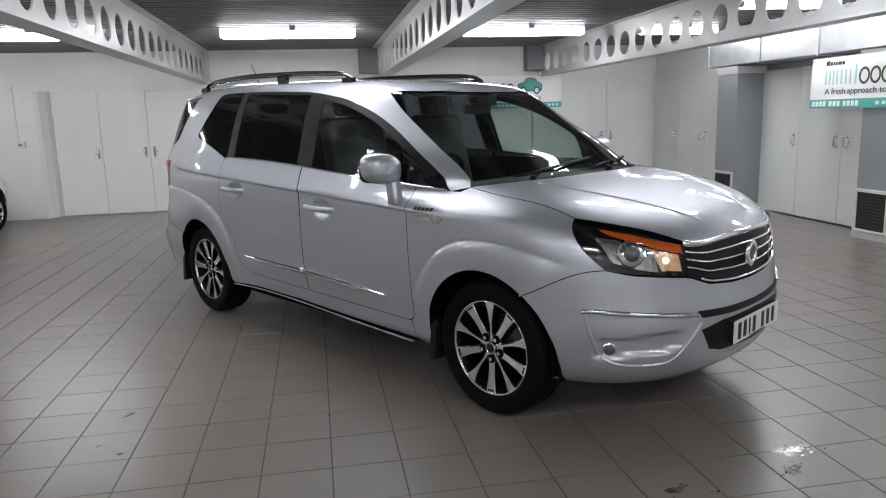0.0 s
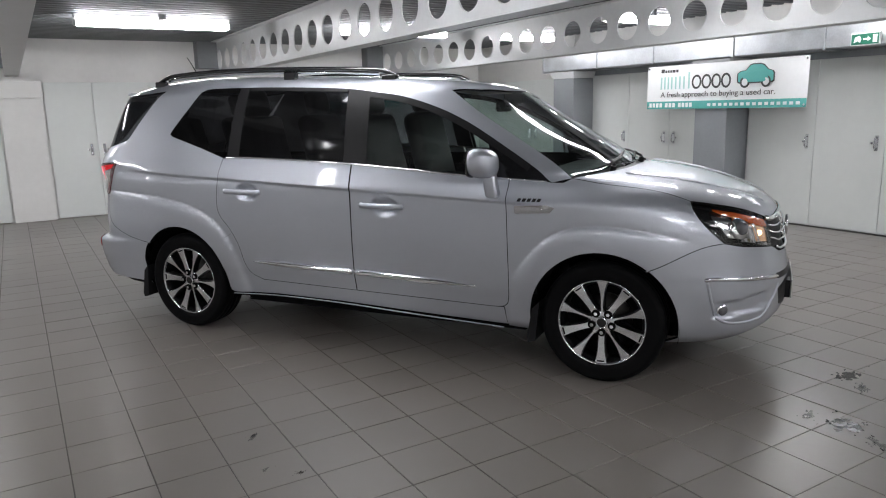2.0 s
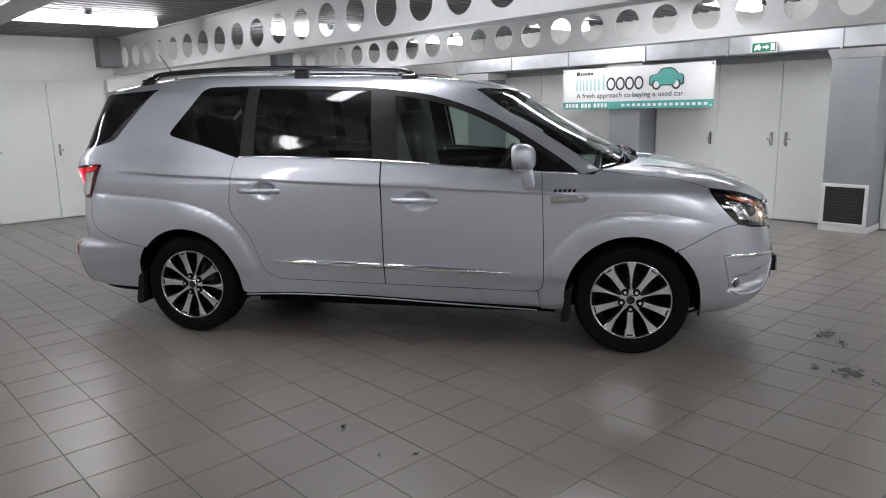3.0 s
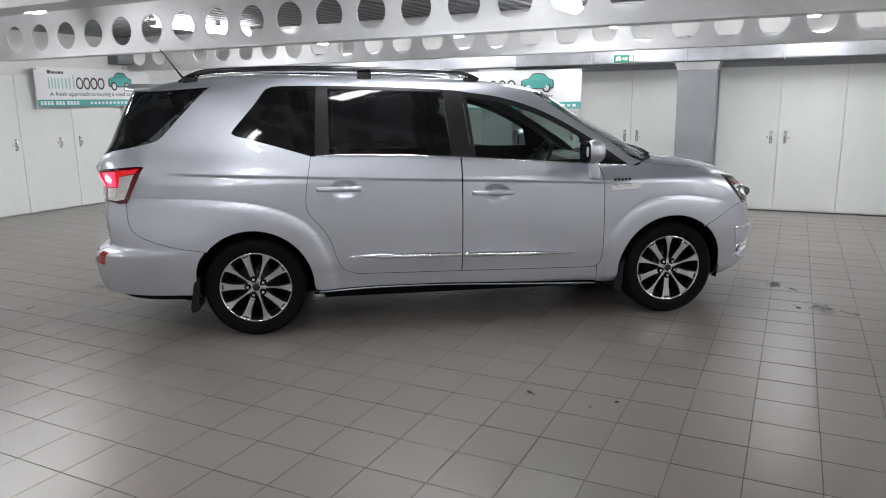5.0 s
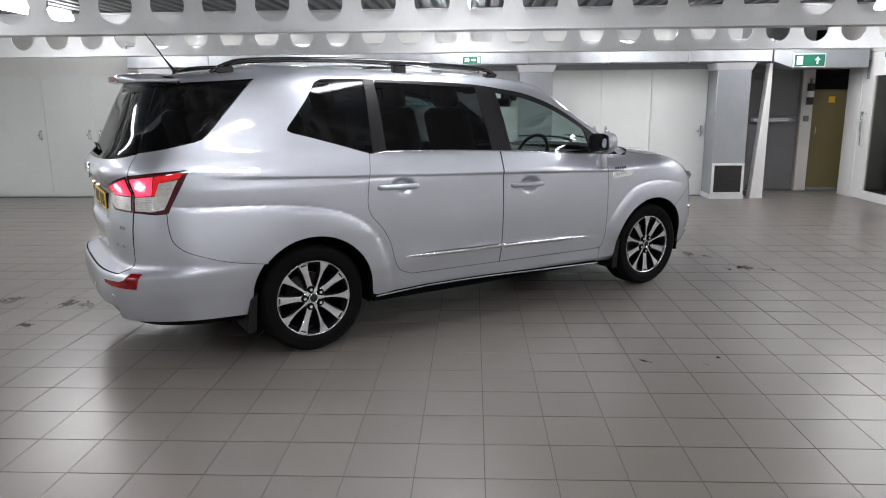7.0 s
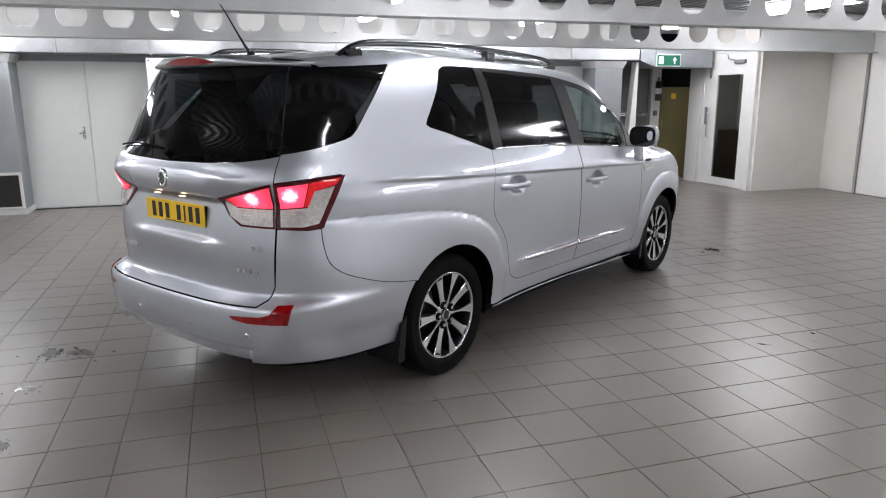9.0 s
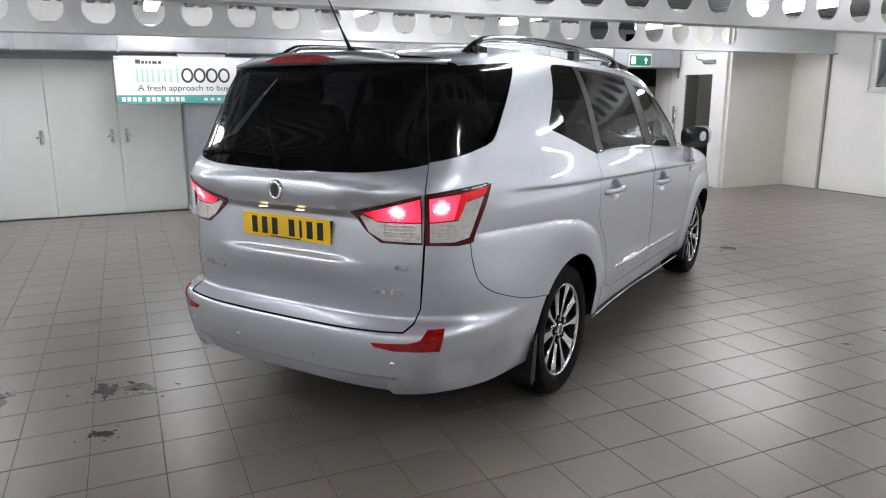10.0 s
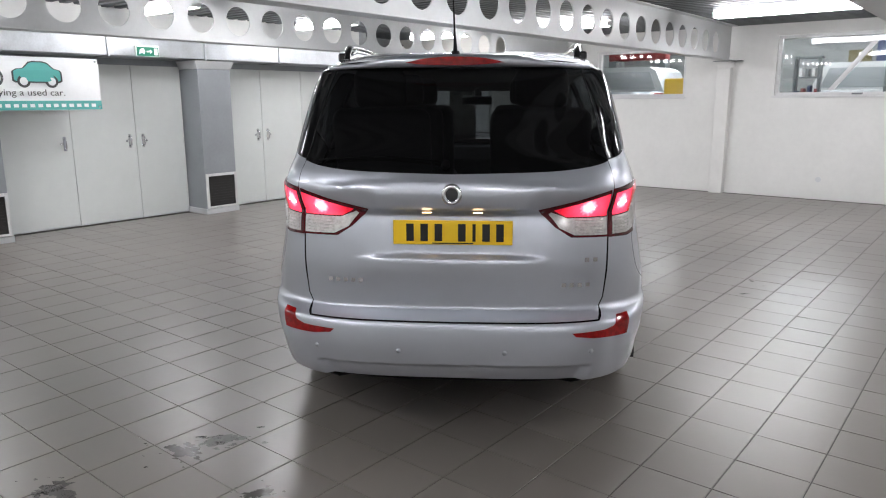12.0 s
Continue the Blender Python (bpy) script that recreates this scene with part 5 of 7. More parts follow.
# ---- windscreen, cowl, wipers ----
ws = [(0.74, 0), (0.72, -0.25), (0.64, -0.49)] + [(p[0], p[1]) for p in bend(WS_EDGE, 5)][:-1] + [(1.285, -0.785), (1.37, -0.685), (1.455, -0.48), (1.50, -0.24), (1.51, 0)]
wsf = ws[:-1] + [(1.51, 0)] + [(x, -y) for x, y in ws[1:-1][::-1]]
skin("windscreen", patch(fresh(), TOP, wsf, shrink=0.004, lift=-0.003, rim=0.004), M_GLASS, car, "clear raked windscreen")
cw = [(1.285, -0.785), (1.37, -0.685), (1.455, -0.48), (1.50, -0.24), (1.51, 0)]
cw = cw + [(x, -y) for x, y in cw[::-1][1:]]
cw2 = [(x, y) for x, y in COWL[::-1]] + [(x, -y) for x, y in COWL[1:]]
skin("cowl", patch(fresh(), TOP, cw + cw2[::-1], lift=-0.012, rim=0.03, step=0.025), M_BLACK, car, "black scuttle panel")


def screen_foot(y):
    return float(np.interp(abs(y), [0, 0.24, 0.48, 0.685, 0.785], [1.51, 1.50, 1.455, 1.37, 1.285]))


for y0, y1, yp in ((-0.58, 0.08, -0.50), (0.02, 0.64, 0.12)):
    def wiper_at(t, up, off=0.0):
        y = y0 + (y1 - y0) * t
        return P3(TOP, screen_foot(y) - 0.015 - 0.075 * t + off, y, lift=up)
    w = part("wiper", tube_bm([P3(TOP, screen_foot(yp) + 0.02, yp, lift=0.014), P3(TOP, screen_foot(yp) - 0.005, yp + 0.10, lift=0.022)] + [wiper_at(t, 0.020, 0.012) for t in (0.3, 0.42, 0.55)], [0.012, 0.010, 0.008, 0.007, 0.006], 8), M_BLACK, car, "black windscreen wiper", True)
    part("blade", tube_bm([wiper_at(k / 10, 0.010) for k in range(11)], [0.005] + [0.008] * 9 + [0.005], 6), M_BLACK, w)
    part("pivot", cyl_bm(P3(TOP, screen_foot(yp) + 0.02, yp, -0.01), P3(TOP, screen_foot(yp) + 0.02, yp, 0.022), 0.018, n=12), M_BLACK, w)

# ---- spoiler and high brake lamp ----
bm = bmesh.new()
prof = [(-2.13, 1.738), (-2.24, 1.740), (-2.36, 1.739), (-2.415, 1.730), (-2.43, 1.712), (-2.42, 1.690), (-2.33, 1.684), (-2.22, 1.684), (-2.13, 1.684)]
rings = []
NY = 30
for k in range(NY + 1):
    y = -0.60 + 1.20 * k / NY
    q = abs(y) / 0.60
    rings.append([bm.verts.new((px + (0.02 + 0.15 * max(0, -2.13 - px) / 0.3) * q ** 3 + 0.02 * q ** 2, y, 1.684 + (pz - 1.684) * (0.42 + 0.58 * (1 - float(smooth01(0.24, 0.46, abs(y))))) - 0.006 * q ** 4)) for px, pz in prof])
for r0, r1 in zip(rings, rings[1:]):
    for k in range(len(prof)):
        bm.faces.new((r0[k], r1[k], r1[(k + 1) % len(prof)], r0[(k + 1) % len(prof)]))
bm.faces.new(rings[0])
bm.faces.new(rings[-1][::-1])
bmesh.ops.recalc_face_normals(bm, faces=bm.faces)
sp = part("spoiler", bm, M_PAINT, car, "", True)
bm = bmesh.new()
top, bot = [], []
for k in range(17):
    y = -0.215 + 0.43 * k / 16
    e = 0.013 * (1 - (abs(y) / 0.215) ** 3) + 0.002
    xx = -2.440 + 0.02 * (abs(y) / 0.215) ** 2
    top.append((bm.verts.new((xx, y, 1.710 + e - 0.010 * (y / 0.2) ** 2)), bm.verts.new((xx + 0.03, y, 1.714 + e - 0.010 * (y / 0.2) ** 2))))
    bot.append((bm.verts.new((xx, y, 1.704 - e)), bm.verts.new((xx + 0.03, y, 1.704 - e))))
for k in range(16):
    bm.faces.new((bot[k][0], bot[k + 1][0], top[k + 1][0], top[k][0]))
    bm.faces.new((top[k][0], top[k + 1][0], top[k + 1][1], top[k][1]))
    bm.faces.new((bot[k + 1][0], bot[k][0], bot[k][1], bot[k + 1][1]))
bmesh.ops.recalc_face_normals(bm, faces=bm.faces)
part("high_brake_lamp", bm, M_REFLECTOR, sp, "red high-level brake lamp")

# ---- tail lamps ----
inner = [(-2.54, -0.360, 1.080), (-2.52, -0.52, 1.122), (-2.52, -0.615, 1.146), (-2.5, -0.686, 1.163), (-2.5, -0.688, 0.951), (-2.54, -0.51, 0.956), (-2.55, -0.44, 1.002)]
inner_red = [(-2.54, -0.43, 1.082), (-2.52, -0.53, 1.108), (-2.5, -0.677, 1.146), (-2.5, -0.679, 1.046), (-2.54, -0.49, 1.046)]
inner_clear = [(-2.5, -0.679, 1.040), (-2.54, -0.495, 1.040), (-2.54, -0.42, 1.072), (-2.55, -0.415, 1.062), (-2.55, -0.46, 1.0), (-2.54, -0.525, 0.968), (-2.5, -0.679, 0.963)]
outer = [(-2.49, -0.691, 1.163), (-2.40, -0.755, 1.172), (-2.28, -0.80, 1.182), (-2.190, -0.84, 1.186), (-2.24, -0.84, 1.10), (-2.310, -0.83, 0.985), (-2.315, -0.82, 0.948), (-2.40, -0.785, 0.946), (-2.490, -0.689, 0.948)]
outer_red = [(-2.48, -0.708, 1.146), (-2.40, -0.755, 1.154), (-2.352, -0.775, 1.158), (-2.385, -0.765, 1.052), (-2.48, -0.708, 1.046)]
outer_clear = [(-2.48, -0.708, 1.040), (-2.36, -0.77, 1.046), (-2.322, -0.78, 1.122), (-2.236, -0.815, 1.138), (-2.326, -0.80, 0.972), (-2.40, -0.775, 0.960), (-2.48, -0.708, 0.963)]
outer_strip = [(-2.346, -0.777, 1.159), (-2.32, -0.785, 1.163), (-2.212, -0.825, 1.174), (-2.226, -0.815, 1.146), (-2.325, -0.785, 1.124), (-2.366, -0.775, 1.050), (-2.38, -0.767, 1.052)]
for nm, parent_, rimpoly, red, clear in (("tail_lamp_inner", car, inner, inner_red, inner_clear), ("tail_lamp", car, outer, outer_red, outer_clear)):
    for s in (1, -1):
        base = patch(fresh(), REAR, [REAR.uv(*p) for p in rimpoly], step=0.02, lift=0.006, rim=0.02, shrink=0.002)
        t = skin("tail_lamp", base if s > 0 else mirror(base), M_DKRED, car, "dark red tail lamp")
        d = patch(fresh(), REAR, [REAR.uv(*p) for p in red], step=0.02, lift=0.009, rim=0.004)
        skin("lit_lens", d if s > 0 else mirror(d), M_REDLIT, t, "glowing red lens")
        if nm == "tail_lamp":
            d = patch(fresh(), REAR, [REAR.uv(*p) for p in outer_strip], step=0.02, lift=0.009, rim=0.004)
            skin("side_lens", d if s > 0 else mirror(d), M_REDDIM, t, "faintly glowing red side lens")
        d = patch(fresh(), REAR, [REAR.uv(*p) for p in clear], step=0.02, lift=0.009, rim=0.004)
        skin("clear_lens", d if s > 0 else mirror(d), M_CLEARLENS, t, "clear reversing and indicator lens")
        for q in ([(-2.52, -0.605, 1.090)] if nm == "tail_lamp_inner" else [(-2.46, -0.722, 1.098), (-2.41, -0.75, 1.104)]):
            pp, nn = on_shell(*REAR.ray(*REAR.uv(*q)))
            pp, nn = Vector(pp) + Vector(nn) * 0.008, Vector(nn)
            pp, nn = Vector((pp.x, pp.y * s, pp.z)), Vector((nn.x, nn.y * s, nn.z))
            part("bulb", cyl_bm(pp, pp + nn * 0.0035, 0.009, 0.006, n=14), M_BULB, t, "glowing bulb")
        for k in range(5):
            if nm == "tail_lamp_inner":
                line = [(-2.52, -0.665 + 0.145 * j / 6, 0.977 + 0.0135 * k) for j in range(7)]
            else:
                line = [(-2.47 + 0.10 * j / 6, -0.712 - 0.055 * j / 6, 0.977 + 0.0135 * k) for j in range(7)]
            bm = tube_bm([P3(REAR, *REAR.uv(*q), lift=0.0105) * (1, s, 1) for q in line], 0.0028, 6)
            part("lens_rib", bm, M_CLEARLENS, t, "", True)
# low reflectors in the bumper
refl = [(-2.47, -0.774, 0.610), (-2.51, -0.716, 0.609), (-2.53, -0.692, 0.574), (-2.56, -0.655, 0.562), (-2.60, -0.505, 0.556), (-2.60, -0.522, 0.541), (-2.58, -0.60, 0.530), (-2.50, -0.766, 0.525)]
d = patch(fresh(), REAR, [REAR.uv(*p) for p in refl], step=0.02, lift=0.005, rim=0.01)
both("reflector", d, M_REFLECTOR, car, "red bumper reflector")
for y in (-0.60, -0.22, 0.22, 0.60):
    p, n = on_shell(*REAR.ray(*REAR.uv(-2.6, y, 0.47)))
    part("parking_sensor", cyl_bm(p - n * 0.005, p + n * 0.003, 0.011, n=16), M_PAINT, car, "", True)


def number_plate(name, x, z0, z1, hw, material, s, tilt=0.0):
    """A plate with its characters as plain bars; s: the way it faces along x."""
    pl = part("number_plate", box_bm(min(x, x - s * 0.006), max(x, x - s * 0.006), -hw, hw, z0, z1, 0.002), material, car, name)
    xs = [-0.205, -0.145, -0.093, -0.040, 0.062, 0.124, 0.186]
    for y in xs:
        w = 0.014 if abs(y + 0.093) < 0.01 else 0.033
        h = (z1 - z0) * 0.14
        part("character_bar", box_bm(min(x, x + s * 0.0015), max(x, x + s * 0.0015), y - w / 2, y + w / 2, z0 + h, z1 - h), M_INK, pl)
    part("maker_bar", box_bm(min(x, x + s * 0.0015), max(x, x + s * 0.0015), -0.09, 0.09, z0 + 0.004, z0 + 0.009), M_INK, pl)
    return pl


number_plate("yellow rear number plate", -2.566, 0.925, 1.032, 0.26, M_YELLOW, -1)
part("plate_plinth", box_bm(-2.562, -2.53, -0.255, 0.255, 0.93, 1.026, 0.003), M_BLACK, gate)
for y in (-0.11, 0.11):
    part("plate_lamp", box_bm(-2.590, -2.575, y - 0.020, y + 0.020, 1.0665, 1.070, 0.0015), M_PLATELAMP, gate, "lit number-plate lamp")


def emblem(x, z, r, s, parent, lift):
    """A plain ring badge."""
    b = lathe_bm([(r, -0.006), (r, 0.006), (r * 0.66, 0.010), (r * 0.52, 0.0), (r * 0.66, -0.006)], 28)
    for v in b.verts:
        v.co = Vector((x + s * v.co.y, v.co.x * 0.92, z + v.co.z))
    bd = part("badge", b, M_CHROME, parent, "plain chrome ring badge", True)
    part("badge_centre", cyl_bm((x - s * 0.004, 0, z), (x + s * 0.003, 0, z), r * 0.6, n=24), M_GLOSSBLACK, bd)


emblem(-2.612, 1.150, 0.047, -1, gate, 0)
for y0, y1, z in ((-0.63, -0.555, 0.86), (0.40, 0.575, 0.760), (-0.60, -0.46, 0.748)):
    nb = max(2, int(abs(y1 - y0) / 0.03))
    for k in range(nb):
        ya = y0 + (y1 - y0) * k / nb
        p, n = on_shell(*REAR.ray(*REAR.uv(-2.59, ya, z)))
        part("lettering_bar", box_bm(p[0] - 0.004, p[0] + 0.002, ya, ya + 0.018, z - 0.009, z + 0.009), M_CHROME, gate)
rw = part("rear_wiper", tube_bm([P3(REAR, *REAR.uv(-2.5, 0.05 + 0.55 * k / 8, 1.275 + 0.02 * math.sin(k / 8 * math.pi)), lift=0.014) for k in range(9)], 0.005, 6), M_LINER, car, "black rear wiper", True)
part("pivot", cyl_bm(P3(REAR, *REAR.uv(-2.5, 0.03, 1.262), lift=-0.01), P3(REAR, *REAR.uv(-2.5, 0.03, 1.262), lift=0.026), 0.018, n=12), M_LINER, rw)

# ---- nose ----
HF3 = [tuple(P3(TOP, x, y)) for x, y in HOODFRONT]
cut = min(range(len(HOODFRONT)), key=lambda k: abs(HOODFRONT[k][1] + 0.47))
hl = [FRONT.uv(*p) for p in HF3[:cut + 1]] + [FRONT.uv(2.335, -0.472, 0.752), FRONT.uv(2.20, -0.73, 0.788), FRONT.uv(2.105, -0.84, 0.808)]
hl += [FRONT.uv(x, -0.845, z) for x, z in HL_REAR[::-1][1:-1]]


def lerp2(a, b, t):
    return (a[0] + (b[0] - a[0]) * t, a[1] + (b[1] - a[1]) * t)


HC = [FRONT.uv(*HF3[0]), FRONT.uv(*HF3[cut]), FRONT.uv(2.335, -0.472, 0.752), FRONT.uv(2.13, -0.81, 0.812)]


def hq(s, t):
    """Point of the headlamp: s from its outer to its inner end, t from its foot to its top."""
    return lerp2(lerp2(HC[3], HC[2], s), lerp2(HC[0], HC[1], s), t)


for sgn in (1, -1):
    fix = (lambda d: d) if sgn > 0 else mirror
    h = skin("headlamp", fix(patch(fresh(), FRONT, hl, step=0.025, lift=-0.022, rim=0.03, shrink=G)), M_GLOSSBLACK, car, "black-bezelled headlamp, lit")
    skin("reflector_shell", fix(patch(fresh(), FRONT, [hq(0.10, 0.22), hq(0.30, 0.10), hq(0.60, 0.08), hq(0.62, 0.72), hq(0.30, 0.78), hq(0.10, 0.74)], step=0.02, lift=-0.018, rim=0.006)), M_ALLOY, h, "bright reflector shell")
    skin("indicator", fix(patch(fresh(), FRONT, [hq(0.20, 0.92), hq(0.5, 0.95), hq(0.97, 0.92), hq(0.97, 0.66), hq(0.64, 0.72), hq(0.56, 0.80), hq(0.28, 0.84)], step=0.02, lift=-0.006, rim=0.01)), M_AMBER, h, "amber indicator strip")
    skin("reflector_bowl", fix(patch(fresh(), FRONT, [hq(0.62, 0.68), hq(0.93, 0.62), hq(0.93, 0.16), hq(0.66, 0.14)], step=0.02, lift=-0.012, rim=0.01)), M_LAMPWARM, h, "glowing warm bulb reflector")
    p, n = on_shell(*FRONT.ray(*hq(0.74, 0.42)))
    b = bmesh.new()
    bmesh.ops.create_uvsphere(b, u_segments=14, v_segments=8, radius=0.016)
    for v in b.verts:
        v.co = (Vector(p - n * 0.012) + v.co) * 1.0
        v.co.y *= sgn
    part("bulb", b, M_PLATELAMP, h, "lit bulb", True)
    for st_ in (0.66, 0.92):
        skin("bowl_side", fix(patch(fresh(), FRONT, [hq(st_, 0.70), hq(st_ + 0.03, 0.70), hq(st_ + 0.03, 0.12), hq(st_, 0.12)], step=0.02, lift=-0.006, rim=0.012)), M_GLOSSBLACK if st_ > 0.8 else M_CHROME, h)
    for aa in ([hq(0.10, 0.18), hq(0.52, 0.08), hq(0.60, 0.10), hq(0.62, 0.62), hq(0.57, 0.62), hq(0.54, 0.17), hq(0.16, 0.26)],
               [hq(0.08, 0.62), hq(0.55, 0.66), hq(0.55, 0.71), hq(0.08, 0.68)]):
        skin("bezel", fix(patch(fresh(), FRONT, aa, step=0.02, lift=-0.008, rim=0.012)), M_CHROME, h, "chrome bezel")
    p, n = on_shell(*FRONT.ray(*hq(0.36, 0.46)))
    d0, d1 = p - n * 0.03, p + n * 0.004
    if sgn < 0:
        d0, d1 = d0 * (1, -1, 1), d1 * (1, -1, 1)
    b = cyl_bm(d0, d1, 0.070, 0.050, n=28)
    part("projector_ring", b, M_CHROME, h, "chrome projector ring", True)
    b = bmesh.new()
    bmesh.ops.create_uvsphere(b, u_segments=20, v_segments=12, radius=0.036)
    for v in b.verts:
        v.co = Vector(d1) + v.co
    part("projector_lens", b, M_LENSDARK, h, "glass projector lens", True)
    skin("cover", fix(patch(fresh(), FRONT, hl, step=0.03, lift=0.001, rim=0.0, shrink=0.004)), M_LENS, h, "clear headlamp cover")
    # chrome strip over the fog lamp
    ch = [(2.04, -0.885, 0.622), (2.12, -0.86, 0.628), (2.28, -0.68, 0.606), (2.394, -0.465, 0.580)]
    cl = [P3(FRONT, *FRONT.uv(*q), lift=0.002) * (1, sgn, 1) for q in bend(ch, 6)]
    part("bumper_strip", tube_bm(cl, [0.006] + [0.013] * (len(cl) - 2) + [0.012], 10), M_CHROME, car, "chrome bumper strip", True)
    ridge = [(2.06, -0.88, 0.612), (2.09, -0.865, 0.50), (2.14, -0.84, 0.41), (2.20, -0.78, 0.372), (2.29, -0.64, 0.366), (2.33, -0.57, 0.385), (2.38, -0.49, 0.475), (2.40, -0.44, 0.535)]
    b = tube_bm([P3(FRONT, *FRONT.uv(*q), lift=-0.002) * (1, sgn, 1) for q in bend(ridge, 6)], 0.009, 8)
    part("bumper_ridge", b, M_PAINT, car, "", True)
    p, n = on_shell(*FRONT.ray(*FRONT.uv(2.16, -0.81, 0.447)))
    q0, q1 = (p - n * 0.01) * (1, sgn, 1), (p + n * 0.010) * (1, sgn, 1)
    fg = part("fog_lamp", cyl_bm(q0, q1, 0.036, 0.031, n=24), M_ALLOY, car, "silver-ringed fog lamp", True)
    part("fog_lens", cyl_bm(q0, (p + n * 0.012) * (1, sgn, 1), 0.026, n=24), M_LENSDARK, fg, "", True)
gr = [FRONT.uv(*p) for p in HF3[cut:]]
bot_ = [FRONT.uv(*p) for p in ((2.335, -0.470, 0.755), (2.385, -0.36, 0.711), (2.42, -0.18, 0.694), (2.425, 0, 0.690))]
gpoly = gr + [(-u, v) for u, v in gr[::-1][1:]] + [(-u, v) for u, v in bot_] [:-1] + bot_[::-1]
grille = skin("grille", patch(fresh(), FRONT, gpoly, step=0.03, lift=-0.02, rim=0.02, shrink=G), M_BLACK, car, "black grille")
for k in range(5):
    t = (0.045, 0.27, 0.49, 0.71, 0.955)[k]
    def rail(u):
        zt = float(np.interp(u, [p[0] for p in gr], [p[1] for p in gr]))
        zb = float(np.interp(u, [p[0] for p in bot_], [p[1] for p in bot_]))
        return (u, zt + (zb - zt) * t)
    u0 = gr[0][0] * (1 - 0.16 * (t > 0.8))
    us = np.linspace(u0, 0, 12)
    line = [P3(FRONT, *rail(u), lift=0.002) for u in us]
    line = line + [p * (1, -1, 1) for p in line[::-1][1:]]
    part("grille_bar", tube_bm(line, (0.010, 0.0062, 0.0062, 0.0062, 0.008)[k], 8, 1.5 if k == 0 else 0.8), M_CHROME, grille, "chrome grille bar", True)
emblem(2.408, 0.80, 0.062, 1, grille, 0)
band = [(2.40, -0.462, 0.596), (2.44, -0.25, 0.585), (2.45, 0, 0.582), (2.46, 0, 0.552), (2.45, -0.25, 0.553), (2.41, -0.44, 0.562)]
bu = [FRONT.uv(*p) for p in band]
skin("bumper_slot", patch(fresh(), FRONT, bu[:3] + [(-u, v) for u, v in bu[1::-1]] + [(-u, v) for u, v in bu[:3:-1]] + bu[3:], step=0.02, lift=0.003, rim=0.004), M_BLACK, car, "black bumper slot")
ink = [(2.41, -0.44, 0.505), (2.45, -0.30, 0.53), (2.46, 0, 0.538), (2.47, 0, 0.375), (2.45, -0.30, 0.382), (2.43, -0.385, 0.405)]
bu = [FRONT.uv(*p) for p in ink]
skin("lower_intake", patch(fresh(), FRONT, bu[:3] + [(-u, v) for u, v in bu[1::-1]] + [(-u, v) for u, v in bu[:3:-1]] + bu[3:], step=0.02, lift=0.003, rim=0.004), M_BLACK, car, "black lower intake")
number_plate("white front number plate", 2.455, 0.408, 0.518, 0.26, M_WHITEPLATE, 1)
part("plate_plinth", box_bm(2.36, 2.447, -0.255, 0.255, 0.412, 0.514, 0.003), M_BLACK, car)
surf_tube("bonnet_ridge", TOP, [(1.55, -0.56, 0), (1.8, -0.50, 0), (2.05, -0.38, 0), (2.27, -0.24, 0)], 0.010, M_PAINT, car, lift=-0.004)
surf_tube("bonnet_ridge", TOP, [(1.55, 0.56, 0), (1.8, 0.50, 0), (2.05, 0.38, 0), (2.27, 0.24, 0)], 0.010, M_PAINT, car, lift=-0.004)

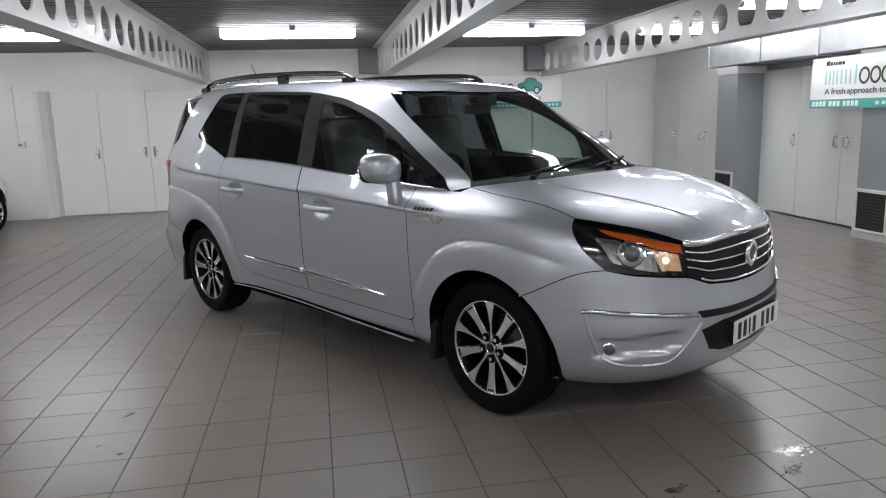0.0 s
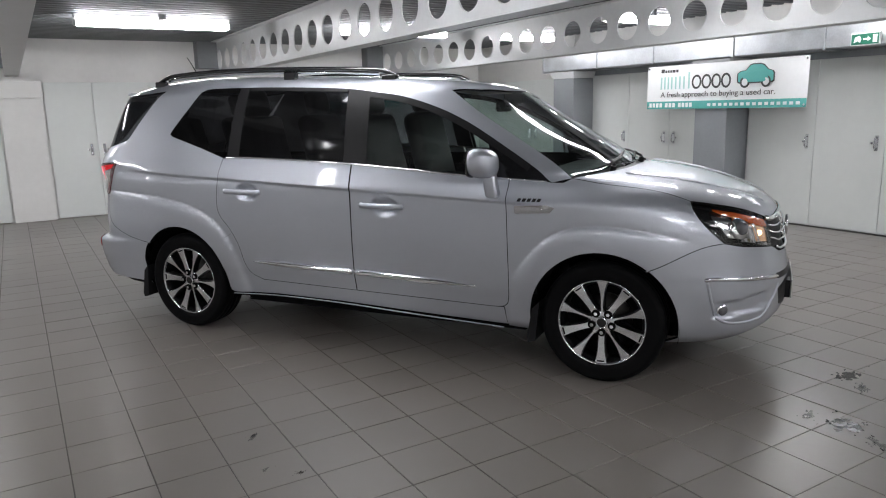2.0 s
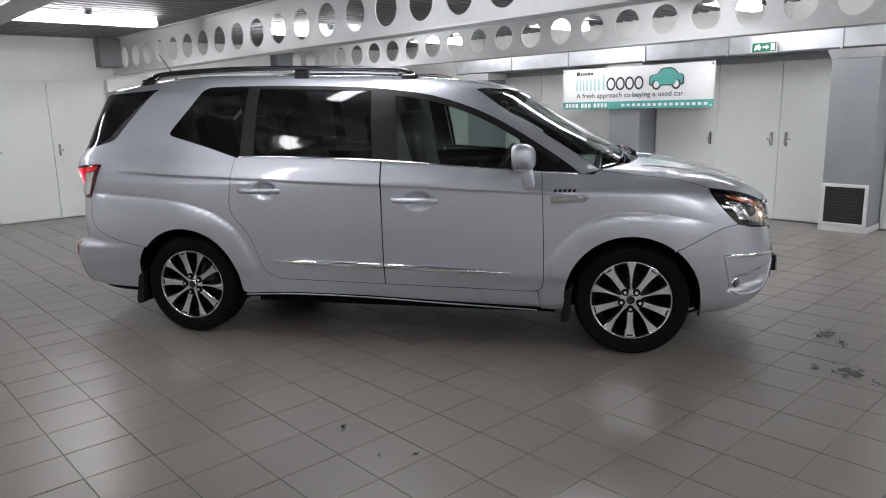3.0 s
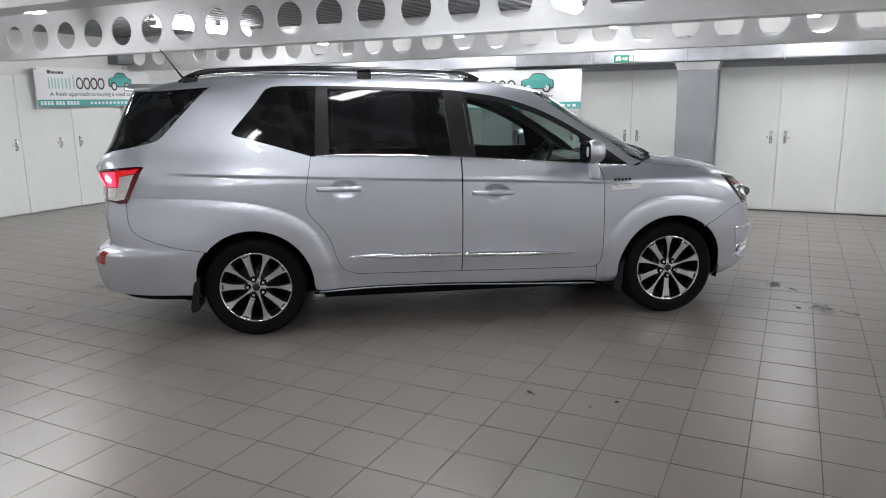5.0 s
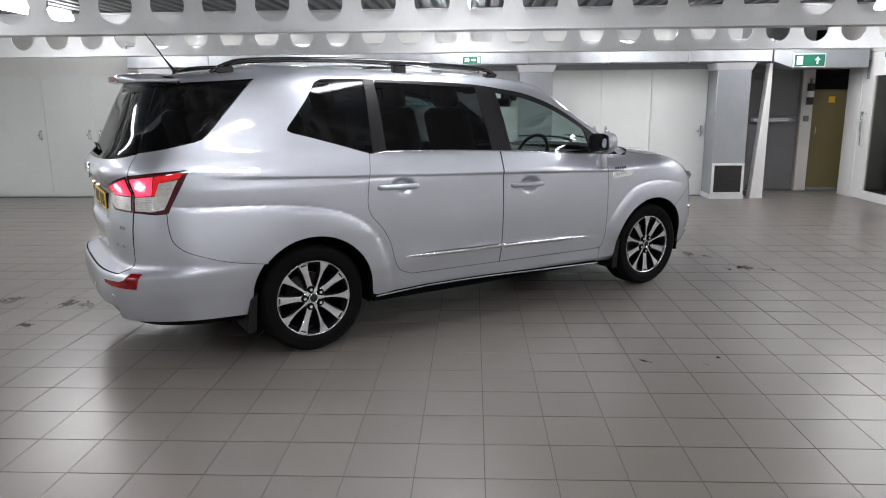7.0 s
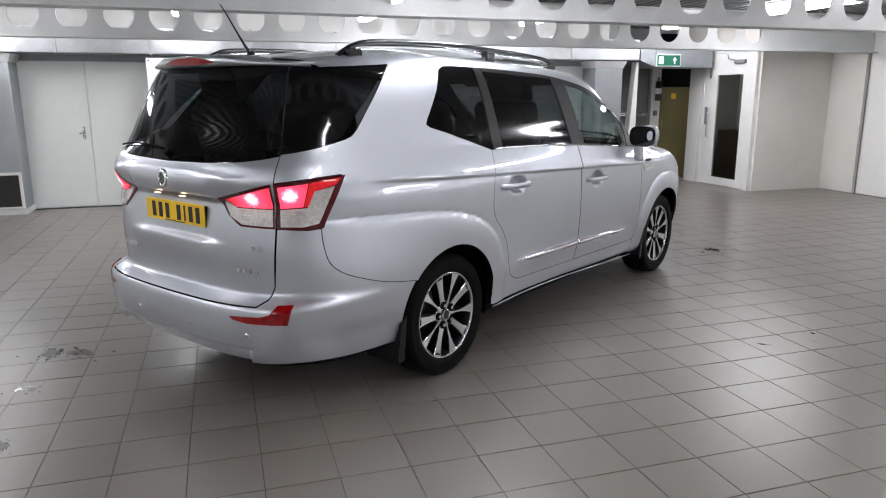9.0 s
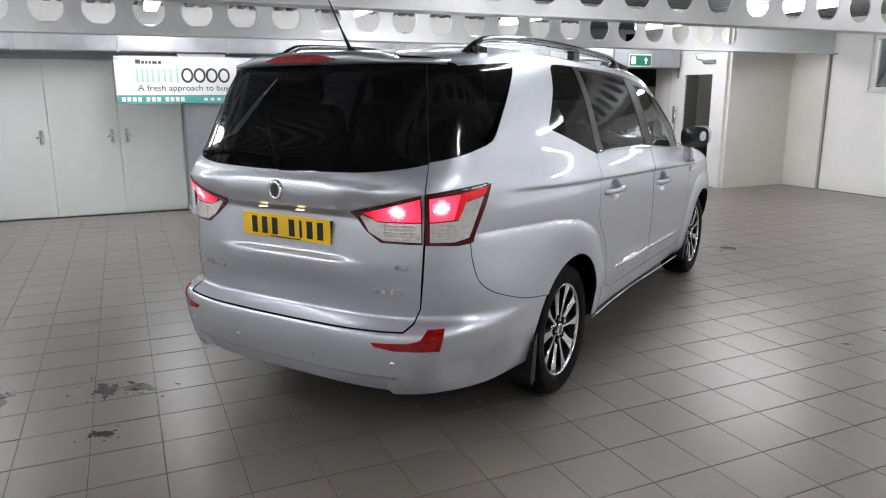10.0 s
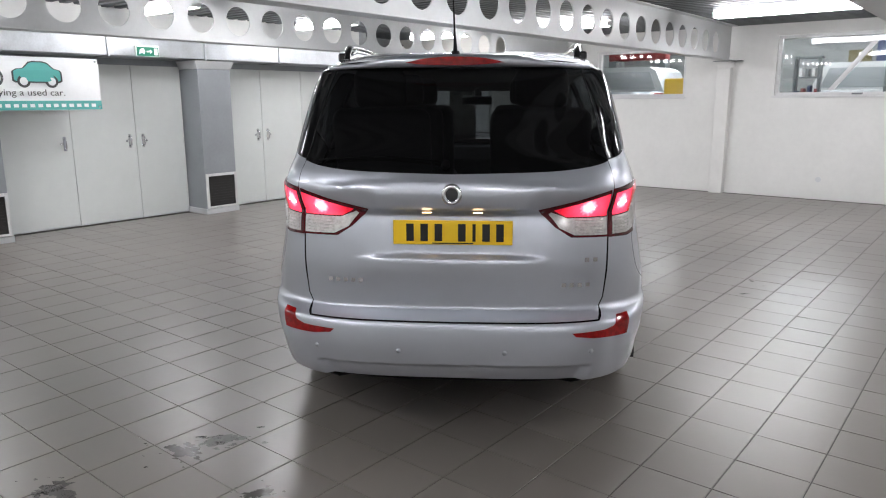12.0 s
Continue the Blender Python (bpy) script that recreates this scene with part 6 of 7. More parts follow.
# ---- handles, side lamps, mirrors, rails, aerial ----
for sgn in (1, -1):
    for xc, zc in ((-0.897, 1.017), (0.168, 0.959)):
        y = float(P3(SIDE, xc - 0.13, zc)[1])
        line = [(xc - 0.150, y + 0.004, zc + 0.002), (xc - 0.130, y - 0.020, zc + 0.002), (xc - 0.05, y - 0.034, zc + 0.002), (xc + 0.03, y - 0.036, zc + 0.002), (xc + 0.11, y - 0.026, zc), (xc + 0.135, y + 0.004, zc - 0.002)]
        part("door_handle", tube_bm([Vector((a, b_ * sgn, c_)) for a, b_, c_ in bend(line, 4)], 0.0135, 10, 1.25), M_PAINT, car, "silver door handle", True)
    lamp_poly = [(1.012, 0.990), (1.20, 0.998), (1.245, 0.984), (1.215, 0.956), (1.018, 0.946)]
    d = patch(fresh(), SIDE, lamp_poly, step=0.02, lift=0.006, rim=0.008)
    tl = skin("side_repeater", d if sgn > 0 else mirror(d), M_CHROME, car, "chrome-framed side repeater")
    d = patch(fresh(), SIDE, [(1.05, 0.978), (1.16, 0.983), (1.18, 0.972), (1.06, 0.964)], step=0.02, lift=0.009, rim=0.004)
    skin("repeater_lens", d if sgn > 0 else mirror(d), M_ALLOY, tl)
    for k in range(5):
        x0 = 1.03 + k * 0.028
        d = patch(fresh(), SIDE, [(x0, 1.015), (x0 + 0.018, 1.015), (x0 + 0.024, 1.030), (x0 + 0.006, 1.030)], step=0.02, lift=0.004, rim=0.004)
        skin("lettering_bar", d if sgn > 0 else mirror(d), M_INK, car)
    # door mirror
    b = bmesh.new()
    bmesh.ops.create_uvsphere(b, u_segments=28, v_segments=18, radius=1)
    for v in b.verts:
        x, y, z = v.co
        f = lambda q, e: math.copysign(abs(q) ** e, q)
        x, y, z = f(x, 0.8), f(y, 0.72), f(z, 0.72)
        px = 0.845 + (0.085 if x > 0 else 0.048) * x * (1 - 0.15 * y * sgn) + 0.02 * y * sgn
        v.co = Vector((px, (-1.015 + 0.108 * y) * sgn, 1.228 + 0.082 * z - 0.012 * y))
    mr = part("door_mirror", b, M_PAINT, car, "silver door mirror", True)
    b = prism_bm([(0.850, 1.035), (0.920, 1.028), (0.926, 1.06), (0.905, 1.175), (0.835, 1.175), (0.840, 1.10)], -0.985 * sgn, -0.925 * sgn)
    bmesh.ops.bevel(b, geom=list(b.edges), offset=0.016, segments=3, affect="EDGES", profile=0.5)
    part("stalk", b, M_PAINT, mr, "", True)
    f = lambda q, e: math.copysign(abs(q) ** e, q)
    oval = [(-1.013 * sgn + 0.103 * f(math.cos(a), 0.6), 1.228 + 0.077 * f(math.sin(a), 0.6)) for a in (2 * math.pi * k / 32 for k in range(32))]
    # Gloss black rather than a mirror: the dark reflection is in the colour.
    part("mirror_glass", prism_bm(oval, 0.789, 0.80, "yz"), M_GLOSSBLACK, mr, "mirror glass coloured black as a dark reflection")
    # roof rail
    line = bend([(-1.96, -0.570, 1.735), (-1.87, -0.582, 1.785), (-1.72, -0.592, 1.814), (-1.2, -0.605, 1.828), (-0.6, -0.61, 1.814), (-0.15, -0.605, 1.793), (0.02, -0.60, 1.775), (0.12, -0.595, 1.735)], 6)
    rl = part("roof_rail", tube_bm([Vector((a, b_ * sgn, c_)) for a, b_, c_ in line], 0.019, 10, 0.75), M_GLOSSBLACK, car, "black roof rail with silver inner strip", True)
    line2 = [(a, b_ + 0.020, c_ - 0.022) for a, b_, c_ in line[8:-8]]
    part("rail_strip", tube_bm([Vector((a, b_ * sgn, c_)) for a, b_, c_ in line2], 0.011, 8), M_CHROME, rl, "silver strip", True)
    for x, z in ((-1.88, 1.775), (-0.70, 1.80), (0.06, 1.752)):
        q = P3(TOP, x, -0.60)
        part("rail_foot", box_bm(x - 0.05, x + 0.05, (-0.60 - 0.022) if sgn > 0 else 0.578, (-0.60 + 0.022) if sgn > 0 else 0.622, float(q[2]) - 0.01, max(float(q[2]) + 0.02, z), 0.008), M_GLOSSBLACK, rl)
ar_ = part("aerial", tube_bm([(-2.03, 0.02, 1.745), (-2.05, 0.02, 1.78), (-2.10, 0.02, 1.85), (-2.17, 0.02, 1.955), (-2.205, 0.02, 2.00)], [0.016, 0.010, 0.005, 0.0035, 0.003], 8), M_BLACK, car, "black roof aerial", True)
part("aerial_base", cyl_bm((-2.03, 0.02, 1.73), (-2.035, 0.02, 1.775), 0.028, 0.018, n=16), M_BLACK, ar_, "", True)


# ---- wheels ----
def wheel(parent, label="two-tone ten-spoke alloy wheel on a black tyre"):
    """A wheel about the origin with its axle along y, its face to -y."""
    e = new("wheel")
    e.parent = parent
    e["label"] = label
    part("tyre", lathe_bm([(0.250, 0.095), (0.275, 0.108), (0.315, 0.110), (0.336, 0.098), (0.344, 0.080), (0.3455, 0.052), (0.338, 0.050), (0.338, 0.044), (0.346, 0.042), (0.346, 0.006), (0.339, 0.004), (0.339, -0.004), (0.346, -0.006),
                           (0.346, -0.042), (0.338, -0.044), (0.338, -0.050), (0.3455, -0.052), (0.344, -0.080), (0.336, -0.098), (0.322, -0.107), (0.316, -0.1115), (0.310, -0.1105), (0.285, -0.1125), (0.268, -0.111), (0.252, -0.108), (0.240, -0.098)], 72), M_RUBBER, e, "black tyre", True)
    rim = part("rim", lathe_bm([(0.250, 0.10), (0.235, 0.09), (0.222, 0.05), (0.216, -0.06), (0.228, -0.085), (0.232, -0.088)], 64), M_DARKALLOY, e, "dark painted rim barrel", True)
    part("rim_lip", lathe_bm([(0.2335, -0.088), (0.2350, -0.0975), (0.2385, -0.1015), (0.2430, -0.1015), (0.2450, -0.098), (0.242, -0.092)], 72), M_ALLOY, e, "bright rim lip", True)
    part("brake_disc", cyl_bm((0, 0.0, 0), (0, 0.02, 0), 0.15, n=40), M_STEEL, e, "steel brake disc", True)
    part("back_plate", cyl_bm((0, 0.03, 0), (0, 0.05, 0), 0.220, n=40), M_LINER, e)
    part("caliper", box_bm(0.07, 0.165, -0.035, 0.025, -0.06, 0.07, 0.015), M_LINER, e)
    for k in range(10):
        a = 2 * math.pi * (k + 0.5) / 10
        c, s = math.cos(a), math.sin(a)
        wide = k % 2 == 0
        wi, wo, flare = (0.0190, 0.0350, 2.6) if wide else (0.0062, 0.0340, 2.5)
        def bar(w0, w1, w2, y0, y1, dy, r0=0.076, r1=0.2365):
            b = bmesh.new()
            rows = []
            for t in np.linspace(0, 1, 17):
                r = r0 + (r1 - r0) * t
                w = w1 + (w2 - w1) * max(0, (t - 0.15) / 0.85) ** flare + (w0 - w1) * max(0, 1 - t / 0.15)
                yf = y0 + dy * t ** 1.5
                rows.append([b.verts.new((r * c - q * s, yy, r * s + q * c)) for q, yy in ((-w, y1), (-w * 0.96, yf + 0.003), (-w * 0.85, yf), (w * 0.85, yf), (w * 0.96, yf + 0.003), (w, y1))])
            for r0_, r1_ in zip(rows, rows[1:]):
                for q in range(5):
                    b.faces.new((r0_[q], r0_[q + 1], r1_[q + 1], r1_[q]))
            b.faces.new(rows[-1])
            bmesh.ops.recalc_face_normals(b, faces=b.faces)
            return b

        sp_ = part("spoke", bar(wi + 0.004, wi, wo, -0.083, -0.076, -0.012, 0.056), M_ALLOY, e, "wide machined bright spoke" if wide else "narrow machined bright spoke")
        part("spoke_flank", bar(wi + 0.006, wi + 0.0025, wo + 0.002, -0.079, -0.035, -0.012), M_DARKALLOY, sp_)
        if wide:
            slot = bmesh.new()
            for r_, yy in ((0.219, -0.0945), (0.227, -0.0960)):
                for q in (-0.019, 0.019):
                    slot.verts.new((r_ * c - q * s, yy, r_ * s + q * c))
            slot.verts.ensure_lookup_table()
            top_ = slot.faces.new([slot.verts[i] for i in (0, 1, 3, 2)])
            ext = bmesh.ops.extrude_face_region(slot, geom=[top_])
            bmesh.ops.translate(slot, verts=[v for v in ext["geom"] if isinstance(v, bmesh.types.BMVert)], vec=(0, 0.006, 0))
            bmesh.ops.recalc_face_normals(slot, faces=slot.faces)
            part("slot", slot, M_DARKALLOY, sp_)
    part("hub", lathe_bm([(0.0, -0.080), (0.052, -0.082), (0.060, -0.081), (0.066, -0.076), (0.070, -0.06), (0.070, 0.0)], 40), M_ALLOY, e, "machined bright hub", True)
    part("centre_cap", lathe_bm([(0.0, -0.094), (0.020, -0.0945), (0.026, -0.093), (0.031, -0.090), (0.032, -0.078)], 32), M_GLOSSBLACK, e, "dark centre cap", True)
    part("cap_ring", lathe_bm([(0.026, -0.093), (0.0285, -0.0955), (0.032, -0.093), (0.033, -0.085)], 32), M_CHROME, e, "", True)
    for k in range(5):
        a = 2 * math.pi * (k + 0.25) / 5
        part("wheel_nut", cyl_bm((0.058 * math.cos(a), -0.076, 0.058 * math.sin(a)), (0.058 * math.cos(a), -0.096, 0.058 * math.sin(a)), 0.0125, 0.0105, n=6), M_CHROME, e, "chrome wheel nut")
        part("nut_well", cyl_bm((0.058 * math.cos(a), -0.076, 0.058 * math.sin(a)), (0.058 * math.cos(a), -0.0865, 0.058 * math.sin(a)), 0.0225, n=20), M_LINER, e)
    return e


w0 = wheel(car)
w0.matrix_basis = pose(1.5, -0.802, 0.346, 0, 36)
for m in (pose(-1.5, -0.802, 0.346, 0, 57), pose(1.5, 0.802, 0.346, 0, 20, 180), pose(-1.5, 0.802, 0.346, 0, 5, 180)):
    copy_thing(w0, m)

# ---- dark inside of the body, underbody, flaps ----
# Black shell added inside the panels to keep light out of their gaps.
V, F = [], []
lev = [k for k in range(0, len(ZLEV)) if ZLEV[k] < 1.19][::3]
idx = list(range(0, NV, 2))
for k in lev:
    for j in idx:
        q, nn = full[k, j], VN[k * NV + j]
        V.append(tuple(q - nn * 0.032))
n = len(idx)
for r in range(len(lev) - 1):
    for j in range(n):
        ids = [r * n + j, r * n + (j + 1) % n, (r + 1) * n + (j + 1) % n, (r + 1) * n + j]
        c = np.mean([V[i] for i in ids], axis=0)
        if any(math.hypot(c[0] - wx, c[2] - 0.352) < 0.405 and abs(c[1]) > 0.55 for wx in (-1.5, 1.5)):
            continue
        if c[2] > 1.10 and c[0] > 0.95:
            continue
        F.append(ids)
me = bpy.data.meshes.new("inner_body")
me.from_pydata(V, [], F)
me.materials.append(M_LINER)
ib = new("inner_body", me)
ib.parent = car
PLAN = [(-2.10, 0.60), (-1.98, 0.72), (-1.95, 0.62), (-1.06, 0.62), (-1.03, 0.80), (1.03, 0.80), (1.06, 0.62), (1.85, 0.62), (1.92, 0.55)]
part("underbody", prism_bm(PLAN + [(x, -y) for x, y in PLAN[::-1]], 0.225, 0.31, "xy"), M_LINER, car)
part("cabin_floor", box_bm(-2.25, 1.20, -0.74, 0.74, 0.72, 0.74), M_LINER, car)
part("bulkhead", box_bm(1.25, 1.29, -0.80, 0.80, 0.5, 1.12), M_LINER, car)
for cx in (-1.5, 1.5):
    for s in (-1, 1):
        b = bmesh.new()
        a0 = [(cx + 0.412 * math.cos(t), 0.352 + 0.412 * math.sin(t)) for t in np.linspace(-0.25, math.pi + 0.25, 22)]
        r0_ = [b.verts.new((x, s * 0.875, z)) for x, z in a0]
        r1_ = [b.verts.new((x, s * 0.60, z)) for x, z in a0]
        for k in range(21):
            b.faces.new((r0_[k], r0_[k + 1], r1_[k + 1], r1_[k]))
        b.faces.new(r1_)
        part("wheel_well", b, M_LINER, car)
        fx = cx - 0.385 if cx > 0 else cx - 0.40
        part("mud_flap", prism_bm([(fx - 0.005, 0.40), (fx + 0.035, 0.44), (fx + 0.012, 0.205), (fx - 0.03, 0.195), (fx - 0.038, 0.225)], s * 0.70, s * 0.925), M_BLACK, car)
rt = [(0.62, -0.52), (0.68, -0.25), (0.70, 0), (0.68, 0.25), (0.62, 0.52), (-0.2, 0.60), (-1.8, 0.58), (-2.05, 0.45), (-2.1, 0), (-2.05, -0.45), (-1.8, -0.58), (-0.2, -0.60)]
skin("headlining", patch(fresh(), TOP, rt, step=0.06, lift=-0.035, rim=0.0), M_HEADLINER, car)

# ---- cabin ----
def seat(x, y, wide=0.50):
    e = new("seat")
    e.parent = car
    part("cushion", box_bm(x - 0.26, x + 0.26, y - wide / 2, y + wide / 2, 0.80, 0.98, 0.06, seg=3), M_SEAT, e, "", True)
    b = box_bm(-0.07, 0.07, -wide / 2, wide / 2, 0.0, 0.62, 0.06, seg=3)
    bmesh.ops.transform(b, matrix=pose(x - 0.24, y, 0.90, 0, -14), verts=b.verts)
    part("backrest", b, M_SEAT, e, "", True)
    b = box_bm(-0.05, 0.05, -0.13, 0.13, 0.66, 0.85, 0.045, seg=3)
    bmesh.ops.transform(b, matrix=pose(x - 0.23, y, 0.86, 0, -12), verts=b.verts)
    part("headrest", b, M_SEAT, e, "", True)
    return e


for x in (0.18, -0.80, -1.60):
    for y in (-0.40, 0.40):
        seat(x, y)
part("dashboard", prism_bm([(0.80, 0.80), (1.26, 0.80), (1.30, 1.10), (1.20, 1.125), (0.95, 1.115), (0.82, 1.02)], -0.80, 0.80), M_DASH, car)
b = bmesh.new()
bmesh.ops.create_uvsphere(b, u_segments=8, v_segments=4, radius=0.05)
bmesh.ops.transform(b, matrix=pose(0.66, -0.38, 1.10), verts=b.verts)
st = [Vector((0.64 + 0.19 * 0.42 * math.sin(t), -0.38 + 0.19 * math.cos(t), 1.10 + 0.19 * 0.9 * math.sin(t))) for t in np.linspace(0, 2 * math.pi, 33)]
sw = part("steering_wheel", tube_bm(st, 0.016, 8), M_DASH, car, "black steering wheel", True)
part("steering_boss", b, M_DASH, sw, "", True)
part("spoke_bar", tube_bm([(0.64, -0.56, 1.10), (0.64, -0.20, 1.10)], 0.02, 8), M_DASH, sw)
part("column", tube_bm([(0.66, -0.38, 1.08), (0.92, -0.38, 0.98)], 0.04, 8), M_DASH, sw)
part("interior_mirror", box_bm(0.60, 0.63, -0.13, 0.13, 1.50, 1.57, 0.012), M_DASH, car, "black interior mirror")
part("mirror_mount", box_bm(0.62, 0.72, -0.02, 0.02, 1.53, 1.64, 0.01), M_DASH, car)
part("dash_camera", box_bm(0.70, 0.76, -0.04, 0.04, 1.55, 1.62, 0.012), M_DASH, car)


# ---- corridor corner ----
e = empty("door_90", "white part-glazed door with a closer, shut", "door", kind="structure", m=pose(4.95, -1.2, 0))
part("door_frame", box_bm(0, 0.10, -0.06, 0.06, 0, 2.30, 0.004), M_FRAMEW, e)
part("door_frame", box_bm(1.24, 1.34, -0.06, 0.06, 0, 2.30, 0.004), M_FRAMEW, e)
part("door_frame", box_bm(0.10, 1.24, -0.06, 0.06, 2.20, 2.30, 0.004), M_FRAMEW, e)
lf = bmesh.new()
for a in ((0.105, 0.30, 0.01, 2.195), (0.93, 1.235, 0.01, 2.195), (0.30, 0.93, 0.01, 0.14), (0.30, 0.93, 1.85, 2.195)):
    box_bm(a[0], a[1], 0.0, 0.045, a[2], a[3], bm=lf)
lf = part("leaf", lf, M_FRAMEW, e)
part("pane", box_bm(0.30, 0.93, 0.018, 0.024, 0.14, 1.85), M_DARKPANE, lf, "tall clear door pane")
part("closer", box_bm(0.25, 0.50, 0.045, 0.09, 2.02, 2.08, 0.006), M_STUB, lf, "grey door closer")
part("closer_arm", tube_bm([(0.48, 0.08, 2.08), (0.62, 0.10, 2.10), (0.70, 0.06, 2.17)], 0.008, 6), M_STUB, lf)
part("pull_handle", tube_bm([(1.06, 0.045, 0.80), (1.06, 0.10, 0.82), (1.06, 0.10, 1.28), (1.06, 0.045, 1.30)], 0.012, 8), M_CHROME, lf, "long steel pull handle", True)
part("lock", box_bm(1.13, 1.17, 0.045, 0.07, 1.02, 1.32, 0.004), M_STUB, lf)
part("vent_plate", box_bm(1.07, 1.11, 0.045, 0.07, 1.80, 2.08, 0.006), M_STUB, lf)
wall("wall_over_door", 4.95, 7.1, -1.26, -1.14, 2.30, 3.0, M_CREAM)
wall("wall_beside_door", 6.29, 6.6, -1.26, -1.14, 0, 2.30)
tagged(obj("counter", box_bm(5.15, 6.9, -2.55, -2.05, 0, 0.88, 0.01), M_BROWN), "dark brown counter behind the glazed door", "counter")
tagged(obj("cabinet", box_bm(5.20, 5.9, -2.60, -2.40, 1.15, 2.0, 0.01), M_BEIGE), "beige wall cabinet over the counter", "cabinet")
tagged(obj("appliance", box_bm(5.45, 5.85, -2.045, -1.75, 0, 0.80, 0.02), M_FRAMEW), "white appliance in front of the counter", "appliance")
# Unseen light, added to brighten the room behind the pane.
e = empty("kitchen_light", "unseen ceiling light added behind the glazed door", "ceiling light")
part("diffuser", box_bm(5.6, 6.0, -1.85, -1.75, 2.55, 2.60, 0.01), M_TUBE, e)
part("spine", box_bm(5.58, 6.02, -1.87, -1.73, 2.60, ZC, 0.01), M_LAMPBODY, e)

e = empty("door_91", "grey metal door with louvres and a push bar", "door", kind="structure", m=pose(7.1, 0.24, 0, 0, 0, -90))
part("leaf", box_bm(0.0, 0.84, -0.05, -0.002, 0.01, 2.3, 0.004), M_GREYDOOR, e)
part("push_bar", box_bm(0.04, 0.80, -0.12, -0.05, 1.13, 1.23, 0.01), M_STUB, e, "dark push bar")
for k in range(2):
    part("slot", box_bm(0.10, 0.74, -0.124, -0.12, 1.155 + 0.03 * k, 1.167 + 0.03 * k), M_CHROME, e)
for k in range(6):
    part("louvre", box_bm(0.08, 0.76, -0.062, -0.05, 1.84 + 0.05 * k, 1.865 + 0.05 * k, 0.002), M_GREYDOOR, e)
tagged(obj("door_jamb", box_bm(6.98, 7.1, -0.80, -0.61, 0, 2.3, 0.004), M_CREAM), "cream painted timber door jamb", "trim", kind="structure")
e = empty("door_92", "ochre yellow painted door, shut", "door", kind="structure", m=pose(7.1, -0.80, 0, 0, 0, -90))
part("leaf", box_bm(0.0, 0.80, -0.05, -0.002, 0.01, 1.66, 0.004), M_YELLOWDOOR, e)
# Black block fills the dark area above the leaf.
part("over_door_block", box_bm(0.0, 0.80, -0.09, -0.002, 1.665, 2.6, 0.004), M_LINER, e, "black block over the door")
lever(e, 0.10, 1.0)
part("notice", box_bm(0.28, 0.38, -0.054, -0.05, 1.45, 1.55), M_YELLOW, e, "small yellow notice")
part("kick_step", box_bm(0.02, 0.5, -0.14, -0.05, 0.0, 0.05, 0.006), M_STUB, e)
e = empty("fire_extinguisher", "dark fire extinguisher hung on the door jamb", "fire extinguisher", m=pose(6.93, -0.72, 1.42))
part("cylinder", cyl_bm((0, 0, 0), (0, 0, 0.34), 0.055, n=20), M_FIRE, e, "", True)
part("valve", cyl_bm((0, 0, 0.34), (0, 0, 0.42), 0.022, n=12), M_STUB, e)
part("label_band", cyl_bm((0, 0, 0.12), (0, 0, 0.22), 0.0562, n=20), M_SIGNWHITE, e)
part("bracket", box_bm(0.0, 0.055, -0.03, 0.03, 0.1, 0.2), M_STUB, e)
tagged(obj("call_point", box_bm(6.95, 6.98, -0.74, -0.66, 1.15, 1.24, 0.005), M_STUB), "small dark call point box on the jamb", "call point")
# pipe and step in the south wall
tagged(obj("pipe", cyl_bm((4.22, YF + 0.016, 0), (4.22, YF + 0.016, 2.6), 0.010, n=12), M_STUB), "thin grey upright pipe on the wall", "pipe")
tagged(obj("pilaster_south", box_bm(4.24, 4.9, YF, YF + 0.06, 0, 3.0 - 0.33, 0.004), M_CREAM), "shallow cream painted pilaster", "wall", kind="structure")
tagged(obj("wall_mark", cyl_bm((-0.26, YF, 0.31), (-0.26, YF + 0.012, 0.31), 0.042, n=14), M_COLLAR), "small grey round cover plate on the wall", "cover plate")
# switch box and conduit on the return wall
e = empty("switch_box", "white surface switch box with a conduit above", "switch", m=pose(-4.66, YB - 0.30, 1.22))
part("box", box_bm(-0.07, 0.07, -0.05, 0, -0.05, 0.05, 0.006), M_FRAMEW, e)
part("rocker", box_bm(-0.03, 0.03, -0.056, -0.05, -0.02, 0.02, 0.002), M_STUB, e)
part("conduit", cyl_bm((-0.03, -0.015, 0.05), (-0.03, -0.015, 0.94), 0.010, n=10), M_FRAMEW, e)

# ---- white hatchback at the far side ----
hatch = empty("white_hatchback", "white hatchback parked at the far wall", "car", m=pose(-5.75, 10.17, 0, 0, 0, 75.5))
V, F = [], []
lv = list(range(0, len(ZLEV), 3))
ix = list(range(0, NV, 2))
for k in lv:
    for j in ix:
        q = full[k, j]
        V.append((q[0] * 0.80, q[1] * 0.92, q[2] * 0.82))
for r in range(len(lv) - 1):
    for j in range(len(ix)):
        ids = [r * len(ix) + j, r * len(ix) + (j + 1) % len(ix), (r + 1) * len(ix) + (j + 1) % len(ix), (r + 1) * len(ix) + j]
        c = np.mean([V[i] for i in ids], axis=0)
        if any(math.hypot(c[0] - wx, c[2] - 0.31) < 0.36 and abs(c[1]) > 0.55 for wx in (-1.25, 1.25)):
            continue
        F.append(ids)
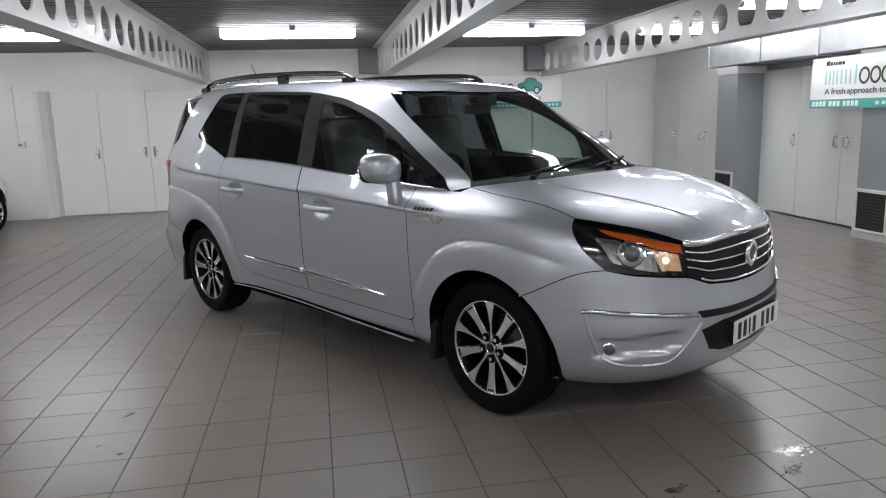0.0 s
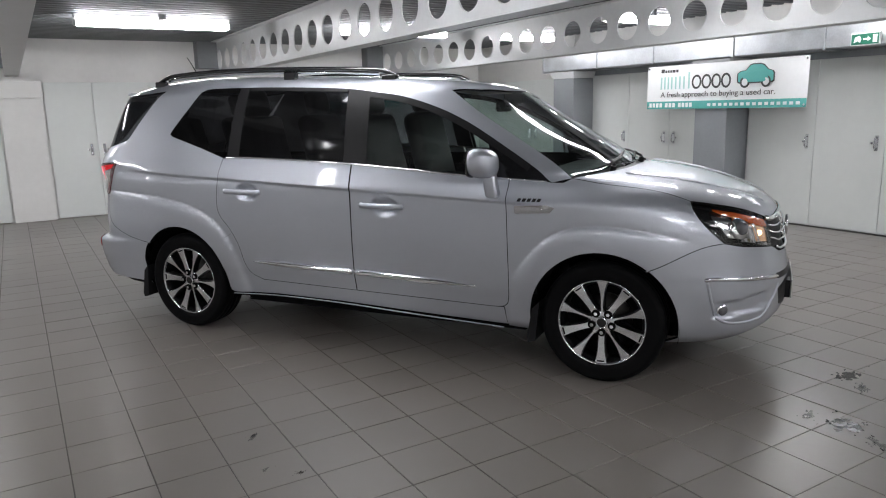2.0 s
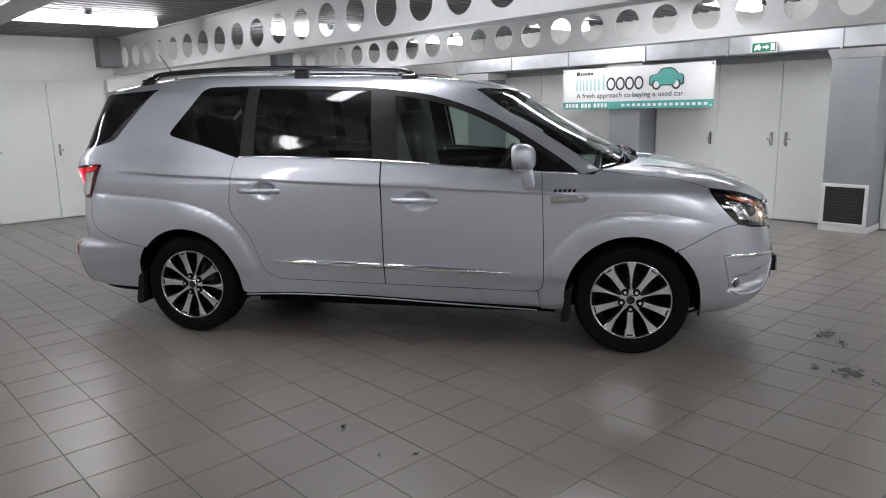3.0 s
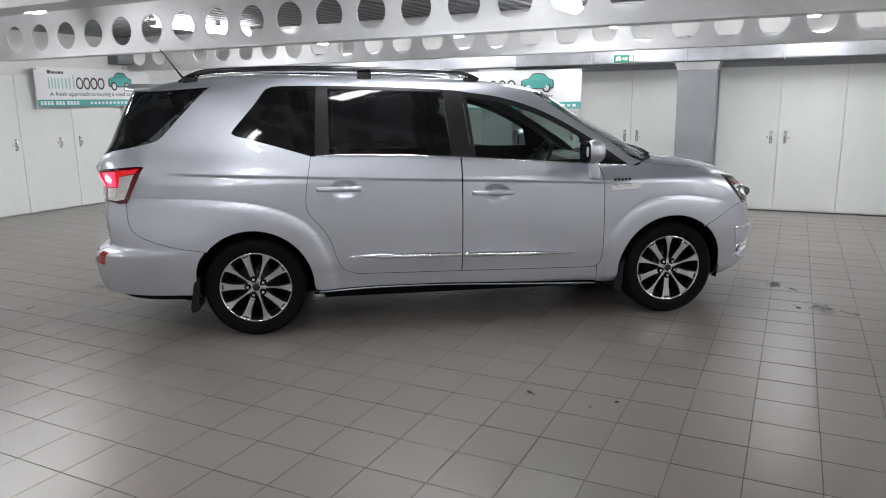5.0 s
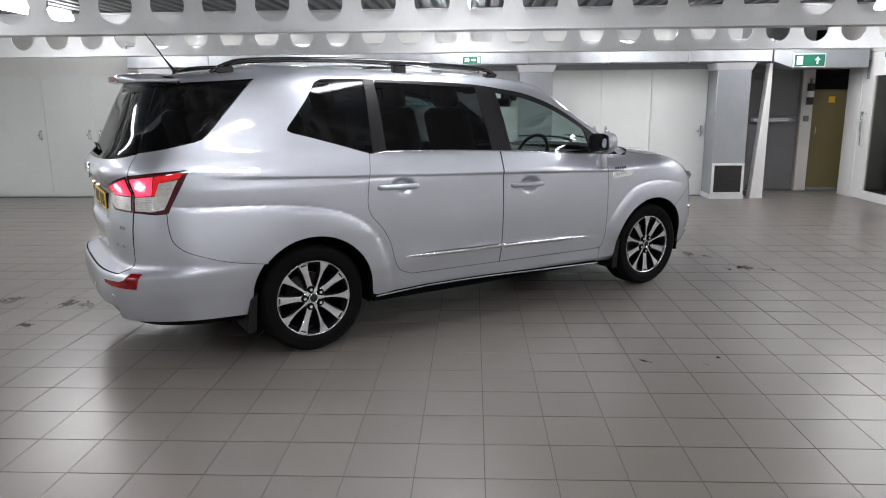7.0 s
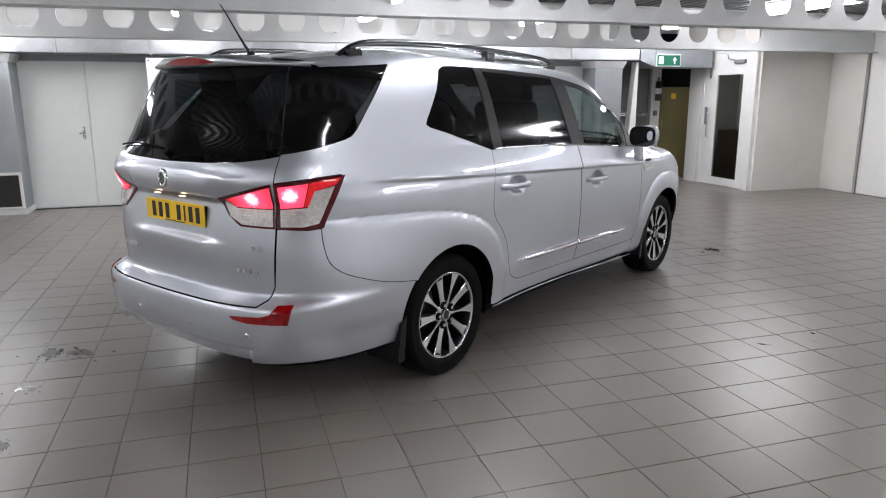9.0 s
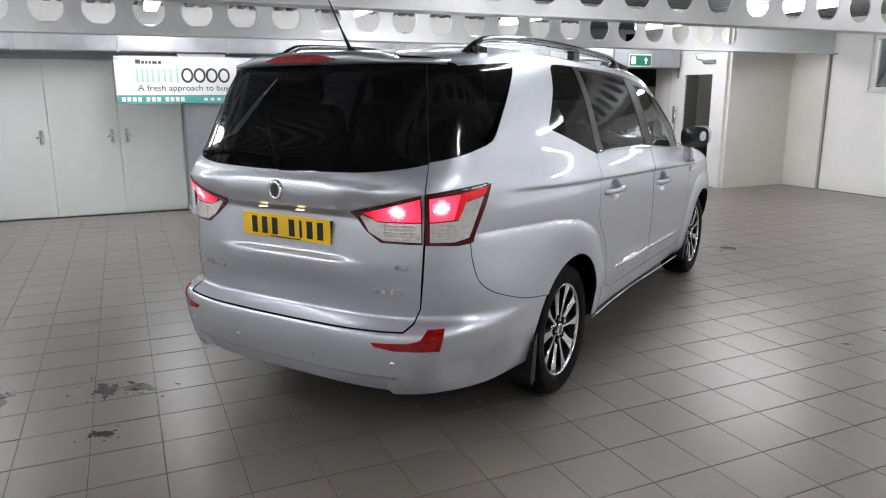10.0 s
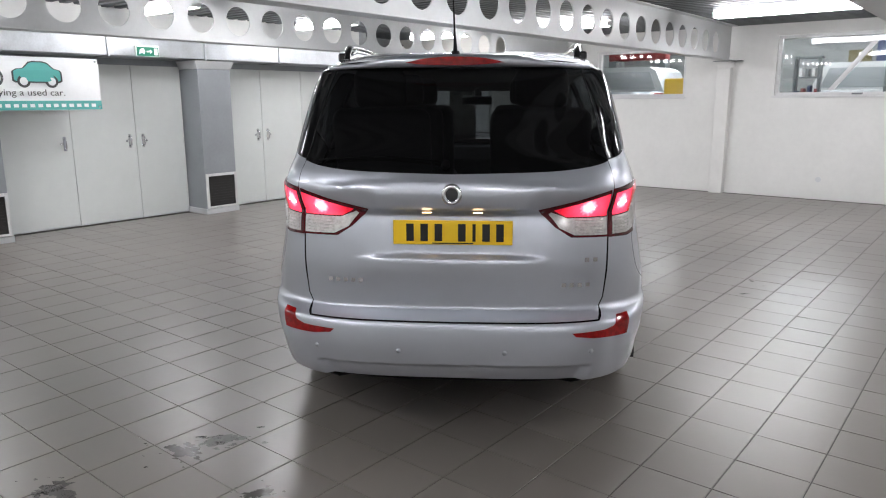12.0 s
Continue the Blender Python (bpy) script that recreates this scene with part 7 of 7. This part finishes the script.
for nm, mt, lb, pick in (("bodywork", M_WHITECAR, "white bodywork", False), ("window_band", M_GLOSSBLACK, "dark windows", True)):
    faces = []
    for f in F:
        c = np.mean([V[i] for i in f], axis=0)
        pane = 1.0 < c[2] < 1.31 and not any(abs(c[0] - px) < 0.04 for px in (-0.15, -0.95)) and not (abs(c[1]) > 0.52 and c[0] < -1.25)
        if pane == pick:
            faces.append(f)
    me = bpy.data.meshes.new(nm)
    me.from_pydata(V, [], faces)
    me.materials.append(mt)
    for p in me.polygons:
        p.use_smooth = True
    new(nm, me).parent = hatch
for sy in (-1, 1):
    part("headlamp", box_bm(1.62, 1.80, sy * 0.58 - 0.12, sy * 0.58 + 0.12, 0.60, 0.72, 0.03, seg=2), M_CLEARLENS, hatch, "", True)
    part("tail_lamp", box_bm(-2.03, -1.92, sy * 0.60 - 0.10, sy * 0.60 + 0.10, 0.72, 0.92, 0.03, seg=2), M_RED, hatch, "", True)
    part("door_mirror", box_bm(0.55, 0.70, sy * 0.93 - 0.09, sy * 0.93 + 0.09, 0.95, 1.06, 0.03, seg=2), M_WHITECAR, hatch, "", True)
for x in (-1.25, 1.25):
    for y, a in ((-0.74, 0), (0.74, 180)):
        cw_ = copy_thing(w0, pose(x, y, 0.31, 0, 0, a))
        cw_.parent = hatch
        cw_.scale = (0.9, 0.9, 0.9)
part("underbody", box_bm(-1.9, 1.8, -0.5, 0.5, 0.20, 0.5), M_LINER, hatch)

# ---- workshop things behind the windows ----
def block_car(x, y, material, label):
    e = empty("workshop_car", label, "car", group="cars in the workshop", m=pose(x, y, 0))
    part("bodywork", box_bm(-1.0, 1.0, -0.85, 0.85, 0.45, 1.70, 0.16, seg=3), material, e, "", True)
    cab = prism_bm([(-0.92, 1.66), (0.92, 1.66), (0.70, 2.12), (0.55, 2.20), (-0.55, 2.20), (-0.70, 2.12)], -0.70, 0.70)
    part("cabin", cab, material, e)
    part("rear_window", prism_bm([(-0.72, 1.74), (0.72, 1.74), (0.58, 2.10), (-0.58, 2.10)], 0.70, 0.715), M_GALVD, e, "pale reflecting rear window")
    part("tailgate", box_bm(-0.62, 0.30, 0.845, 0.862, 1.15, 1.62, 0.006), M_COLLAR, e)
    for sx in (-1, 1):
        part("tail_lamp", box_bm(sx * 0.86 - 0.1, sx * 0.86 + 0.1, 0.84, 0.87, 1.40, 1.66, 0.01), M_RED, e)
        for sy in (-0.5, 0.5):
            part("tyre", cyl_bm((sx * 0.75, sy, 0.32), (sx * 0.95, sy, 0.32), 0.32, n=20), M_RUBBER, e)


block_car(4.15, -5.7, M_GALV, "silver car in the workshop")
block_car(-0.25, -6.4, M_COLLAR, "pale grey car in the workshop")
tagged(obj("workshop_cabinet", box_bm(2.50, 2.95, -4.6, -4.25, 0, 1.93, 0.02), M_YELLOW), "tall yellow cabinet in the workshop", "cabinet")
tagged(obj("red_hoist_beam", box_bm(3.9, 5.3, -6.9, -6.6, 2.42, 2.62, 0.02), M_HOIST), "red hoist beam in the workshop", "hoist")
for x in (4.0, 5.2):
    tagged(obj("hoist_post", box_bm(x - 0.10, x + 0.10, -6.9, -6.6, 0, 2.42, 0.01), M_STUB), "grey hoist post in the workshop", "hoist")
tagged(obj("blue_board", box_bm(-0.75, 0.05, -8.99, -8.9, 2.15, 2.85), M_BLUE), "dark blue board on the workshop wall", "board")
tagged(obj("yellow_board", box_bm(0.15, 0.6, -8.99, -8.92, 2.25, 2.6), M_YELLOWDOOR), "ochre yellow board on the workshop wall", "board")
for k, x in enumerate((-1.1, -0.7, 0.35, 0.75)):
    tagged(obj("shelf_upright", box_bm(x - 0.03, x + 0.03, -5.05, -4.95, 0, 2.3), M_STUB), "grey shelf upright in the workshop", "shelving")
for z in (1.55, 1.9, 2.25):
    tagged(obj("shelf_board", box_bm(0.32, 0.78, -5.15, -4.85, z, z + 0.03), M_STUB), "grey shelf board in the workshop", "shelving")
rnd = random.Random(11)
for k in range(7):
    x, z = 0.36 + 0.055 * k, 1.58 + 0.35 * (k % 2)
    tagged(obj("parts_box", box_bm(x, x + 0.05, -5.1, -4.92, z, z + rnd.uniform(0.08, 0.2), 0.003), (M_HOIST, M_FRAMEW, M_BLUE, M_STUB)[k % 4]), "small parts box on a workshop shelf", "box", group="parts boxes")

# ---- stains and wet marks on the floor ----
def blot(name, x, y, r, material, label, seed, lift=0.0012, stretch=1.0, turn=0.0):
    """A ragged mark broken into flakes of many sizes, thickest at its middle."""
    rnd = random.Random(seed)
    b = bmesh.new()
    for q in range(26):
        d, a0 = r * abs(rnd.gauss(0, 0.55)), rnd.uniform(0, 6.28)
        cx, cy = d * math.cos(a0) * stretch, d * math.sin(a0)
        size = r * rnd.uniform(0.10, 0.42) * max(0.25, 1 - d / r)
        ph = [rnd.uniform(0, 6.28) for _ in range(3)]
        n, vs = 14, []
        for k in range(n):
            a = 2 * math.pi * k / n
            e = size * (0.75 + 0.25 * math.sin(2 * a + ph[0]) + 0.22 * math.sin(3 * a + ph[1]) + 0.18 * math.sin(5 * a + ph[2]))
            px, py = cx + e * math.cos(a) * stretch, cy + e * math.sin(a)
            vs.append(b.verts.new((x + px * math.cos(turn) - py * math.sin(turn), y + px * math.sin(turn) + py * math.cos(turn), lift + q * 0.00004)))
        b.faces.new(vs)
    return tagged(obj(name, b, material), label, "stain", kind="stuff")


for k, (x, y, r, m, st, tu) in enumerate([
        (2.02, 2.60, 0.10, "wet", 1.7, 0.3), (1.40, 2.25, 0.13, "wet", 1.5, 0.9), (1.90, 2.46, 0.05, "dirt", 2.4, 0.5), (1.36, 2.42, 0.045, "dirt", 2.6, 0.2),
        (0.11, 7.84, 0.12, "dirt", 1.8, 0.9), (0.16, 8.02, 0.10, "wet", 1.8, 0.2), (0.25, 8.52, 0.12, "dirt", 1.9, 0.4), (0.20, 8.60, 0.07, "wet", 1.6, 0.1), (-0.40, 8.02, 0.08, "wet", 1.6, 0.7), (-1.08, 7.96, 0.05, "dirt", 1.8, 0.1),
        (-1.03, 3.74, 0.03, "dirt", 2.4, 0.9), (-1.08, 3.39, 0.018, "dirt", 2.2, 0.8), (-0.96, 3.28, 0.025, "wet", 1.5, 0.4), (1.32, 2.06, 0.05, "dirt", 2.2, 1.2)]):
    wet = m == "wet"
    blot("wet_patch" if wet else "dirt_stain", x, y, r, M_WET if wet else M_DIRT, "shiny wet patch on the tiled floor" if wet else "dark dirt stain on the tiled floor", k, stretch=st, turn=tu)

# ---- floor tiles, each with chamfered edges in recessed joints ----
def tile_mesh(wx, wy):
    """One tile; the joints that run along y are the wider ones."""
    hx, hy, c, dz = wx / 2, wy / 2, 0.0010, 0.0008
    ring = ((-1, -1), (1, -1), (1, 1), (-1, 1))
    v = [(sx * (hx - c), sy * (hy - c), 0) for sx, sy in ring]
    v += [(sx * hx, sy * hy, -dz) for sx, sy in ring]
    v += [(sx * hx, sy * hy, -0.006) for sx, sy in ring]
    f = [(0, 1, 2, 3)] + [(4 + k, 4 + (k + 1) % 4, (k + 1) % 4, k) for k in range(4)] + [(8 + k, 8 + (k + 1) % 4, 4 + (k + 1) % 4, 4 + k) for k in range(4)]
    return v, f


tv, tf = tile_mesh(TS - 0.0060, TS - 0.0038)
tile_me = bpy.data.meshes.new("tile")
tile_me.from_pydata(tv, [], tf)
tile_me.materials.append(M_TILE)
rnd = random.Random(5)
V, F, made = [], [], 0
i0, i1 = math.ceil((XL - TX) / TS - 0.5), math.floor((7.1 - TX) / TS)
j0, j1 = math.ceil((YF - TY) / TS - 0.5), math.floor((YB - TY) / TS)
for i in range(i0, i1 + 1):
    for j in range(j0, j1 + 1):
        x, y = TX + (i + 0.5) * TS, TY + (j + 0.5) * TS
        if x > XW - 0.1 and not -1.2 < y < 0.3:
            continue
        m = pose(x, y, rnd.uniform(-0.0003, 0.0003), rnd.gauss(0, 0.09), rnd.gauss(0, 0.09), rnd.gauss(0, 0.08))
        near = (-3.3 < x < -0.8 and 2.7 < y < 8.0) or (-0.8 < x < 1.4 and 1.0 < y < 3.0) or (-0.8 < x < 1.0 and 7.4 < y < 9.2)
        if near and made < 298:
            ob = new("tile", tile_me)
            ob.parent = floor
            ob.matrix_basis = m
            made += 1
        else:
            n = len(V)
            V += [tuple(m @ Vector(p)) for p in tv]
            F += [tuple(n + k for k in f) for f in tf]
me = bpy.data.meshes.new("tiles")
me.from_pydata(V, [], F)
me.materials.append(M_TILE)
ob = new("tiles", me)
ob.parent = floor
ob["kind"] = "stuff"
